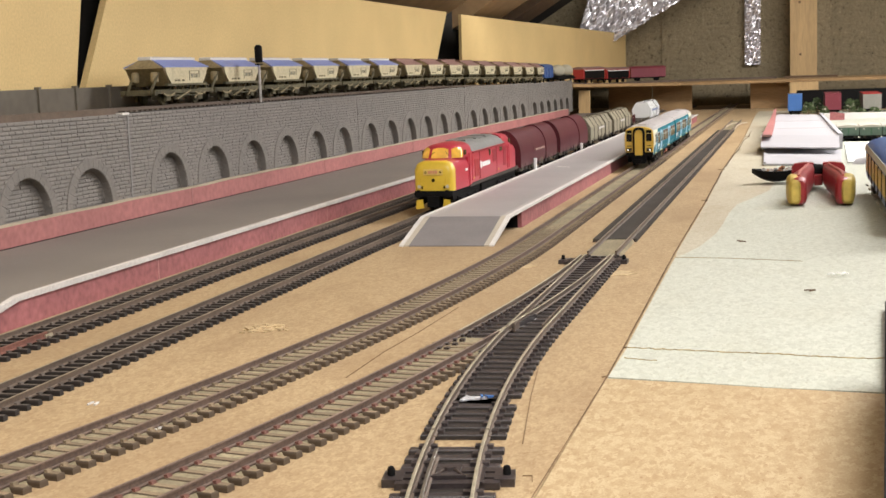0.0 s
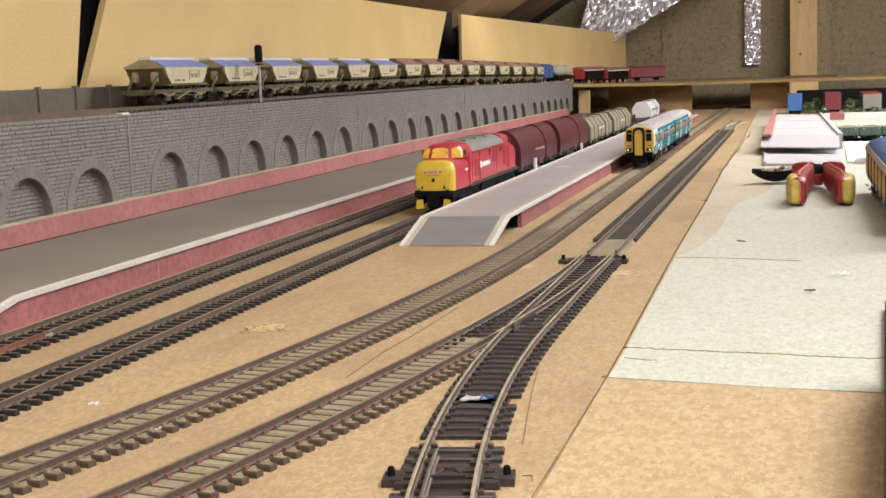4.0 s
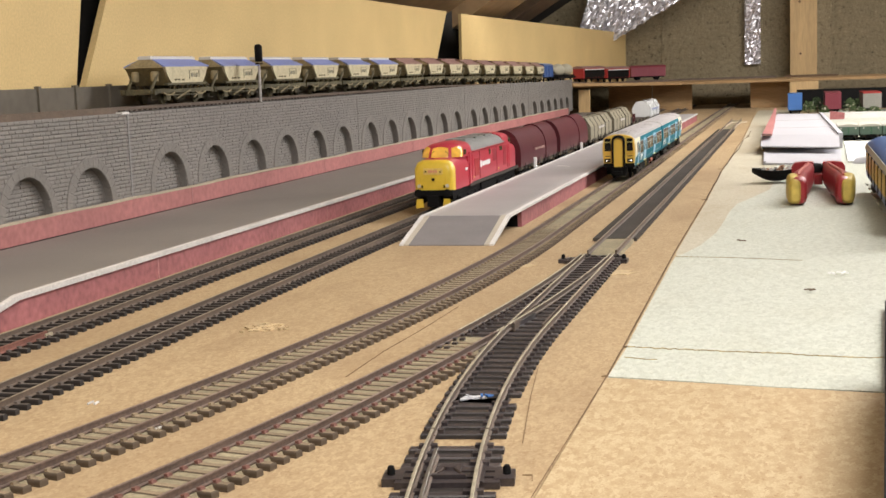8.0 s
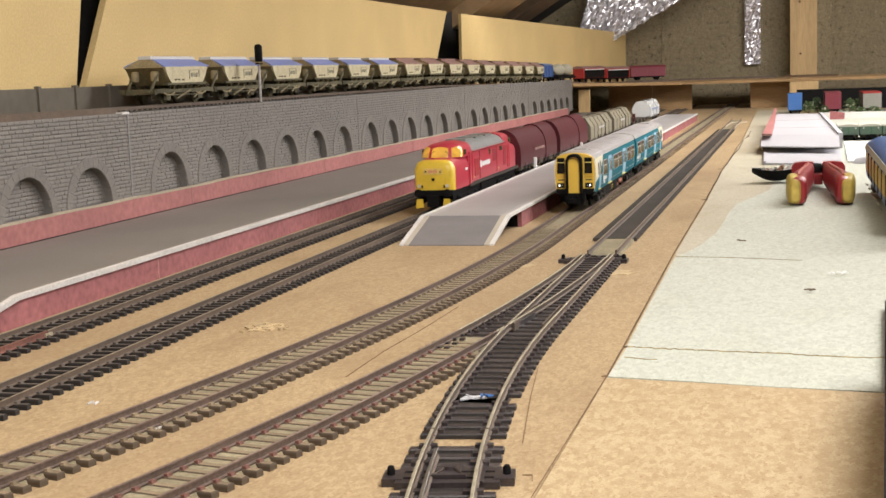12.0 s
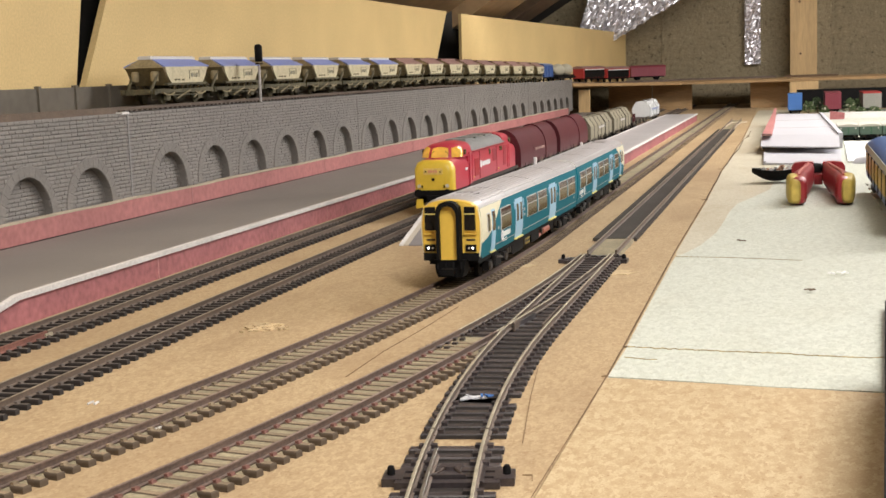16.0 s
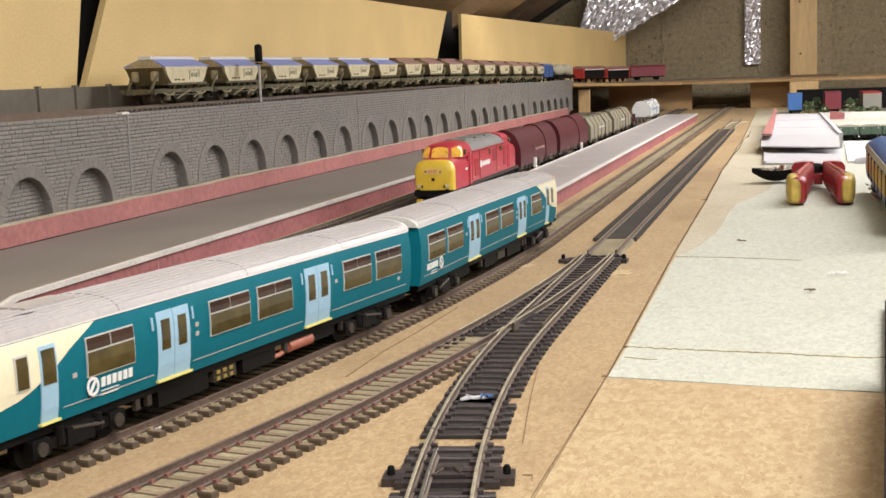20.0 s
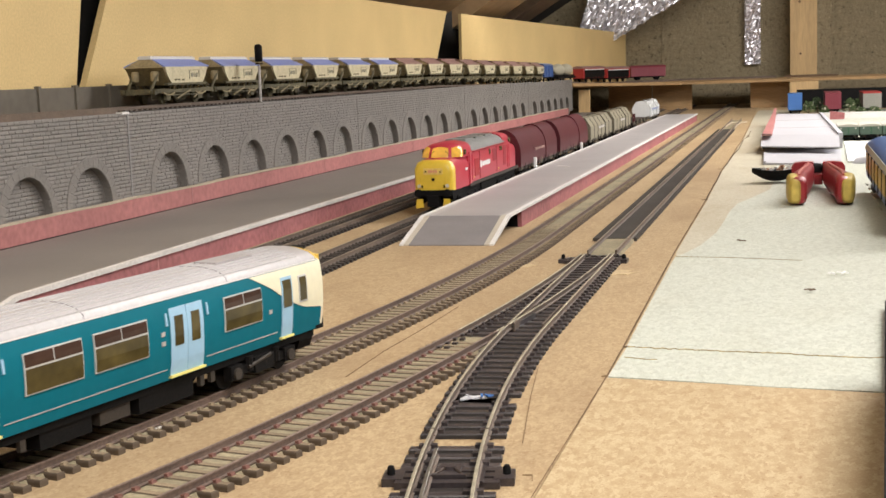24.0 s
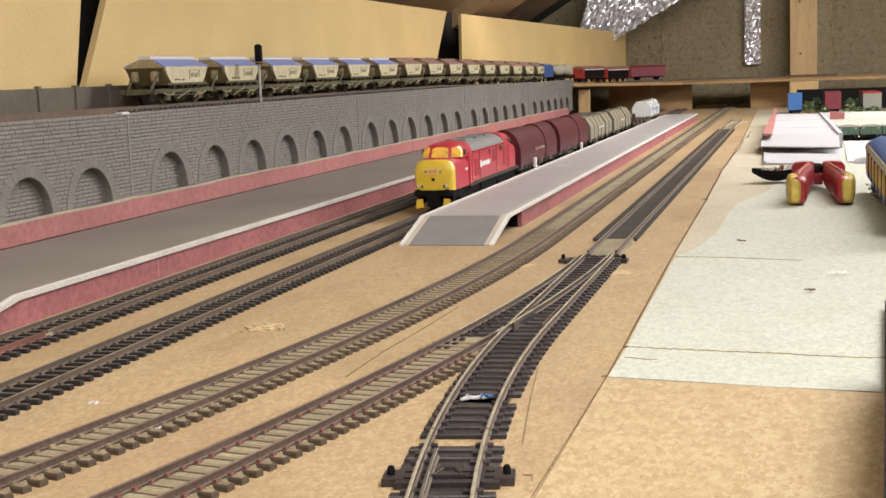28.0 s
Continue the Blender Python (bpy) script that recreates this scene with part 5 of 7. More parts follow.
        part("number_mark", sd(0.036, 0.0425, 0.0335, 0.0352, 0.0003), WHITE, lo, "white plain bar")
        # plain shapes in place of the operator's mark
        part("round_mark", rod(B(), (sx * 0.0171, 0.0905, 0.0345), (sx * 0.0175, 0.0905, 0.0345), 0.0033, 16), WHITE, lo, "white round mark")
        for i in range(5):
            part("mark", sd(0.0950 + i * 0.0062, 0.1002 + i * 0.0062, 0.0325, 0.0362, 0.0004), WHITE, lo, "white plain bar")
        for y0, y1, z0, z1 in ((0.086, 0.0875, 0.0235, 0.0455), (0.1365, 0.150, 0.0335, 0.0440), (0.152, 0.1535, 0.0235, 0.0455), (0.1805, 0.192, 0.0270, 0.0440)):
            part("panel_line", sd(y0, y1, z0, z1, 0.00025), LRED, lo)
        part("rain_strip", sd(0.062, L - 0.056, 0.0462, 0.0467, 0.0006), LRED, lo)
        for y0 in (0.064, 0.158):
            part("lifting_mark", sd(y0, y0 + 0.0022, 0.0252, 0.0262, 0.0004), LYELLOW, lo)
        part("nose_handrail", rod(B(), (sx * 0.0100, -0.0012, 0.0262), (sx * 0.0100, -0.0012, 0.0310), 0.00035, 6), LYELLOW, lo)
        part("lamp_iron", boxed(sx * 0.0088 - 0.0004, sx * 0.0088 + 0.0004, -0.0014, 0.0, 0.0228, 0.0248), BLACK, lo)
        part("rear_cab_window", sd(L - 0.041, L - 0.0345, 0.0462, 0.0500, 0.0002), GLASS, lo)
        part("side_window", rod(B(), (sx * 0.0168, 0.125, 0.0425), (sx * 0.0175, 0.125, 0.0425), 0.0028, 12), GLASS, lo, "round dark window")
        part("side_window", sd(0.165, 0.176, 0.0410, 0.0446, 0.0003), GLASS, lo)
        part("sole_bar", boxed(min(sx * 0.0150, sx * 0.0174), max(sx * 0.0150, sx * 0.0174), 0.05, L, 0.0195, 0.0222), UNDER_B, lo)
        part("tail_lamp", rod(B(), (sx * 0.0112, -0.0010, 0.0243), (sx * 0.0112, 0.002, 0.0243), 0.0014, 10), TAIL, lo)
        part("lamp_surround", rod(B(), (sx * 0.0112, -0.0004, 0.0243), (sx * 0.0112, 0.002, 0.0243), 0.0021, 12), LYELLOW, lo, smooth=True)
        bf = part("buffer", rod(B(), (sx * 0.0115, -0.0020, 0.0188), (sx * 0.0115, 0.004, 0.0188), 0.0015, 10), BLACK, lo)
        part("buffer_head", rod(B(), (sx * 0.0115, -0.0032, 0.0188), (sx * 0.0115, -0.0020, 0.0188), 0.0031, 14), BLACK, bf)
        part("plough", along_y(B(), [(sx * 0.0075, 0.0078), (sx * 0.0140, 0.0070), (sx * 0.0132, 0.0140), (sx * 0.0085, 0.0145)], -0.0020, -0.0008), LYELLOW, lo, "yellow plough blade")
        part("nose_lamp", rod(B(), (sx * 0.0058, -0.0006, 0.0352), (sx * 0.0058, 0.002, 0.0352), 0.0009, 10), BLACK, lo)
    part("code_panel", boxed(-0.0076, 0.0076, -0.0006, 0.002, 0.0330, 0.0378), mat("code_panel_buff", (0.70, 0.50, 0.14), 0.4), lo, "buff headcode panel with plain bars", bevel=0.0003)
    for i in range(4):
        part("code_mark", boxed(-0.0036 + i * 0.0019, -0.0024 + i * 0.0019, -0.0009, 0.0, 0.0343, 0.0365), mat("code_pink", (0.65, 0.25, 0.18), 0.5) if i == 0 else bpy.data.materials["code_pink"], lo)
    part("headlamp", rod(B(), (0.0, -0.0008, 0.0292), (0.0, 0.002, 0.0292), 0.0012, 12), BLACK, lo)
    part("buffer_beam", boxed(-0.0150, 0.0150, 0.0, 0.006, 0.0165, 0.0210), BLACK, lo, bevel=0.0004)
    part("coupling", boxed(-0.0045, 0.0045, -0.0030, 0.006, 0.0085, 0.0168), BLACK, lo, bevel=0.0006)
    part("frame", boxed(-0.0140, 0.0140, 0.006, L, 0.0130, 0.0206), UNDER, lo)
    part("fuel_tank", boxed(-0.0150, 0.0150, 0.100, 0.150, 0.0085, 0.0180), UNDER, lo, bevel=0.001)
    for yc in (0.052, 0.200):
        bm = B()
        for sx in (-1, 1):
            box(bm, sx * 0.0140 - 0.0012, sx * 0.0140 + 0.0012, yc - 0.034, yc + 0.034, 0.0095, 0.0150)
            for dy in (-0.027, 0.0, 0.027):
                box(bm, sx * 0.0152 - 0.0010, sx * 0.0152 + 0.0010, yc + dy - 0.004, yc + dy + 0.004, 0.0085, 0.0140)
        part("bogie", bm, UNDER, lo, bevel=0.0004)
        for dy in (-0.027, 0.0, 0.027):
            part("wheelset", wheel(wheel(B(), -0.0083, yc + dy, 0.0122, 0.0074, 0.0022), 0.0083, yc + dy, 0.0122, 0.0074, 0.0022), UNDER_B, lo)
    return lo


loco()


def coil_wagon(y0, L, prof_kind, hood_mat, label, ribs, hood=(0.0, 1.0), mark=None):
    w = thing("covered_wagon", pose(XF, y0, 0), label, "wagon", "freight train")
    part("deck", boxed(-0.0150, 0.0150, 0.004, L - 0.004, 0.0150, 0.0190), UNDER_B if prof_kind != "flat" else MAROON, w, bevel=0.0005)
    a, b = 0.006 + (L - 0.012) * hood[0], 0.006 + (L - 0.012) * hood[1]
    if prof_kind == "round":
        pr = [(0.0160, 0.0185), (0.0163, 0.0300)] + [(0.0163 * math.cos(t), 0.0300 + 0.0238 * math.sin(t)) for t in [math.pi * i / 14 for i in range(1, 14)]] + [(-0.0163, 0.0300), (-0.0160, 0.0185)]
    else:
        pr = [(0.0160, 0.0185), (0.0163, 0.0350), (0.0092, 0.0462), (0.0, 0.0475), (-0.0092, 0.0462), (-0.0163, 0.0350), (-0.0160, 0.0185)]
    n = 3
    rib_mat = hood_mat if prof_kind == "round" else UNDER_B
    for i in range(n):
        ya, yb = a + (b - a) * i / n, a + (b - a) * (i + 1) / n
        k = 1.0 if i % 2 == 0 else 0.975
        h = part("hood", along_y(B(), [(x * k, 0.0185 + (z - 0.0185) * k) for x, z in pr], ya + 0.0002, yb - 0.0002), hood_mat, w, smooth=prof_kind == "round")
        rw = 0.0011 if prof_kind == "round" else 0.0020
        for yy in (ya, yb - rw) if ribs and prof_kind != "round" else (ya,):
            part("hood_rib", along_y(B(), [(x * 1.025 * k, 0.0185 + (z - 0.0185) * 1.015 * k) for x, z in pr], yy + 0.0003, yy + 0.0003 + rw), rib_mat, h)
        if ribs and prof_kind != "round":
            yc = (ya + yb) / 2
            part("hood_rib", along_y(B(), [(x * 1.02 * k, 0.0185 + (z - 0.0185) * 1.012 * k) for x, z in pr], yc, yc + rw), rib_mat, h)
    if mark:
        part("mark", boxed(0.0158, 0.0166, (a + b) / 2 - L * 0.12, (a + b) / 2 + L * 0.12, 0.0300, 0.0325), mark, w, "plain bar of lettering")
    for i in range(int(L / 0.018)):
        part("stanchion", boxed(0.0148, 0.0162, 0.012 + i * 0.018, 0.0136 + i * 0.018, 0.0150, 0.0215), HOOD_G if i % 3 == 0 else UNDER_B, w)
    if hood != (0.0, 1.0):
        for yy in (0.010, 0.024, 0.038, L - 0.012):
            for sx in (-1, 1):
                part("end_post", boxed(sx * 0.014 - 0.0007, sx * 0.014 + 0.0007, yy, yy + 0.0014, 0.0185, 0.0330), MAROON, w)
    for yc in (0.040, L - 0.040):
        part("bogie", bogie(B(), yc, 0.0132, 0.012), UNDER, w)
        for dy in (-0.012, 0.012):
            part("wheelset", wheel(wheel(B(), -0.0083, yc + dy, 0.0106, 0.0058, 0.0022), 0.0083, yc + dy, 0.0106, 0.0058, 0.0022), UNDER_B, w)
    for yy, s in ((0.0, 1), (L, -1)):
        for sx in (-1, 1):
            part("buffer", rod(B(), (sx * 0.0115, yy, 0.0180), (sx * 0.0115, yy + s * 0.005, 0.0180), 0.0016, 8), UNDER, w)
    return w


coil_wagon(1.270, 0.218, "round", MAROON, "maroon model coil wagon with rounded telescopic hood", False, mark=DUSTRED)
coil_wagon(1.496, 0.222, "round", MAROON, "maroon model coil wagon with ribbed rounded hood", True)
coil_wagon(1.728, 0.226, "angle", HOOD_G, "grey-buff model wagon with angular ribbed hood", True, mark=GREYMARK)
coil_wagon(1.962, 0.222, "angle", HOOD_G, "grey-buff model wagon with angular ribbed hood", True, mark=GREYMARK)
coil_wagon(2.215, 0.440, "angle", HOOD_W, "maroon flat model wagon with a short white hood", True, hood=(0.60, 1.0), mark=COACHBLUE)

# ---- hopper train on the upper deck ----
XH = -0.508
dt = thing("track", Matrix(), "model track along the upper deck", "track", "model railway tracks")
pts = [(XH, 0.6), (XH, 1.2), (XH, 1.9), (XH, 2.4), (XH, 2.75), (XH + 0.006, 2.95), (XH + 0.024, 3.15), (XH + 0.050, 3.33), (-0.40, 3.50), (-0.30, 3.60), (-0.05, 3.63)]
for o in (-G, G):
    bm = B()
    rings = []
    for i, (x, y) in enumerate(pts):
        d = (Vector(pts[min(i + 1, len(pts) - 1)]) - Vector(pts[max(i - 1, 0)])).normalized()
        n = Vector((d.y, -d.x))
        zz = deck_z(y)
        rings.append([(x + n.x * (o + w), y + n.y * (o + w), zz + h) for w, h in ((-0.0008, 0.0), (0.0008, 0.0), (0.0007, 0.0050), (-0.0007, 0.0050))])
    part("rail", loft(bm, rings), RAIL, dt)


# Black strip paints the train's shadow on the deck.
bm = B()
n = 40
loft(bm, [[(XH - 0.0165, y, deck_z(y)), (XW - 0.0040, y, deck_z(y)), (XW - 0.0045, y, deck_z(y) + 0.0016), (XH - 0.0150, y, deck_z(y) + 0.0016)] for y in [0.945 + (2.80 - 0.945) * i / n for i in range(n + 1)]])
part("bed", bm, BED_BLACK, dt, "black strip standing in for shadow under the hopper train")
bm = B()
for k in range(205):
    y = 0.947 + k * 0.009
    box(bm, XH - 0.0148, XH + 0.0148, y - 0.0017, y + 0.0017, deck_z(y) + 0.001, deck_z(y) + 0.0028)
part("far_sleeper_strip", bm, SLEEPER, dt)["kind"] = "stuff"


def hopper(label, top_mat, body_mat):
    h = thing("hopper_wagon", Matrix(), label, "wagon", "hopper train")
    L, w = 0.1130, 0.0168
    zt, zs, e = 0.0302, 0.0165, 0.0125     # eaves, sill, inset of the body's top
    part("hopper_body", loft(B(), [[(-0.0150, 0.029, zs), (0.0150, 0.029, zs), (0.0150, L - 0.029, zs), (-0.0150, L - 0.029, zs)],
                                   [(-w, 0.024, zs + 0.005), (w, 0.024, zs + 0.005), (w, L - 0.024, zs + 0.005), (-w, L - 0.024, zs + 0.005)],
                                   [(-w, e + 0.002, zt), (w, e + 0.002, zt), (w, L - e - 0.002, zt), (-w, L - e - 0.002, zt)]]), body_mat, h, "dusty beige hopper body")
    pale = top_mat is BLUE
    for sx in (-1, 1):
        # side sheet with swept ends
        prof = [(0.027, zs), (0.0225, zs + 0.004), (0.0185, zs + 0.0085), (0.0165, zt), (L - 0.0165, zt), (L - 0.0185, zs + 0.0085), (L - 0.0225, zs + 0.004), (L - 0.027, zs)]
        a, b = sorted((sx * w, sx * (w + 0.0007)))
        part("side_plate", along_x(B(), prof, a, b), BEIGE, h, "beige side sheet")
        part("side_sill", boxed(min(sx * 0.0150, sx * 0.0178), max(sx * 0.0150, sx * 0.0178), 0.018, L - 0.018, zs - 0.0012, zs + 0.0006), OLIVE, h)
        part("roof_side", loft(B(), [[(sx * (w + 0.0008), e, zt), (sx * (w + 0.0008), L - e, zt), (sx * (w + 0.0008), L - e, zt + 0.0008), (sx * (w + 0.0008), e, zt + 0.0008)], [(sx * 0.0050, e + 0.005, zt + 0.002), (sx * 0.0050, L - e - 0.005, zt + 0.002), (sx * 0.0050, L - e - 0.005, zt + 0.0068), (sx * 0.0050, e + 0.005, zt + 0.0068)]]), top_mat, h)
        for i in range(8):
            y = 0.026 + i * 0.0078
            part("brace", loft(B(), [[(sx * 0.0128, y + 0.003, 0.0118), (sx * 0.0138, y + 0.003, 0.0118), (sx * 0.0138, y + 0.0045, 0.0118), (sx * 0.0128, y + 0.0045, 0.0118)], [(sx * 0.0158, y, zs), (sx * 0.0170, y, zs), (sx * 0.0170, y + 0.0015, zs), (sx * 0.0158, y + 0.0015, zs)]]), BEIGE_D if i % 2 else OLIVE, h)
        part("sole_bar", boxed(sx * 0.0138 - 0.0012, sx * 0.0138 + 0.0012, 0.002, L - 0.002, 0.0092, 0.0122), OLIVE, h)
        bm = B()
        a, b = sorted((sx * (w + 0.0006), sx * (w + 0.0010)))
        for y0, y1, z0, z1 in ((0.060, 0.0612, 0.0195, 0.0275), (0.060, 0.0800, 0.0270, 0.0275), (0.0788, 0.0800, 0.0215, 0.0275), (0.0635, 0.0685, 0.0215, 0.0250), (0.0700, 0.0720, 0.0215, 0.0250), (0.0735, 0.0765, 0.0215, 0.0250)):
            box(bm, a, b, y0, y1, z0, z1)
        part("mark", bm, HMARK, h, "plain bars of lettering")
        for yy in (0.032, 0.038, 0.046):
            part("small_mark", boxed(a, b, yy, yy + 0.004, 0.0190, 0.0203), OLIVE, h)
        for yy, s in ((0.0, 1), (L, -1)):
            part("buffer", rod(B(), (sx * 0.0115, yy - s * 0.002, 0.0108), (sx * 0.0115, yy + s * 0.004, 0.0108), 0.0018, 10), OLIVE, h)
            part("end_stay", rod(B(), (sx * 0.0100, yy + s * 0.004, 0.0118), (sx * 0.0110, yy + s * 0.016, zt - 0.004), 0.0012, 6), OLIVE, h)
            part("air_vessel", loft(B(), [[(sx * 0.0085 + math.cos(t) * r, yy + s * 0.0140 + math.sin(t) * r, z) for t in [2 * math.pi * k / 10 for k in range(10)]] for z, r in ((0.0180, 0.0022), (0.0190, 0.0032), (0.0255, 0.0032), (0.0268, 0.0022))]), BEIGE_D, h, "dusty upright air vessel", smooth=True)
        part("brake_lever", rod(B(), (sx * 0.0150, 0.040, 0.0045), (sx * 0.0150, 0.066, 0.0108), 0.0006, 6), BEIGE_D, h)
        part("brake_lever", rod(B(), (sx * 0.0146, 0.074, 0.0045), (sx * 0.0146, 0.088, 0.0100), 0.0006, 6), BEIGE_D, h)
        part("brake_pipe", rod(B(), (sx * 0.0142, 0.030, 0.0072), (sx * 0.0142, 0.084, 0.0072), 0.0007, 6), OLIVE, h)
    part("ridge", boxed(-0.0056, 0.0056, e + 0.002, L - e - 0.002, zt + 0.0062, zt + 0.0084), ROOF_W if pale else DUSTRED, h, "pale walkway along the ridge", bevel=0.0004)
    for i in range(13):
        part("ridge_slat", boxed(-0.0056, 0.0056, e + 0.003 + i * 0.0064, e + 0.0048 + i * 0.0064, zt + 0.0083, zt + 0.0089), EDGE if pale else DUSTRED, h)
    for yy, s in ((0.0, 1), (L, -1)):
        part("end_beam", boxed(-0.0150, 0.0150, min(yy, yy + s * 0.004), max(yy, yy + s * 0.004), 0.0082, 0.0126), OLIVE, h)
        part("end_platform", boxed(-0.0145, 0.0145, min(yy + s * 0.004, yy + s * 0.026), max(yy + s * 0.004, yy + s * 0.026), 0.0116, 0.0126), OLIVE, h)
        part("end_sheet", loft(B(), [[(-w - 0.0004, yy + s * (e - 0.001), zt - 0.0006), (w + 0.0004, yy + s * (e - 0.001), zt - 0.0006), (w + 0.0004, yy + s * (e + 0.001), zt), (-w - 0.0004, yy + s * (e + 0.001), zt)], [(-0.0050, yy + s * (e + 0.003), zt + 0.0064), (0.0050, yy + s * (e + 0.003), zt + 0.0064), (0.0050, yy + s * (e + 0.006), zt + 0.0066), (-0.0050, yy + s * (e + 0.006), zt + 0.0066)]]), BEIGE_D, h)
        part("end_slope", loft(B(), [[(-0.0150, yy + s * 0.0275, zs - 0.001), (0.0150, yy + s * 0.0275, zs - 0.001), (0.0150, yy + s * 0.029, zs - 0.001), (-0.0150, yy + s * 0.029, zs - 0.001)], [(-w, yy + s * e, zt - 0.0004), (w, yy + s * e, zt - 0.0004), (w, yy + s * (e + 0.002), zt - 0.0004), (-w, yy + s * (e + 0.002), zt - 0.0004)]]), BEIGE_D, h)
    for yc in (0.026, L - 0.026):
        ws = part("wheelset", wheel(wheel(B(), -0.0083, yc, 0.0058, 0.0058, 0.0022), 0.0083, yc, 0.0058, 0.0058, 0.0022), OLIVE, h)
        for sx in (-1, 1):
            part("axle_box", boxed(sx * 0.0128 - 0.0013, sx * 0.0128 + 0.0013, yc - 0.004, yc + 0.004, 0.0035, 0.0095), OLIVE, h, bevel=0.0006)
            part("leaf_spring", loft(B(), [[(sx * 0.0140, yc + dy, z), (sx * 0.0152, yc + dy, z), (sx * 0.0152, yc + dy, z + 0.0012), (sx * 0.0140, yc + dy, z + 0.0012)] for dy, z in ((-0.010, 0.0088), (-0.005, 0.0074), (0, 0.0070), (0.005, 0.0074), (0.010, 0.0088))]), BEIGE_D, h)
    part("discharge_chute", boxed(-0.0100, 0.0100, 0.044, 0.069, 0.0040, 0.0165), OLIVE, h, bevel=0.001)
    return h


h_blue = hopper("beige model hopper wagon with blue and white roof", BLUE, BEIGE_D)
h_plum = hopper("dusty beige model hopper wagon with plum roof", DUSTRED, BEIGE_D)
for i in range(15):
    y = 0.997 + 0.1168 * i
    m = pose(XH, y, deck_z(y + 0.05) + 0.0050)
    src = h_blue if i < 6 else h_plum
    if i in (0, 6):
        src.matrix_basis = m
    else:
        copy_thing(src, m)


def far_van(x, y, turn, L, H, body, roof, label, kind="van"):
    v = thing("goods_van", pose(x, y, deck_z(y) + 0.0050, 0, 0, turn), label, "wagon", "far wagons")
    part("underframe", boxed(-0.0125, 0.0125, -L / 2 + 0.002, L / 2 - 0.002, 0.0070, 0.0105), UNDER, v)
    for yc in (-L * 0.28, L * 0.28):
        part("wheelset", wheel(wheel(B(), -0.0083, yc, 0.0056, 0.0056, 0.0022), 0.0083, yc, 0.0056, 0.0056, 0.0022), UNDER, v)
    if kind == "tank":
        part("cradle", boxed(-0.010, 0.010, -L / 2 + 0.006, L / 2 - 0.006, 0.0105, 0.0150), UNDER, v)
        for s in (-1, 1):
            yc = s * L * 0.235
            rings = []
            for i in range(9):
                a = math.pi * i / 8
                r = 0.0135 * max(math.sin(a), 0.25)
                rings.append([(r * math.cos(t), yc - math.cos(a) * L * 0.235, 0.0255 + r * math.sin(t)) for t in [2 * math.pi * k / 16 for k in range(16)]])
            part("tank_barrel", loft(B(), rings), body, v, "pale tank barrel", smooth=True)
        return v
    part("body", boxed(-0.0150, 0.0150, -L / 2, L / 2, 0.0100, H - 0.005), body, v, bevel=0.0008)
    rp = [(0.0155, H - 0.006), (0.0120, H - 0.0020), (0.0, H), (-0.0120, H - 0.0020), (-0.0155, H - 0.006)]
    part("roof", along_y(B(), rp, -L / 2 - 0.001, L / 2 + 0.001), roof, v)
    for sx in (-1, 1):
        for yy in (-L * 0.33, 0, L * 0.33):
            part("side_rib", boxed(min(sx * 0.0149, sx * 0.0157), max(sx * 0.0149, sx * 0.0157), yy - 0.001, yy + 0.001, 0.0105, H - 0.007), body, v)
    if kind == "hole":
        for sx in (-1, 1):
            part("side_opening", boxed(min(sx * 0.0148, sx * 0.0158), max(sx * 0.0148, sx * 0.0158), -L * 0.45, L * 0.45, 0.0105, H - 0.0085), BLACK, v, "black open side")
            part("frame_line", boxed(min(sx * 0.0149, sx * 0.0160), max(sx * 0.0149, sx * 0.0160), -L * 0.44, L * 0.44, H - 0.0095, H - 0.0075), WHITE, v)
    return v


far_van(-0.505, 2.775, 0, 0.105, 0.038, COACHBLUE, COACHBLUE, "small blue model wagon on the upper deck", "van")
far_van(-0.497, 2.975, -3, 0.180, 0.038, COACHGREY, COACHGREY, "pale grey twin-barrel model tank wagon", "tank")
far_van(-0.472, 3.205, -14, 0.135, 0.038, BOXRED, DUSTRED, "red and black model wagon with open side", "hole")
far_van(-0.437, 3.385, -28, 0.098, 0.038, BOXRED, DUSTRED, "red and black model wagon with open side", "hole")
far_van(-0.374, 3.560, -66, 0.092, 0.038, BOXMAR, BOXMAR, "maroon model van on the plywood shelf", "van")

# ---- signal at the edge of the deck ----
sg = thing("signal", pose(-0.4735, 1.170, 0.0), "small black model colour-light signal on a pale post", "signal")
part("post", rod(B(), (0, 0, 0.0878), (0, 0, 0.1225), 0.0012, 10), GREYMARK, sg, "pale grey post", smooth=True)
part("base", boxed(-0.002, 0.002, -0.002, 0.002, 0.0876, 0.0900), BLACK, sg, bevel=0.0003)
part("platform", boxed(-0.0020, 0.0025, -0.0050, 0.0030, 0.1238, 0.1250), BLACK, sg)
hp = [(0.0036 * math.cos(t), 0.0034 * math.sin(t)) for t in [2 * math.pi * i / 12 for i in range(12)]]
part("head", loft(B(), [[(x * k, y * k, z) for x, y in hp] for z, k in ((0.1262, 0.8), (0.1272, 1.0), (0.1398, 1.0), (0.1412, 0.82), (0.1420, 0.4))]), BLACK, sg, "black rounded lamp head", smooth=True)
part("handrail", rod(B(), (0.0015, -0.006, 0.1218), (0.0015, -0.006, 0.1275), 0.0003, 6), BLACK, sg)

# ---- rafters, felt and foil under the roof ----
def roof_z(x, y):
    return 0.219 + (x + 0.56) * 0.62 - max(y - 3.0, 0) * 0.06


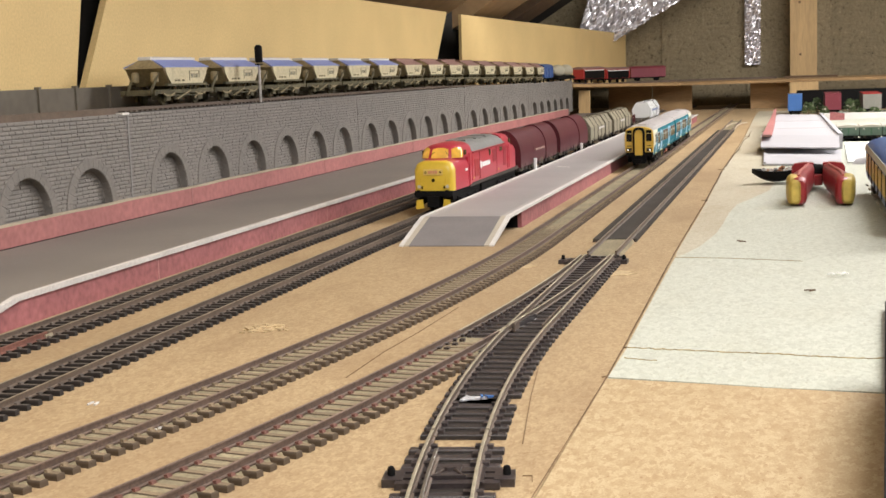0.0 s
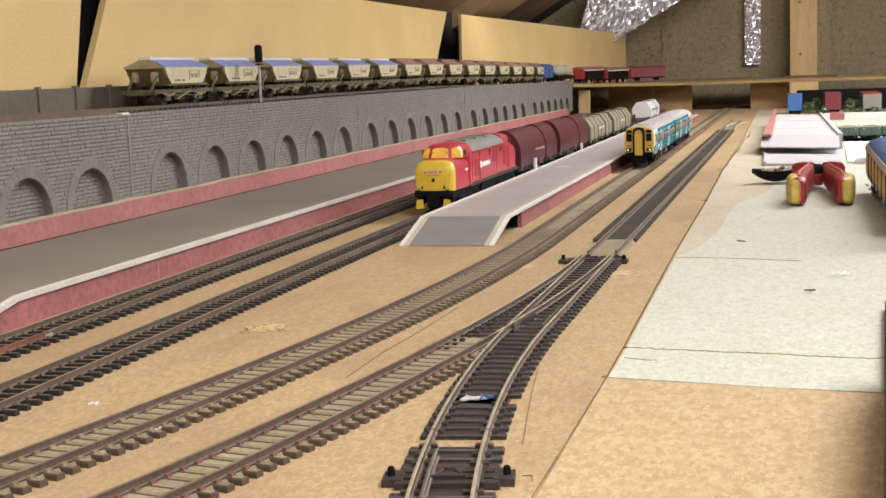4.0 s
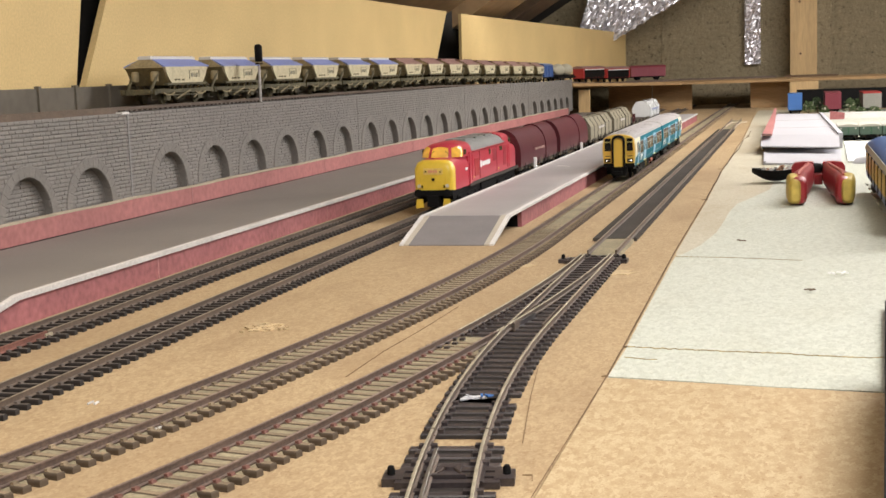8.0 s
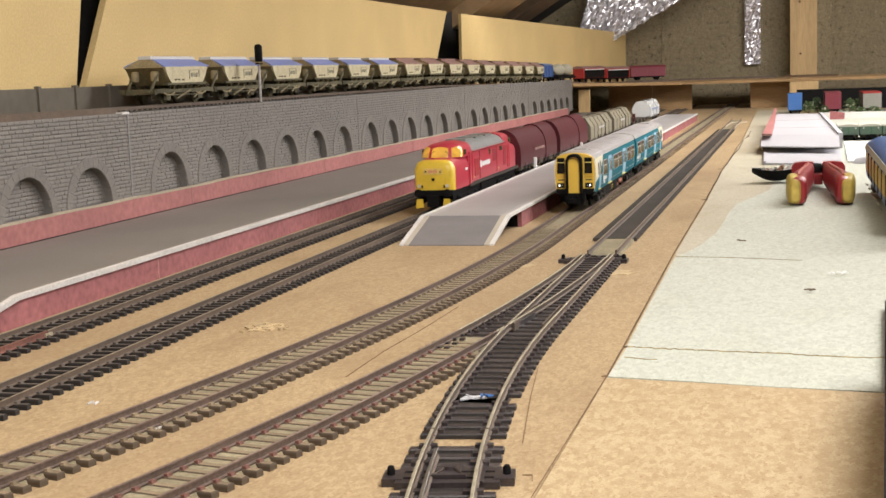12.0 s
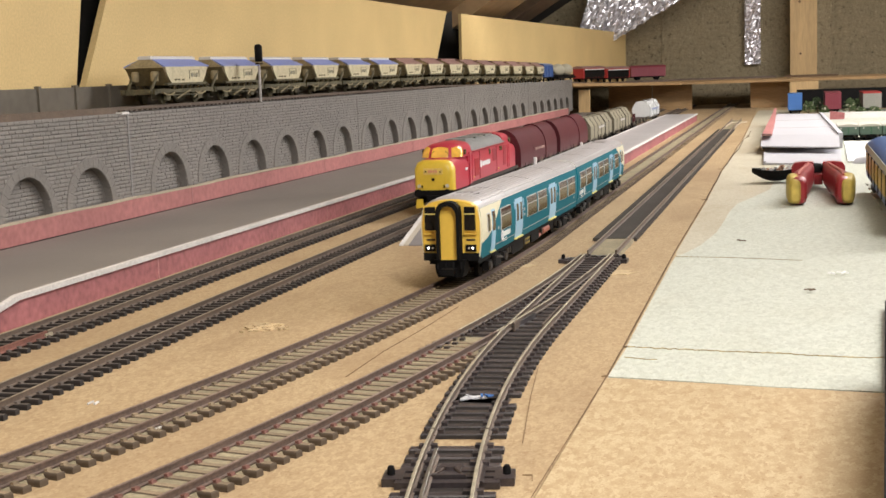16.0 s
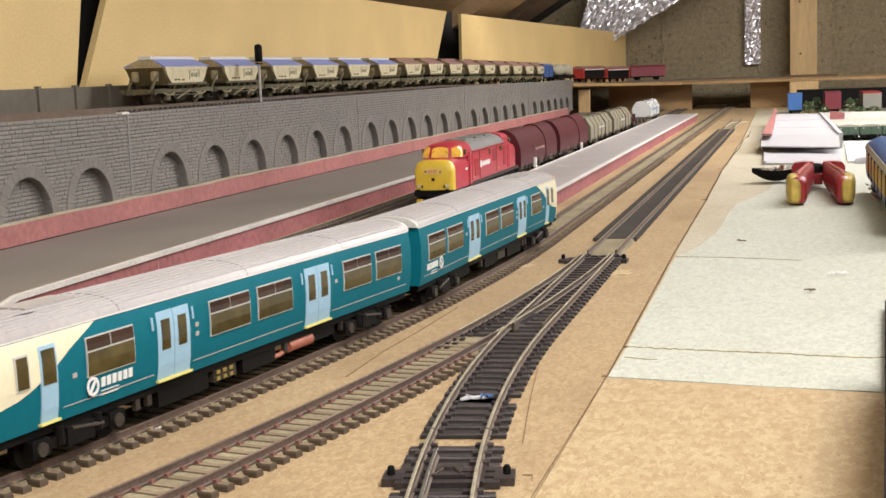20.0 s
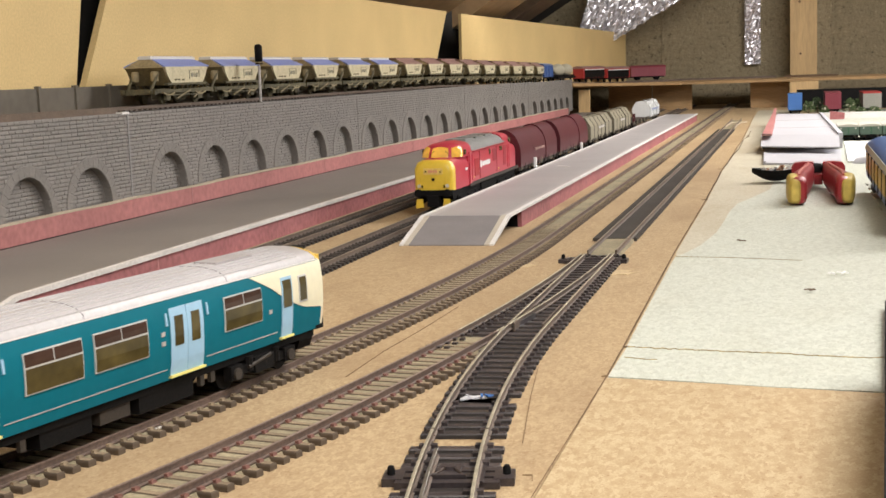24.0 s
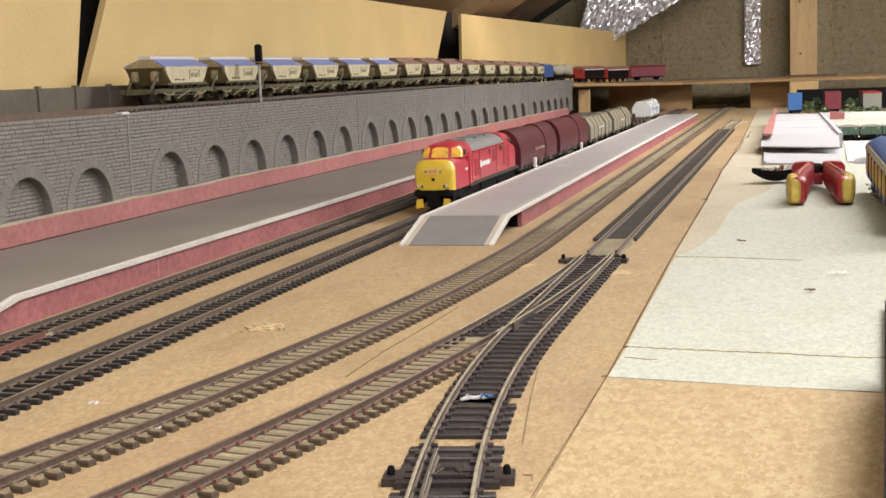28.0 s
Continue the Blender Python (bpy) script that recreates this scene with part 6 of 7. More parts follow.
def roof_strip(name, y0, y1, lift, thick, m_, label, cat, wav=0.0, nx=14, ny=8):
    r = random.Random(int(y0 * 100))
    bm = B()
    top, bot = [], []
    for i in range(nx + 1):
        x = -0.66 + 0.55 * i / nx
        a, b = [], []
        for j in range(ny + 1):
            y = y0 + (y1 - y0) * j / ny
            z = roof_z(x, y) + lift + wav * math.sin(j * 1.7 + i * 0.6) * 0.5 + wav * r.uniform(-0.4, 0.4)
            a.append(bm.verts.new((x, y, z)))
            b.append(bm.verts.new((x, y, z + thick)))
        bot.append(a)
        top.append(b)
    for i in range(nx):
        for j in range(ny):
            bm.faces.new((bot[i][j], bot[i][j + 1], bot[i + 1][j + 1], bot[i + 1][j]))
            bm.faces.new((top[i][j], top[i + 1][j], top[i + 1][j + 1], top[i][j + 1]))
    for j in range(ny):
        bm.faces.new((bot[0][j], top[0][j], top[0][j + 1], bot[0][j + 1]))
        bm.faces.new((bot[nx][j], bot[nx][j + 1], top[nx][j + 1], top[nx][j]))
    for i in range(nx):
        bm.faces.new((bot[i][0], bot[i + 1][0], top[i + 1][0], top[i][0]))
        bm.faces.new((bot[i][ny], top[i][ny], top[i + 1][ny], bot[i + 1][ny]))
    return structure(name, bm, m_, label, cat, smooth=True)


roof_strip("trim_felt", 0.9, 2.32, 0.008, 0.004, CLOTH, "brown roofing felt sagging between rafters", "roofing felt", 0.004)
roof_strip("trim_rafter", 2.42, 2.66, -0.004, 0.05, CLOTH, "brown rafter above the backing boards", "rafter", 0.001)
# The black strips among these paint in the shade between rafters.
roof_strip("trim_felt", 2.68, 2.80, 0.045, 0.004, GAP_SHADE, "black strip standing in for shade between rafters", "roofing felt", 0.002)
roof_strip("trim_rafter", 2.82, 2.98, 0.002, 0.05, DARKWOOD, "brown rafter above the backing boards", "rafter", 0.001)
roof_strip("trim_felt", 3.00, 3.26, 0.040, 0.004, GAP_SHADE, "black strip standing in for shade between rafters", "roofing felt", 0.002)
# crumpled bubble foil against the gable
def crumpled(name, origin, ux, uy, nx, ny, amp, m_, label, seed):
    r = random.Random(seed)
    bm = B()
    o, a, b = Vector(origin), Vector(ux), Vector(uy)
    n = a.cross(b).normalized()
    g = [[bm.verts.new(o + a * (i / nx + r.uniform(-0.3, 0.3) / nx * (0 < i < nx)) + b * (j / ny + r.uniform(-0.3, 0.3) / ny * (0 < j < ny)) + n * r.uniform(-amp, amp)) for j in range(ny + 1)] for i in range(nx + 1)]
    for i in range(nx):
        for j in range(ny):
            bm.faces.new((g[i][j], g[i + 1][j], g[i + 1][j + 1]))
            bm.faces.new((g[i][j], g[i + 1][j + 1], g[i][j + 1]))
    ob = link(name, bm, m_)
    mo = ob.modifiers.new("thickness", "SOLIDIFY")
    mo.thickness = 0.0015
    return tagged(ob, label, "foil insulation", "foil insulation", "structure")


crumpled("trim_foil", (-0.585, 3.61, 0.109), (0.47, 0.0, 0.266), (0.05, 0.12, 0.22), 84, 46, 0.0038, FOILM, "crumpled silver bubble foil under the roof slope", 1)
crumpled("trim_foil_strip", (-0.134, 3.766, 0.104), (0.041, 0.0, 0.0), (0.002, 0.0, 0.40), 10, 80, 0.0025, FOILM, "narrow silver foil strip hanging on the block wall", 2)

# ---- right-hand bench ----
cardp = thing("card_platform", Matrix(), "unfinished white card platform module", "platform", "white card pieces")
part("top_sheet", along_z(B(), [(-0.0432, 1.765), (0.0500, 1.722), (0.0385, 2.405), (-0.0325, 2.456)], 0.0176, 0.0194), CARD, cardp, "plain white card top")
part("front_fascia", loft(B(), [[(-0.0413, 1.668, z + 0.0092), (0.0478, 1.628, z + 0.0092), (0.0500, 1.7215, z + 0.0180), (-0.0432, 1.7645, z + 0.0180)] for z in (0.0, 0.0014)]), CARD, cardp, "white card flap leaning down at the front")
part("edge_lip", loft(B(), [[(0.0502, 1.7225, 0.0030), (0.0540, 1.7225, 0.0030), (0.0545, 1.7225, 0.0216), (0.0485, 1.7225, 0.0222)], [(0.0386, 2.405, 0.0100), (0.0425, 2.405, 0.0100), (0.0425, 2.405, 0.0216), (0.0375, 2.405, 0.0222)]]), CARD, cardp, "raised card edge")
# Buff in place of white card paints shade on this side.
part("side_sheet", loft(B(), [[(-0.0432, 1.767, 0.0), (-0.0418, 1.767, 0.0), (-0.0418, 1.767, 0.0174), (-0.0432, 1.767, 0.0174)], [(-0.0325, 2.455, 0.0), (-0.0311, 2.455, 0.0), (-0.0311, 2.455, 0.0174), (-0.0325, 2.455, 0.0174)]]), EDGE_T, cardp, "card side with its shade painted in buff")
for y in (1.82, 2.10, 2.38):
    part("spacer", boxed(-0.028, 0.034, y, y + 0.03, 0.0, 0.0174), EDGE_T, cardp)
for y in (1.93, 2.17):
    part("pencil_line", boxed(-0.036, 0.042, y, y + 0.0012, 0.0194, 0.0196), EDGE_G, cardp)
flap = thing("brick_paper_strip", Matrix(), "loose strip of pink brick paper on the card module", "card", "white card pieces")
part("strip", loft(B(), [[(-0.0412, 1.716, 0.0202), (-0.0290, 1.716, 0.0202), (-0.0300, 1.716, 0.0222), (-0.0405, 1.716, 0.0230)], [(-0.0400, 2.10, 0.0202), (-0.0310, 2.10, 0.0202), (-0.0305, 2.10, 0.0250), (-0.0385, 2.10, 0.0255)], [(-0.0385, 2.43, 0.0204), (-0.0340, 2.43, 0.0204), (-0.0338, 2.43, 0.0300), (-0.0365, 2.43, 0.0305)]]), PINK_P, flap)
part("cut_end", boxed(-0.0408, -0.0294, 1.7125, 1.7155, 0.0200, 0.0226), DUSTRED, flap, "grimy cut end")
sheet2 = thing("card_sheet", Matrix(), "flat white card sheet lying on the board", "card", "white card pieces")
part("sheet", loft(B(), [[(-0.0346, 1.505, z), (0.0455, 1.478, z), (0.0520, 1.700, z + 0.0006), (-0.0390, 1.735, z + 0.0006)] for z in (0.0006, 0.0024)]), CARD, sheet2)
part("lip", along_z(B(), [(-0.0346, 1.505), (-0.0318, 1.504), (-0.0355, 1.72), (-0.0385, 1.72)], 0.0026, 0.0040), CARD, sheet2)
sheet3 = thing("card_sheet", Matrix(), "bright white card sheet beside the module", "card", "white card pieces")
part("sheet", along_z(B(), [(0.0530, 1.520), (0.0740, 1.510), (0.0930, 1.875), (0.0612, 1.884)], 0.0004, 0.0020), WHITE, sheet3)
cone = thing("card_offcut", pose(0.0640, 1.500, 0.0004), "small crumpled white card offcut", "card", "white card pieces")
part("offcut", loft(B(), [[(-0.0070, 0.0, 0.0), (0.0070, -0.003, 0.0), (0.0075, 0.020, 0.0), (-0.0055, 0.022, 0.0)], [(-0.0040, 0.004, 0.0045), (0.0060, 0.002, 0.0060), (0.0068, 0.018, 0.0065), (-0.0020, 0.018, 0.0050)]]), CARD, cone, bevel=0.0006)

# pliers on edge, grips towards the camera, jaws away from it
tool = thing("pliers", Matrix(), "pliers lying on the board with red and yellow grips", "hand tool")


def grip(pts, n=20, e=0.55):
    """A flattened tube of rounded-square section through (x, y, z, half width, half height)."""
    rings = []
    for i, (x, y, z, w, h) in enumerate(pts):
        p, q = pts[max(i - 1, 0)], pts[min(i + 1, len(pts) - 1)]
        d = Vector((q[0] - p[0], q[1] - p[1])).normalized()
        sx, sy = -d.y, d.x
        ring = []
        for k in range(n):
            c, t = math.cos(2 * math.pi * k / n), math.sin(2 * math.pi * k / n)
            a, b = math.copysign(abs(c) ** e, c) * w, math.copysign(abs(t) ** e, t) * h
            ring.append((x + sx * a, y + sy * a, z + b))
        rings.append(ring)
    return loft(B(), rings)


for sx in (-1, 1):
    cx = lambda u: 0.0180 + sx * u
    part("grip", grip([(cx(0.0160), 1.0700, 0.0115, 0.0036, 0.0086), (cx(0.0160), 1.073, 0.0116, 0.0056, 0.0104), (cx(0.0168), 1.095, 0.0118, 0.0064, 0.0108), (cx(0.0156), 1.120, 0.0122, 0.0064, 0.0108), (cx(0.0126), 1.148, 0.0126, 0.0060, 0.0104), (cx(0.0096), 1.176, 0.0130, 0.0050, 0.0100), (cx(0.0082), 1.205, 0.0134, 0.0048, 0.0096), (cx(0.0080), 1.226, 0.0134, 0.0040, 0.0088)]), GRIP_R, tool, "glossy red plastic grip", smooth=True)
    part("grip_pad", grip([(cx(0.0190), 1.0680, 0.0110, 0.0028, 0.0070), (cx(0.0192), 1.0700, 0.0112, 0.0046, 0.0092), (cx(0.0198), 1.080, 0.0116, 0.0053, 0.0108), (cx(0.0204), 1.096, 0.0122, 0.0058, 0.0108), (cx(0.0206), 1.112, 0.0130, 0.0040, 0.0092), (cx(0.0202), 1.124, 0.0136, 0.0012, 0.0060)]), GRIP_Y, tool, "worn yellow soft grip end", smooth=True)
    part("finger_guard", loft(B(), [[(cx(u), y, z) for u, z in ((0.0040, 0.0060), (0.0200, 0.0070), (0.0222, 0.0120), (0.0222, 0.0195), (0.0200, 0.0226), (0.0120, 0.0236), (0.0040, 0.0232))] for y in (1.212, 1.224)]), GRIP_R, tool, "red finger guard", bevel=0.0012, smooth=True)
    # The paler pink paints a highlight along the grip's top edge.
    part("top_ridge", sweep(B(), [(cx(0.0166), 1.084, 0.0226), (cx(0.0158), 1.118, 0.0230), (cx(0.0126), 1.150, 0.0230), (cx(0.0094), 1.180, 0.0230), (cx(0.0082), 1.208, 0.0230)], [0.0010, 0.0016, 0.0016, 0.0015, 0.0010], 10), GRIP_P, tool, "pink edge of the grip with its highlight painted in", smooth=True)
part("pivot", rod(B(), (0.0100, 1.232, 0.0150), (0.0260, 1.232, 0.0130), 0.0070, 14), BLACK, tool, smooth=True)
part("spring", boxed(0.0145, 0.0215, 1.205, 1.226, 0.0045, 0.0130), GRIP_R, tool, "red inner leaf", bevel=0.0012)
part("jaw", loft(B(), [[(0.009, 1.236, 0.006), (0.027, 1.236, 0.006), (0.027, 1.236, 0.0195), (0.009, 1.236, 0.0195)], [(0.000, 1.29, 0.006), (0.009, 1.29, 0.006), (0.009, 1.29, 0.0180), (0.000, 1.29, 0.0180)]]), BLACK, tool, "black steel jaw", bevel=0.0008)

# black dish of small links
dish = thing("dish", pose(-0.0185, 1.285, 0.0012), "black curved dish holding small copper links", "dish")
bm = B()
rings = []
for i in range(13):
    t = -1 + 2 * i / 12
    w = 0.016 * (1 - abs(t) ** 2.2) + 0.0008
    zb = 0.0085 * abs(t) ** 2.0
    rings.append([(t * 0.0215, -w, 0.0105 + 0.0018 * t * t), (t * 0.0215, -w * 0.72, zb + 0.002), (t * 0.0215, 0, zb), (t * 0.0215, w * 0.72, zb + 0.002), (t * 0.0215, w, 0.0105 + 0.0018 * t * t), (t * 0.0215, w * 0.9, 0.0108 + 0.0018 * t * t), (t * 0.0215, 0, zb + 0.0035), (t * 0.0215, -w * 0.9, 0.0108 + 0.0018 * t * t)])
part("bowl", loft(bm, rings), BLACK, dish, "thin black curved bowl", smooth=True)
r = random.Random(4)
for i in range(26):
    x, y = r.uniform(-0.012, 0.014), r.uniform(-0.008, 0.008)
    c = Vector((x, y, 0.0095 + r.uniform(0, 0.0035)))
    pts = [c + Vector((math.cos(t) * 0.0017, math.sin(t) * 0.0012, math.sin(t + i) * 0.0008)) for t in [2 * math.pi * k / 7 for k in range(7)]]
    part("link", sweep(B(), pts, [0.0006] * 7, 6), COPPER if i % 2 else EDGE, dish, smooth=True)

# passenger coach standing at the right
co = thing("coach", pose(0.0725, 0.86, 0.0004), "blue model coach with ochre panels and blue roof", "coach")
CL = 0.325
part("body", loft(B(), [[(x, y, z) for x, z in ((0.0160, 0.013), (0.0170, 0.020), (0.0168, 0.0360), (-0.0168, 0.0360), (-0.0170, 0.020), (-0.0160, 0.013))] for y in (0, CL)]), COACHBLUE, co, smooth=True)
rp = [(0.0170, 0.0360), (0.0160, 0.0398), (0.0115, 0.0432), (0.0060, 0.0450), (0, 0.0455)]
part("roof", along_y(B(), rp + [(-x, z) for x, z in reversed(rp[:-1])], -0.001, CL + 0.001), COACHBLUE, co, "blue curved roof", smooth=True)
for sx in (-1, 1):
    part("cantrail", loft(B(), [[(sx * 0.0169, y, 0.0353), (sx * 0.0176, y, 0.0357), (sx * 0.0164, y, 0.0400), (sx * 0.0155, y, 0.0398)] for y in (0, CL)]), COACHGREY, co, "grey cantrail")
    for i in range(7):
        y = 0.020 + i * 0.043
        part("panel", boxed(min(sx * 0.0165, sx * 0.0174), max(sx * 0.0165, sx * 0.0174), y, y + 0.030, 0.0200, 0.0338), COACHYEL, co, "ochre side panel")
    for i in range(6):
        part("door_line", boxed(min(sx * 0.0168, sx * 0.0175), max(sx * 0.0168, sx * 0.0175), 0.0555 + i * 0.043, 0.0565 + i * 0.043, 0.0150, 0.0360), BLACK, co)
part("underframe", boxed(-0.0140, 0.0140, 0.004, CL - 0.004, 0.0095, 0.0132), UNDER, co)
for yc in (0.050, CL - 0.050):
    bm = B()
    for sx in (-1, 1):
        box(bm, sx * 0.0130 - 0.0012, sx * 0.0130 + 0.0012, yc - 0.020, yc + 0.020, 0.0045, 0.0085)
    part("bogie", bm, UNDER_B, co)
    for dy in (-0.014, 0.014):
        part("wheelset", wheel(wheel(B(), -0.0083, yc + dy, 0.0060, 0.0060, 0.0022), 0.0083, yc + dy, 0.0060, 0.0060, 0.0022), UNDER_B, co)
for i in range(8):
    part("step_board", boxed(-0.0178, -0.0165, 0.020 + i * 0.038, 0.034 + i * 0.038, 0.0080, 0.0092), COACHGREY, co)

# vans standing end-on with pale roofs
for x in (0.0680, 0.0975, 0.1270, 0.1565):
    v = thing("goods_van", pose(x, 1.93, 0.0002), "dusty green model van with a pale roof", "wagon", "standing vans")
    part("body", boxed(-0.0141, 0.0141, 0, 0.085, 0.0075, 0.0186), GREEN_D, v, bevel=0.0005)
    rp = [(0.0145, 0.0186), (0.0138, 0.0204), (0.0070, 0.0216), (0, 0.0220), (-0.0070, 0.0216), (-0.0138, 0.0204), (-0.0145, 0.0186)]
    part("roof", along_y(B(), rp, -0.002, 0.087), ROOF_V, v, "pale grey roof")
    part("end_post", boxed(-0.0008, 0.0008, -0.0010, 0.0, 0.0078, 0.0186), GREEN, v)
    part("frame", boxed(-0.0130, 0.0130, 0.003, 0.082, 0.0030, 0.0076), UNDER, v)
    part("coupling", boxed(-0.0020, 0.0020, -0.008, 0.003, 0.0040, 0.0062), UNDER, v)
    for sx in (-1, 1):
        part("lamp_dot", rod(B(), (sx * 0.0095, -0.0012, 0.0165), (sx * 0.0095, 0, 0.0165), 0.0009, 8), EDGE, v)
        part("buffer", rod(B(), (sx * 0.0085, -0.006, 0.0060), (sx * 0.0085, 0.003, 0.0060), 0.0016, 8), UNDER_B, v)
    for yc in (0.02, 0.065):
        part("wheelset", wheel(wheel(B(), -0.0083, yc, 0.0056, 0.0056, 0.0022), 0.0083, yc, 0.0056, 0.0056, 0.0022), UNDER, v)


def container(x, w, h, L, body, top, label):
    c = thing("container_wagon", pose(x, 2.93, 0.0), label, "wagon", "container wagons")
    part("box", boxed(-w / 2, w / 2, 0, L, 0.0085, h), body, c, bevel=0.0006)
    part("lid", boxed(-w / 2 - 0.0004, w / 2 + 0.0004, -0.0004, L + 0.0004, h, h + 0.0015), top, c)
    for i in range(5):
        part("rib", boxed(-w / 2 + w * (i + 0.5) / 5 - 0.0006, -w / 2 + w * (i + 0.5) / 5 + 0.0006, -0.0009, 0.0, 0.0100, h - 0.002), body, c)
    part("frame", boxed(-0.0125, 0.0125, 0.002, L - 0.002, 0.0040, 0.0086), UNDER, c)
    for yc in (0.02, L - 0.02):
        part("wheelset", wheel(wheel(B(), -0.0083, yc, 0.0056, 0.0056, 0.0022), 0.0083, yc, 0.0056, 0.0056, 0.0022), UNDER, c)
    return c


container(-0.003, 0.0285, 0.0405, 0.10, BOXBLUE, BOXBLUE, "blue model container on a short wagon")
container(0.073, 0.0320, 0.0405, 0.16, BOXMAR, BOXMAR, "maroon model container on a short wagon")
container(0.150, 0.0360, 0.0385, 0.18, BOXGREY, BOXRED, "grey ended model container with red top")
container(0.205, 0.0320, 0.0385, 0.14, COACHBLUE, COACHBLUE, "dark blue model container on a short wagon")


def bush(x, y, z0, rad, hgt, seed):
    r = random.Random(seed)
    b = thing("bush", pose(x, y, z0), "small dark green model bush with pale flecks", "bush", "model bushes")
    part("trunk", rod(B(), (0, 0, 0), (0, 0, hgt * 0.5), 0.0012, 6, 0.0006), DARKWOOD, b)
    bm = B()
    for i in range(420):
        a, u = r.uniform(0, 6.28), r.uniform(0, 1)
        rr = rad * math.sqrt(r.uniform(0.05, 1)) * (1.0 - 0.55 * u * u)
        c = Vector((rr * math.cos(a), rr * math.sin(a), hgt * (0.12 + 0.86 * u) + r.uniform(-0.001, 0.001)))
        d = Vector((r.gauss(0, 1), r.gauss(0, 1), r.gauss(0, 1))).normalized()
        e = d.orthogonal().normalized() * r.uniform(0.0006, 0.0012)
        f = d.normalized() * r.uniform(0.0012, 0.0024)
        v = [bm.verts.new(c + q) for q in (-e, f * 0.6, e, -f)]
        bm.faces.new(v)
    part("crown", bm, BUSH, b, "clumped dark leaves")
    bm = B()
    for i in range(5):
        a = r.uniform(0, 6.28)
        c = Vector((rad * 0.6 * math.cos(a), -abs(rad * 0.6 * math.sin(a)), hgt * r.uniform(0.3, 0.8)))
        box(bm, c.x - 0.0012, c.x + 0.0012, c.y - 0.0012, c.y + 0.0012, c.z - 0.0010, c.z + 0.0010)
    part("fleck", bm, COACHGREY, b)
    return b


for x, y, rad, hgt, sd in ((0.024, 2.93, 0.016, 0.026, 1), (0.042, 2.98, 0.015, 0.033, 2), (0.104, 2.90, 0.014, 0.031, 3), (0.119, 2.96, 0.013, 0.028, 4), (0.055, 2.88, 0.010, 0.018, 5), (0.15, 2.86, 0.014, 0.014, 6), (0.125, 2.85, 0.012, 0.013, 7)):
    bush(x, y, 0.0, rad, hgt, sd)
# The strip's height also stands in for the dark wall under the shelf.
bk = thing("black_backing", Matrix(), "matt black strip behind the containers, raised to darken the wall", "card")
part("strip", boxed(0.0, 0.30, 3.16, 3.168, 0.0, 0.0455), BLACK, bk)
part("foot", boxed(0.0, 0.42, 3.168, 3.19, 0.0, 0.003), BLACK, bk)
loose = thing("card_offcut", pose(0.0715, 2.62, 0.0), "pink card offcut beside the platform module", "card", "white card pieces")
part("offcut", along_y(B(), [(-0.012, 0), (0.014, 0), (0.014, 0.012), (-0.012, 0.016)], 0, 0.004), PINK, loose)
pale = thing("card_strip", pose(0.10, 2.66, 0.0), "long cream card strip lying on the bench", "card", "white card pieces")
part("strip", boxed(-0.05, 0.10, 0, 0.05, 0.0, 0.010), EDGE, pale)

# ---- scraps on the boards ----
def scrap(name, label, x, y, z, m_, seed, n=4, size=0.004):
    r = random.Random(seed)
    s = thing(name, pose(x, y, z), label, "scrap")
    bm = B()
    for i in range(n):
        a = r.uniform(0, 3.1)
        c, sn = math.cos(a), math.sin(a)
        ox, oy, l, w = r.uniform(-size, size), r.uniform(-size, size) * 0.5, size * r.uniform(0.4, 0.9), size * r.uniform(0.12, 0.3)
        loft(bm, [[(ox + c * u - sn * v, oy + sn * u + c * v, zz + (0.25 * w if u > 0 else 0)) for u, v in ((-l, -w), (l, -w * 0.6), (l * 0.9, w), (-l, w * 0.7))] for zz in (0.0, 0.0006)])
    part("piece", bm, m_, s)


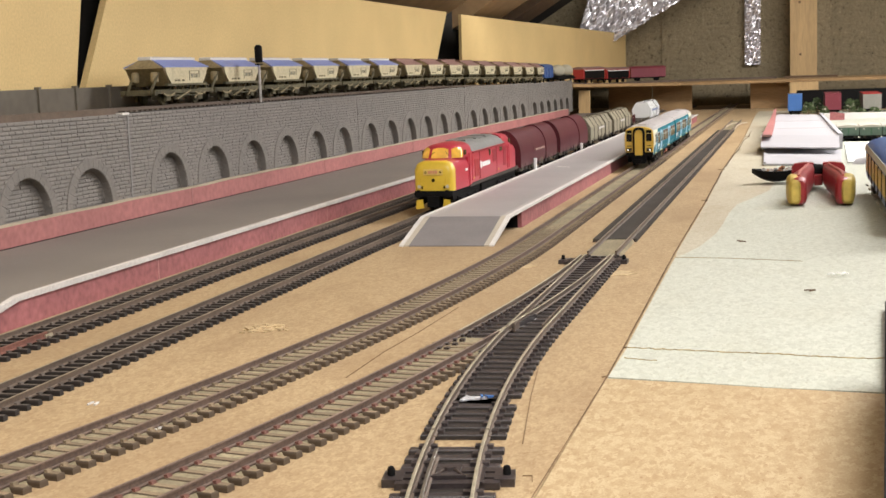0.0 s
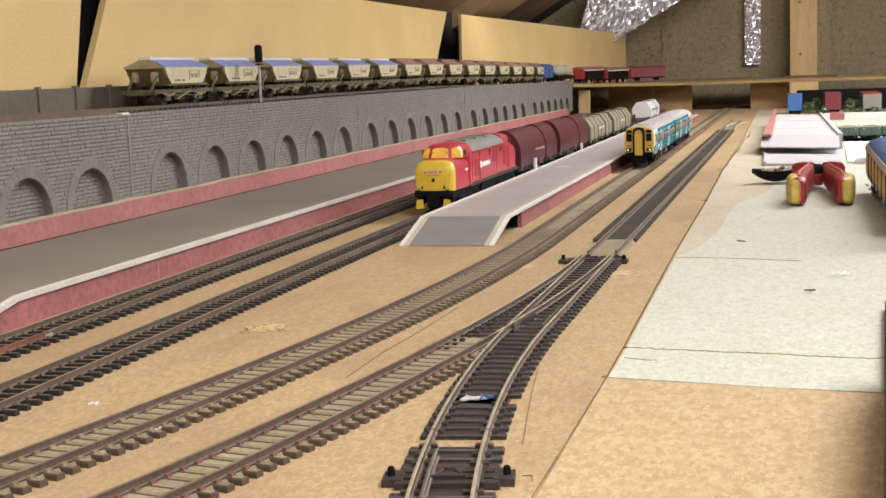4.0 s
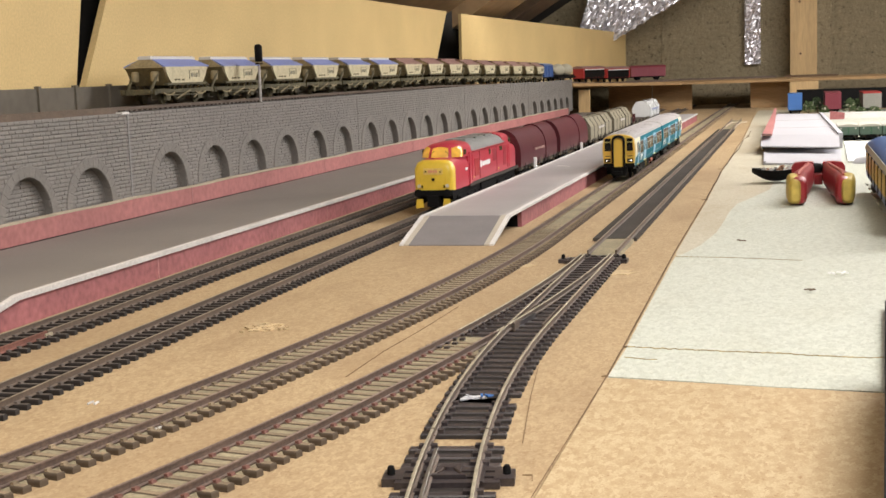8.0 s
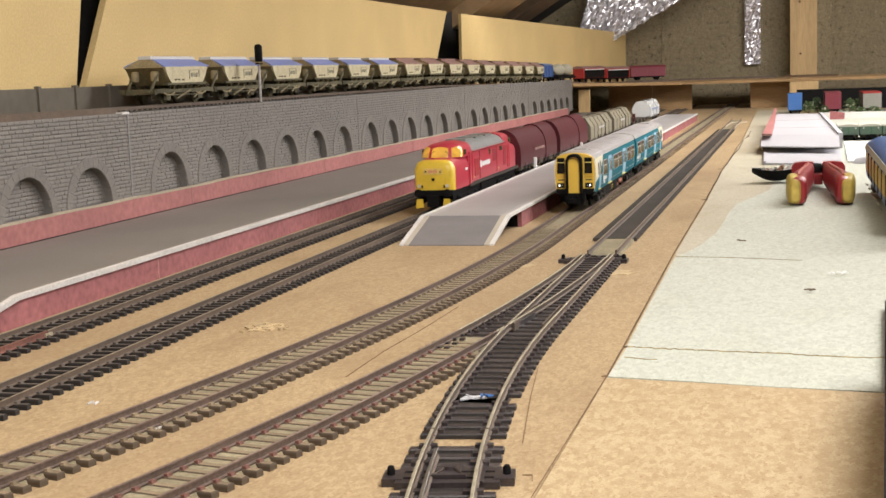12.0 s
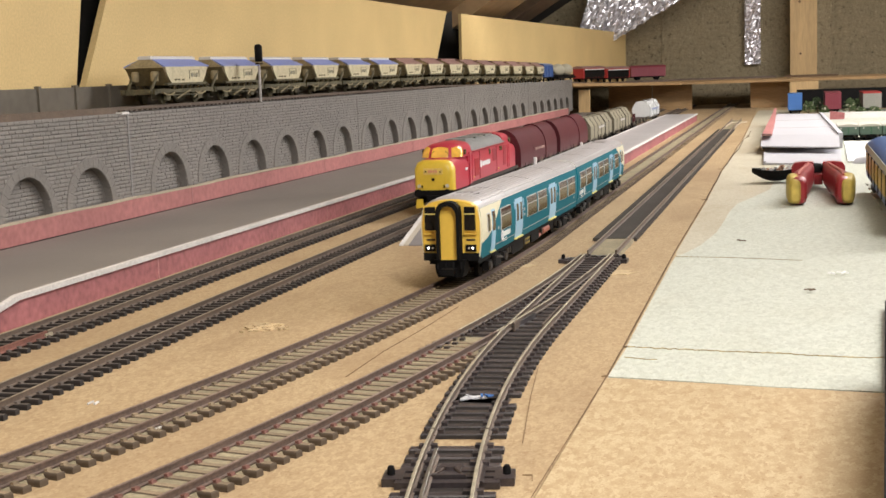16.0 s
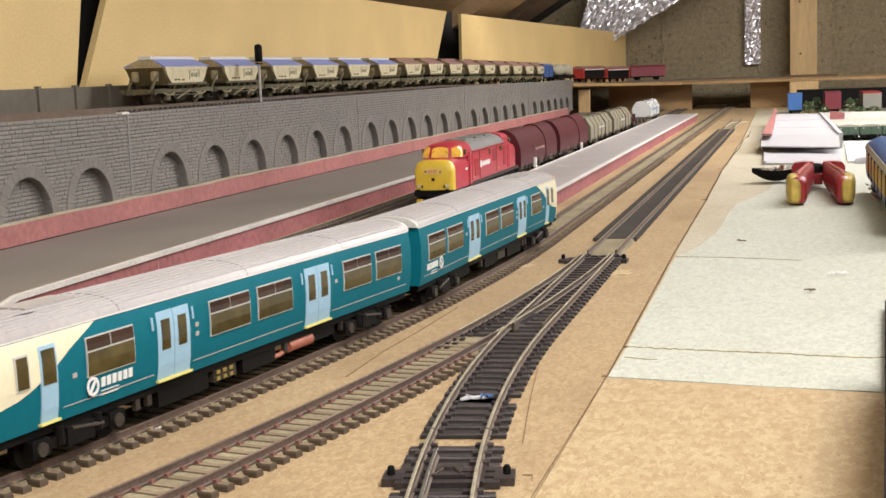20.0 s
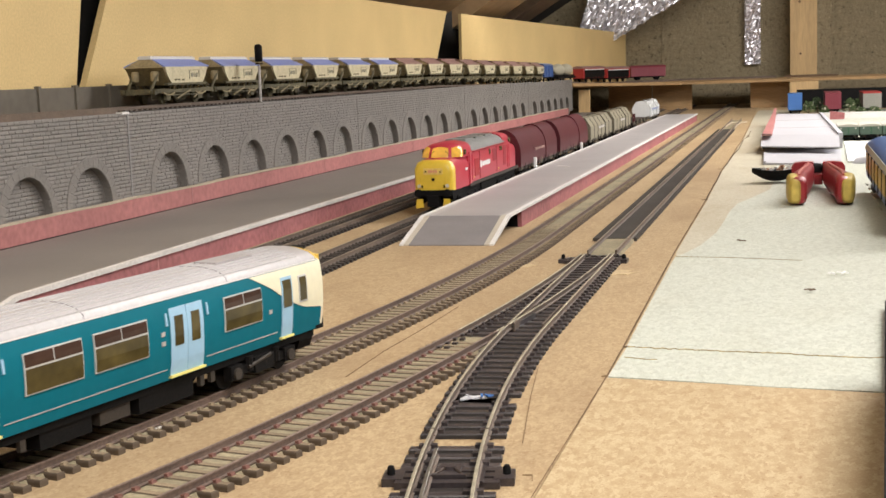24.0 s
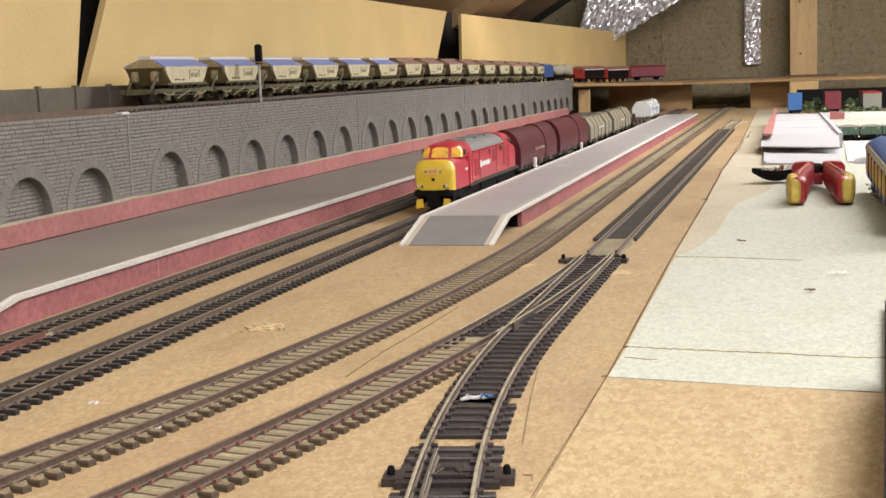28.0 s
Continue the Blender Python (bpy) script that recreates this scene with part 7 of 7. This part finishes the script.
scrap("foil_scrap", "crumpled scrap of silver foil between the rails", -0.1055, 0.4370, 0.0010, SILVER, 1, 8, 0.0034)
scrap("blue_scrap", "tiny blue plastic scrap between the rails", -0.1015, 0.4372, 0.0020, BOXBLUE, 2, 4, 0.0018)
scrap("twig", "small dark twig on the white sheet", 0.007, 0.666, 0.0013, DARKWOOD, 3, 3, 0.0024)
scrap("twig", "small dark splinter on the white sheet", -0.034, 0.852, 0.0013, DARKWOOD, 6, 2, 0.0035)
scrap("paper_scrap", "pale paper scrap on the white sheet", 0.020, 0.72, 0.0013, WHITE, 4, 4, 0.004)
scrap("pale_scrap", "pale flake stuck on the baseboard", -0.114, 0.80, 0.0001, EDGE_T, 8, 4, 0.006)
scrap("pale_scrap", "pale flake stuck on the baseboard", -0.2385, 0.420, 0.0001, EDGE, 9, 2, 0.0022)
scrap("pale_scrap", "pale flake beside a sleeper", -0.1985, 0.386, 0.0012, EDGE, 10, 3, 0.0020)

# black box added for its shadow, flank along the view's edge; dark strip beyond
bb = thing("black_box", Matrix(), "black box added at the edge of view to cast a soft shadow", "box")
part("case", along_z(B(), [(0.0609 * 0.24, 0.24), (0.0609 * 0.462, 0.462), (0.12, 0.462), (0.12, 0.24)], 0.0, 0.024), BLACK, bb, bevel=0.001)
part("lid", along_z(B(), [(0.0612 * 0.242, 0.242), (0.0612 * 0.461, 0.461), (0.119, 0.461), (0.119, 0.242)], 0.0242, 0.0262), UNDER, bb, bevel=0.0006)
ds = thing("dark_strip", Matrix(), "low dark strip lying on the white sheet", "strip")
part("strip", along_z(B(), [(0.0607 * 0.468, 0.468), (0.0604 * 0.62, 0.62), (0.0604 * 0.62 + 0.01, 0.62), (0.0607 * 0.468 + 0.01, 0.468)], 0.0002, 0.0045), UNDER, ds)
for z, dx in ((0.262, 0.008), (0.128, 0.010)):
    scw = thing("screw", pose(dx, 3.7145, z), "dark screw head sunk in the pine post", "screw")
    part("screw_head", rod(B(), (0, 0, 0), (0, -0.0015, 0), 0.0032, 10), DARKWOOD, scw)
# bent rail ends beyond the black strip
for x in (-0.1185, -0.1015):
    st = thing("rail_stub", pose(x, 2.35, 0.0), "pale bent end of unfinished model rail", "rail")
    part("stub", sweep(B(), [(0, 0, 0.0010), (0.001, 0.10, 0.0022), (0.006, 0.17, 0.0030), (0.014, 0.20, 0.0024)], [0.0011] * 4, 8), EDGE_T, st, smooth=True)


# ---- what moves ----
def motions():
    walk(car_a, [(t, car_pose(s)) for t, s in FRONT])
    walk(car_b, [(t, car_pose(s, True)) for t, s in FRONT])


motions()
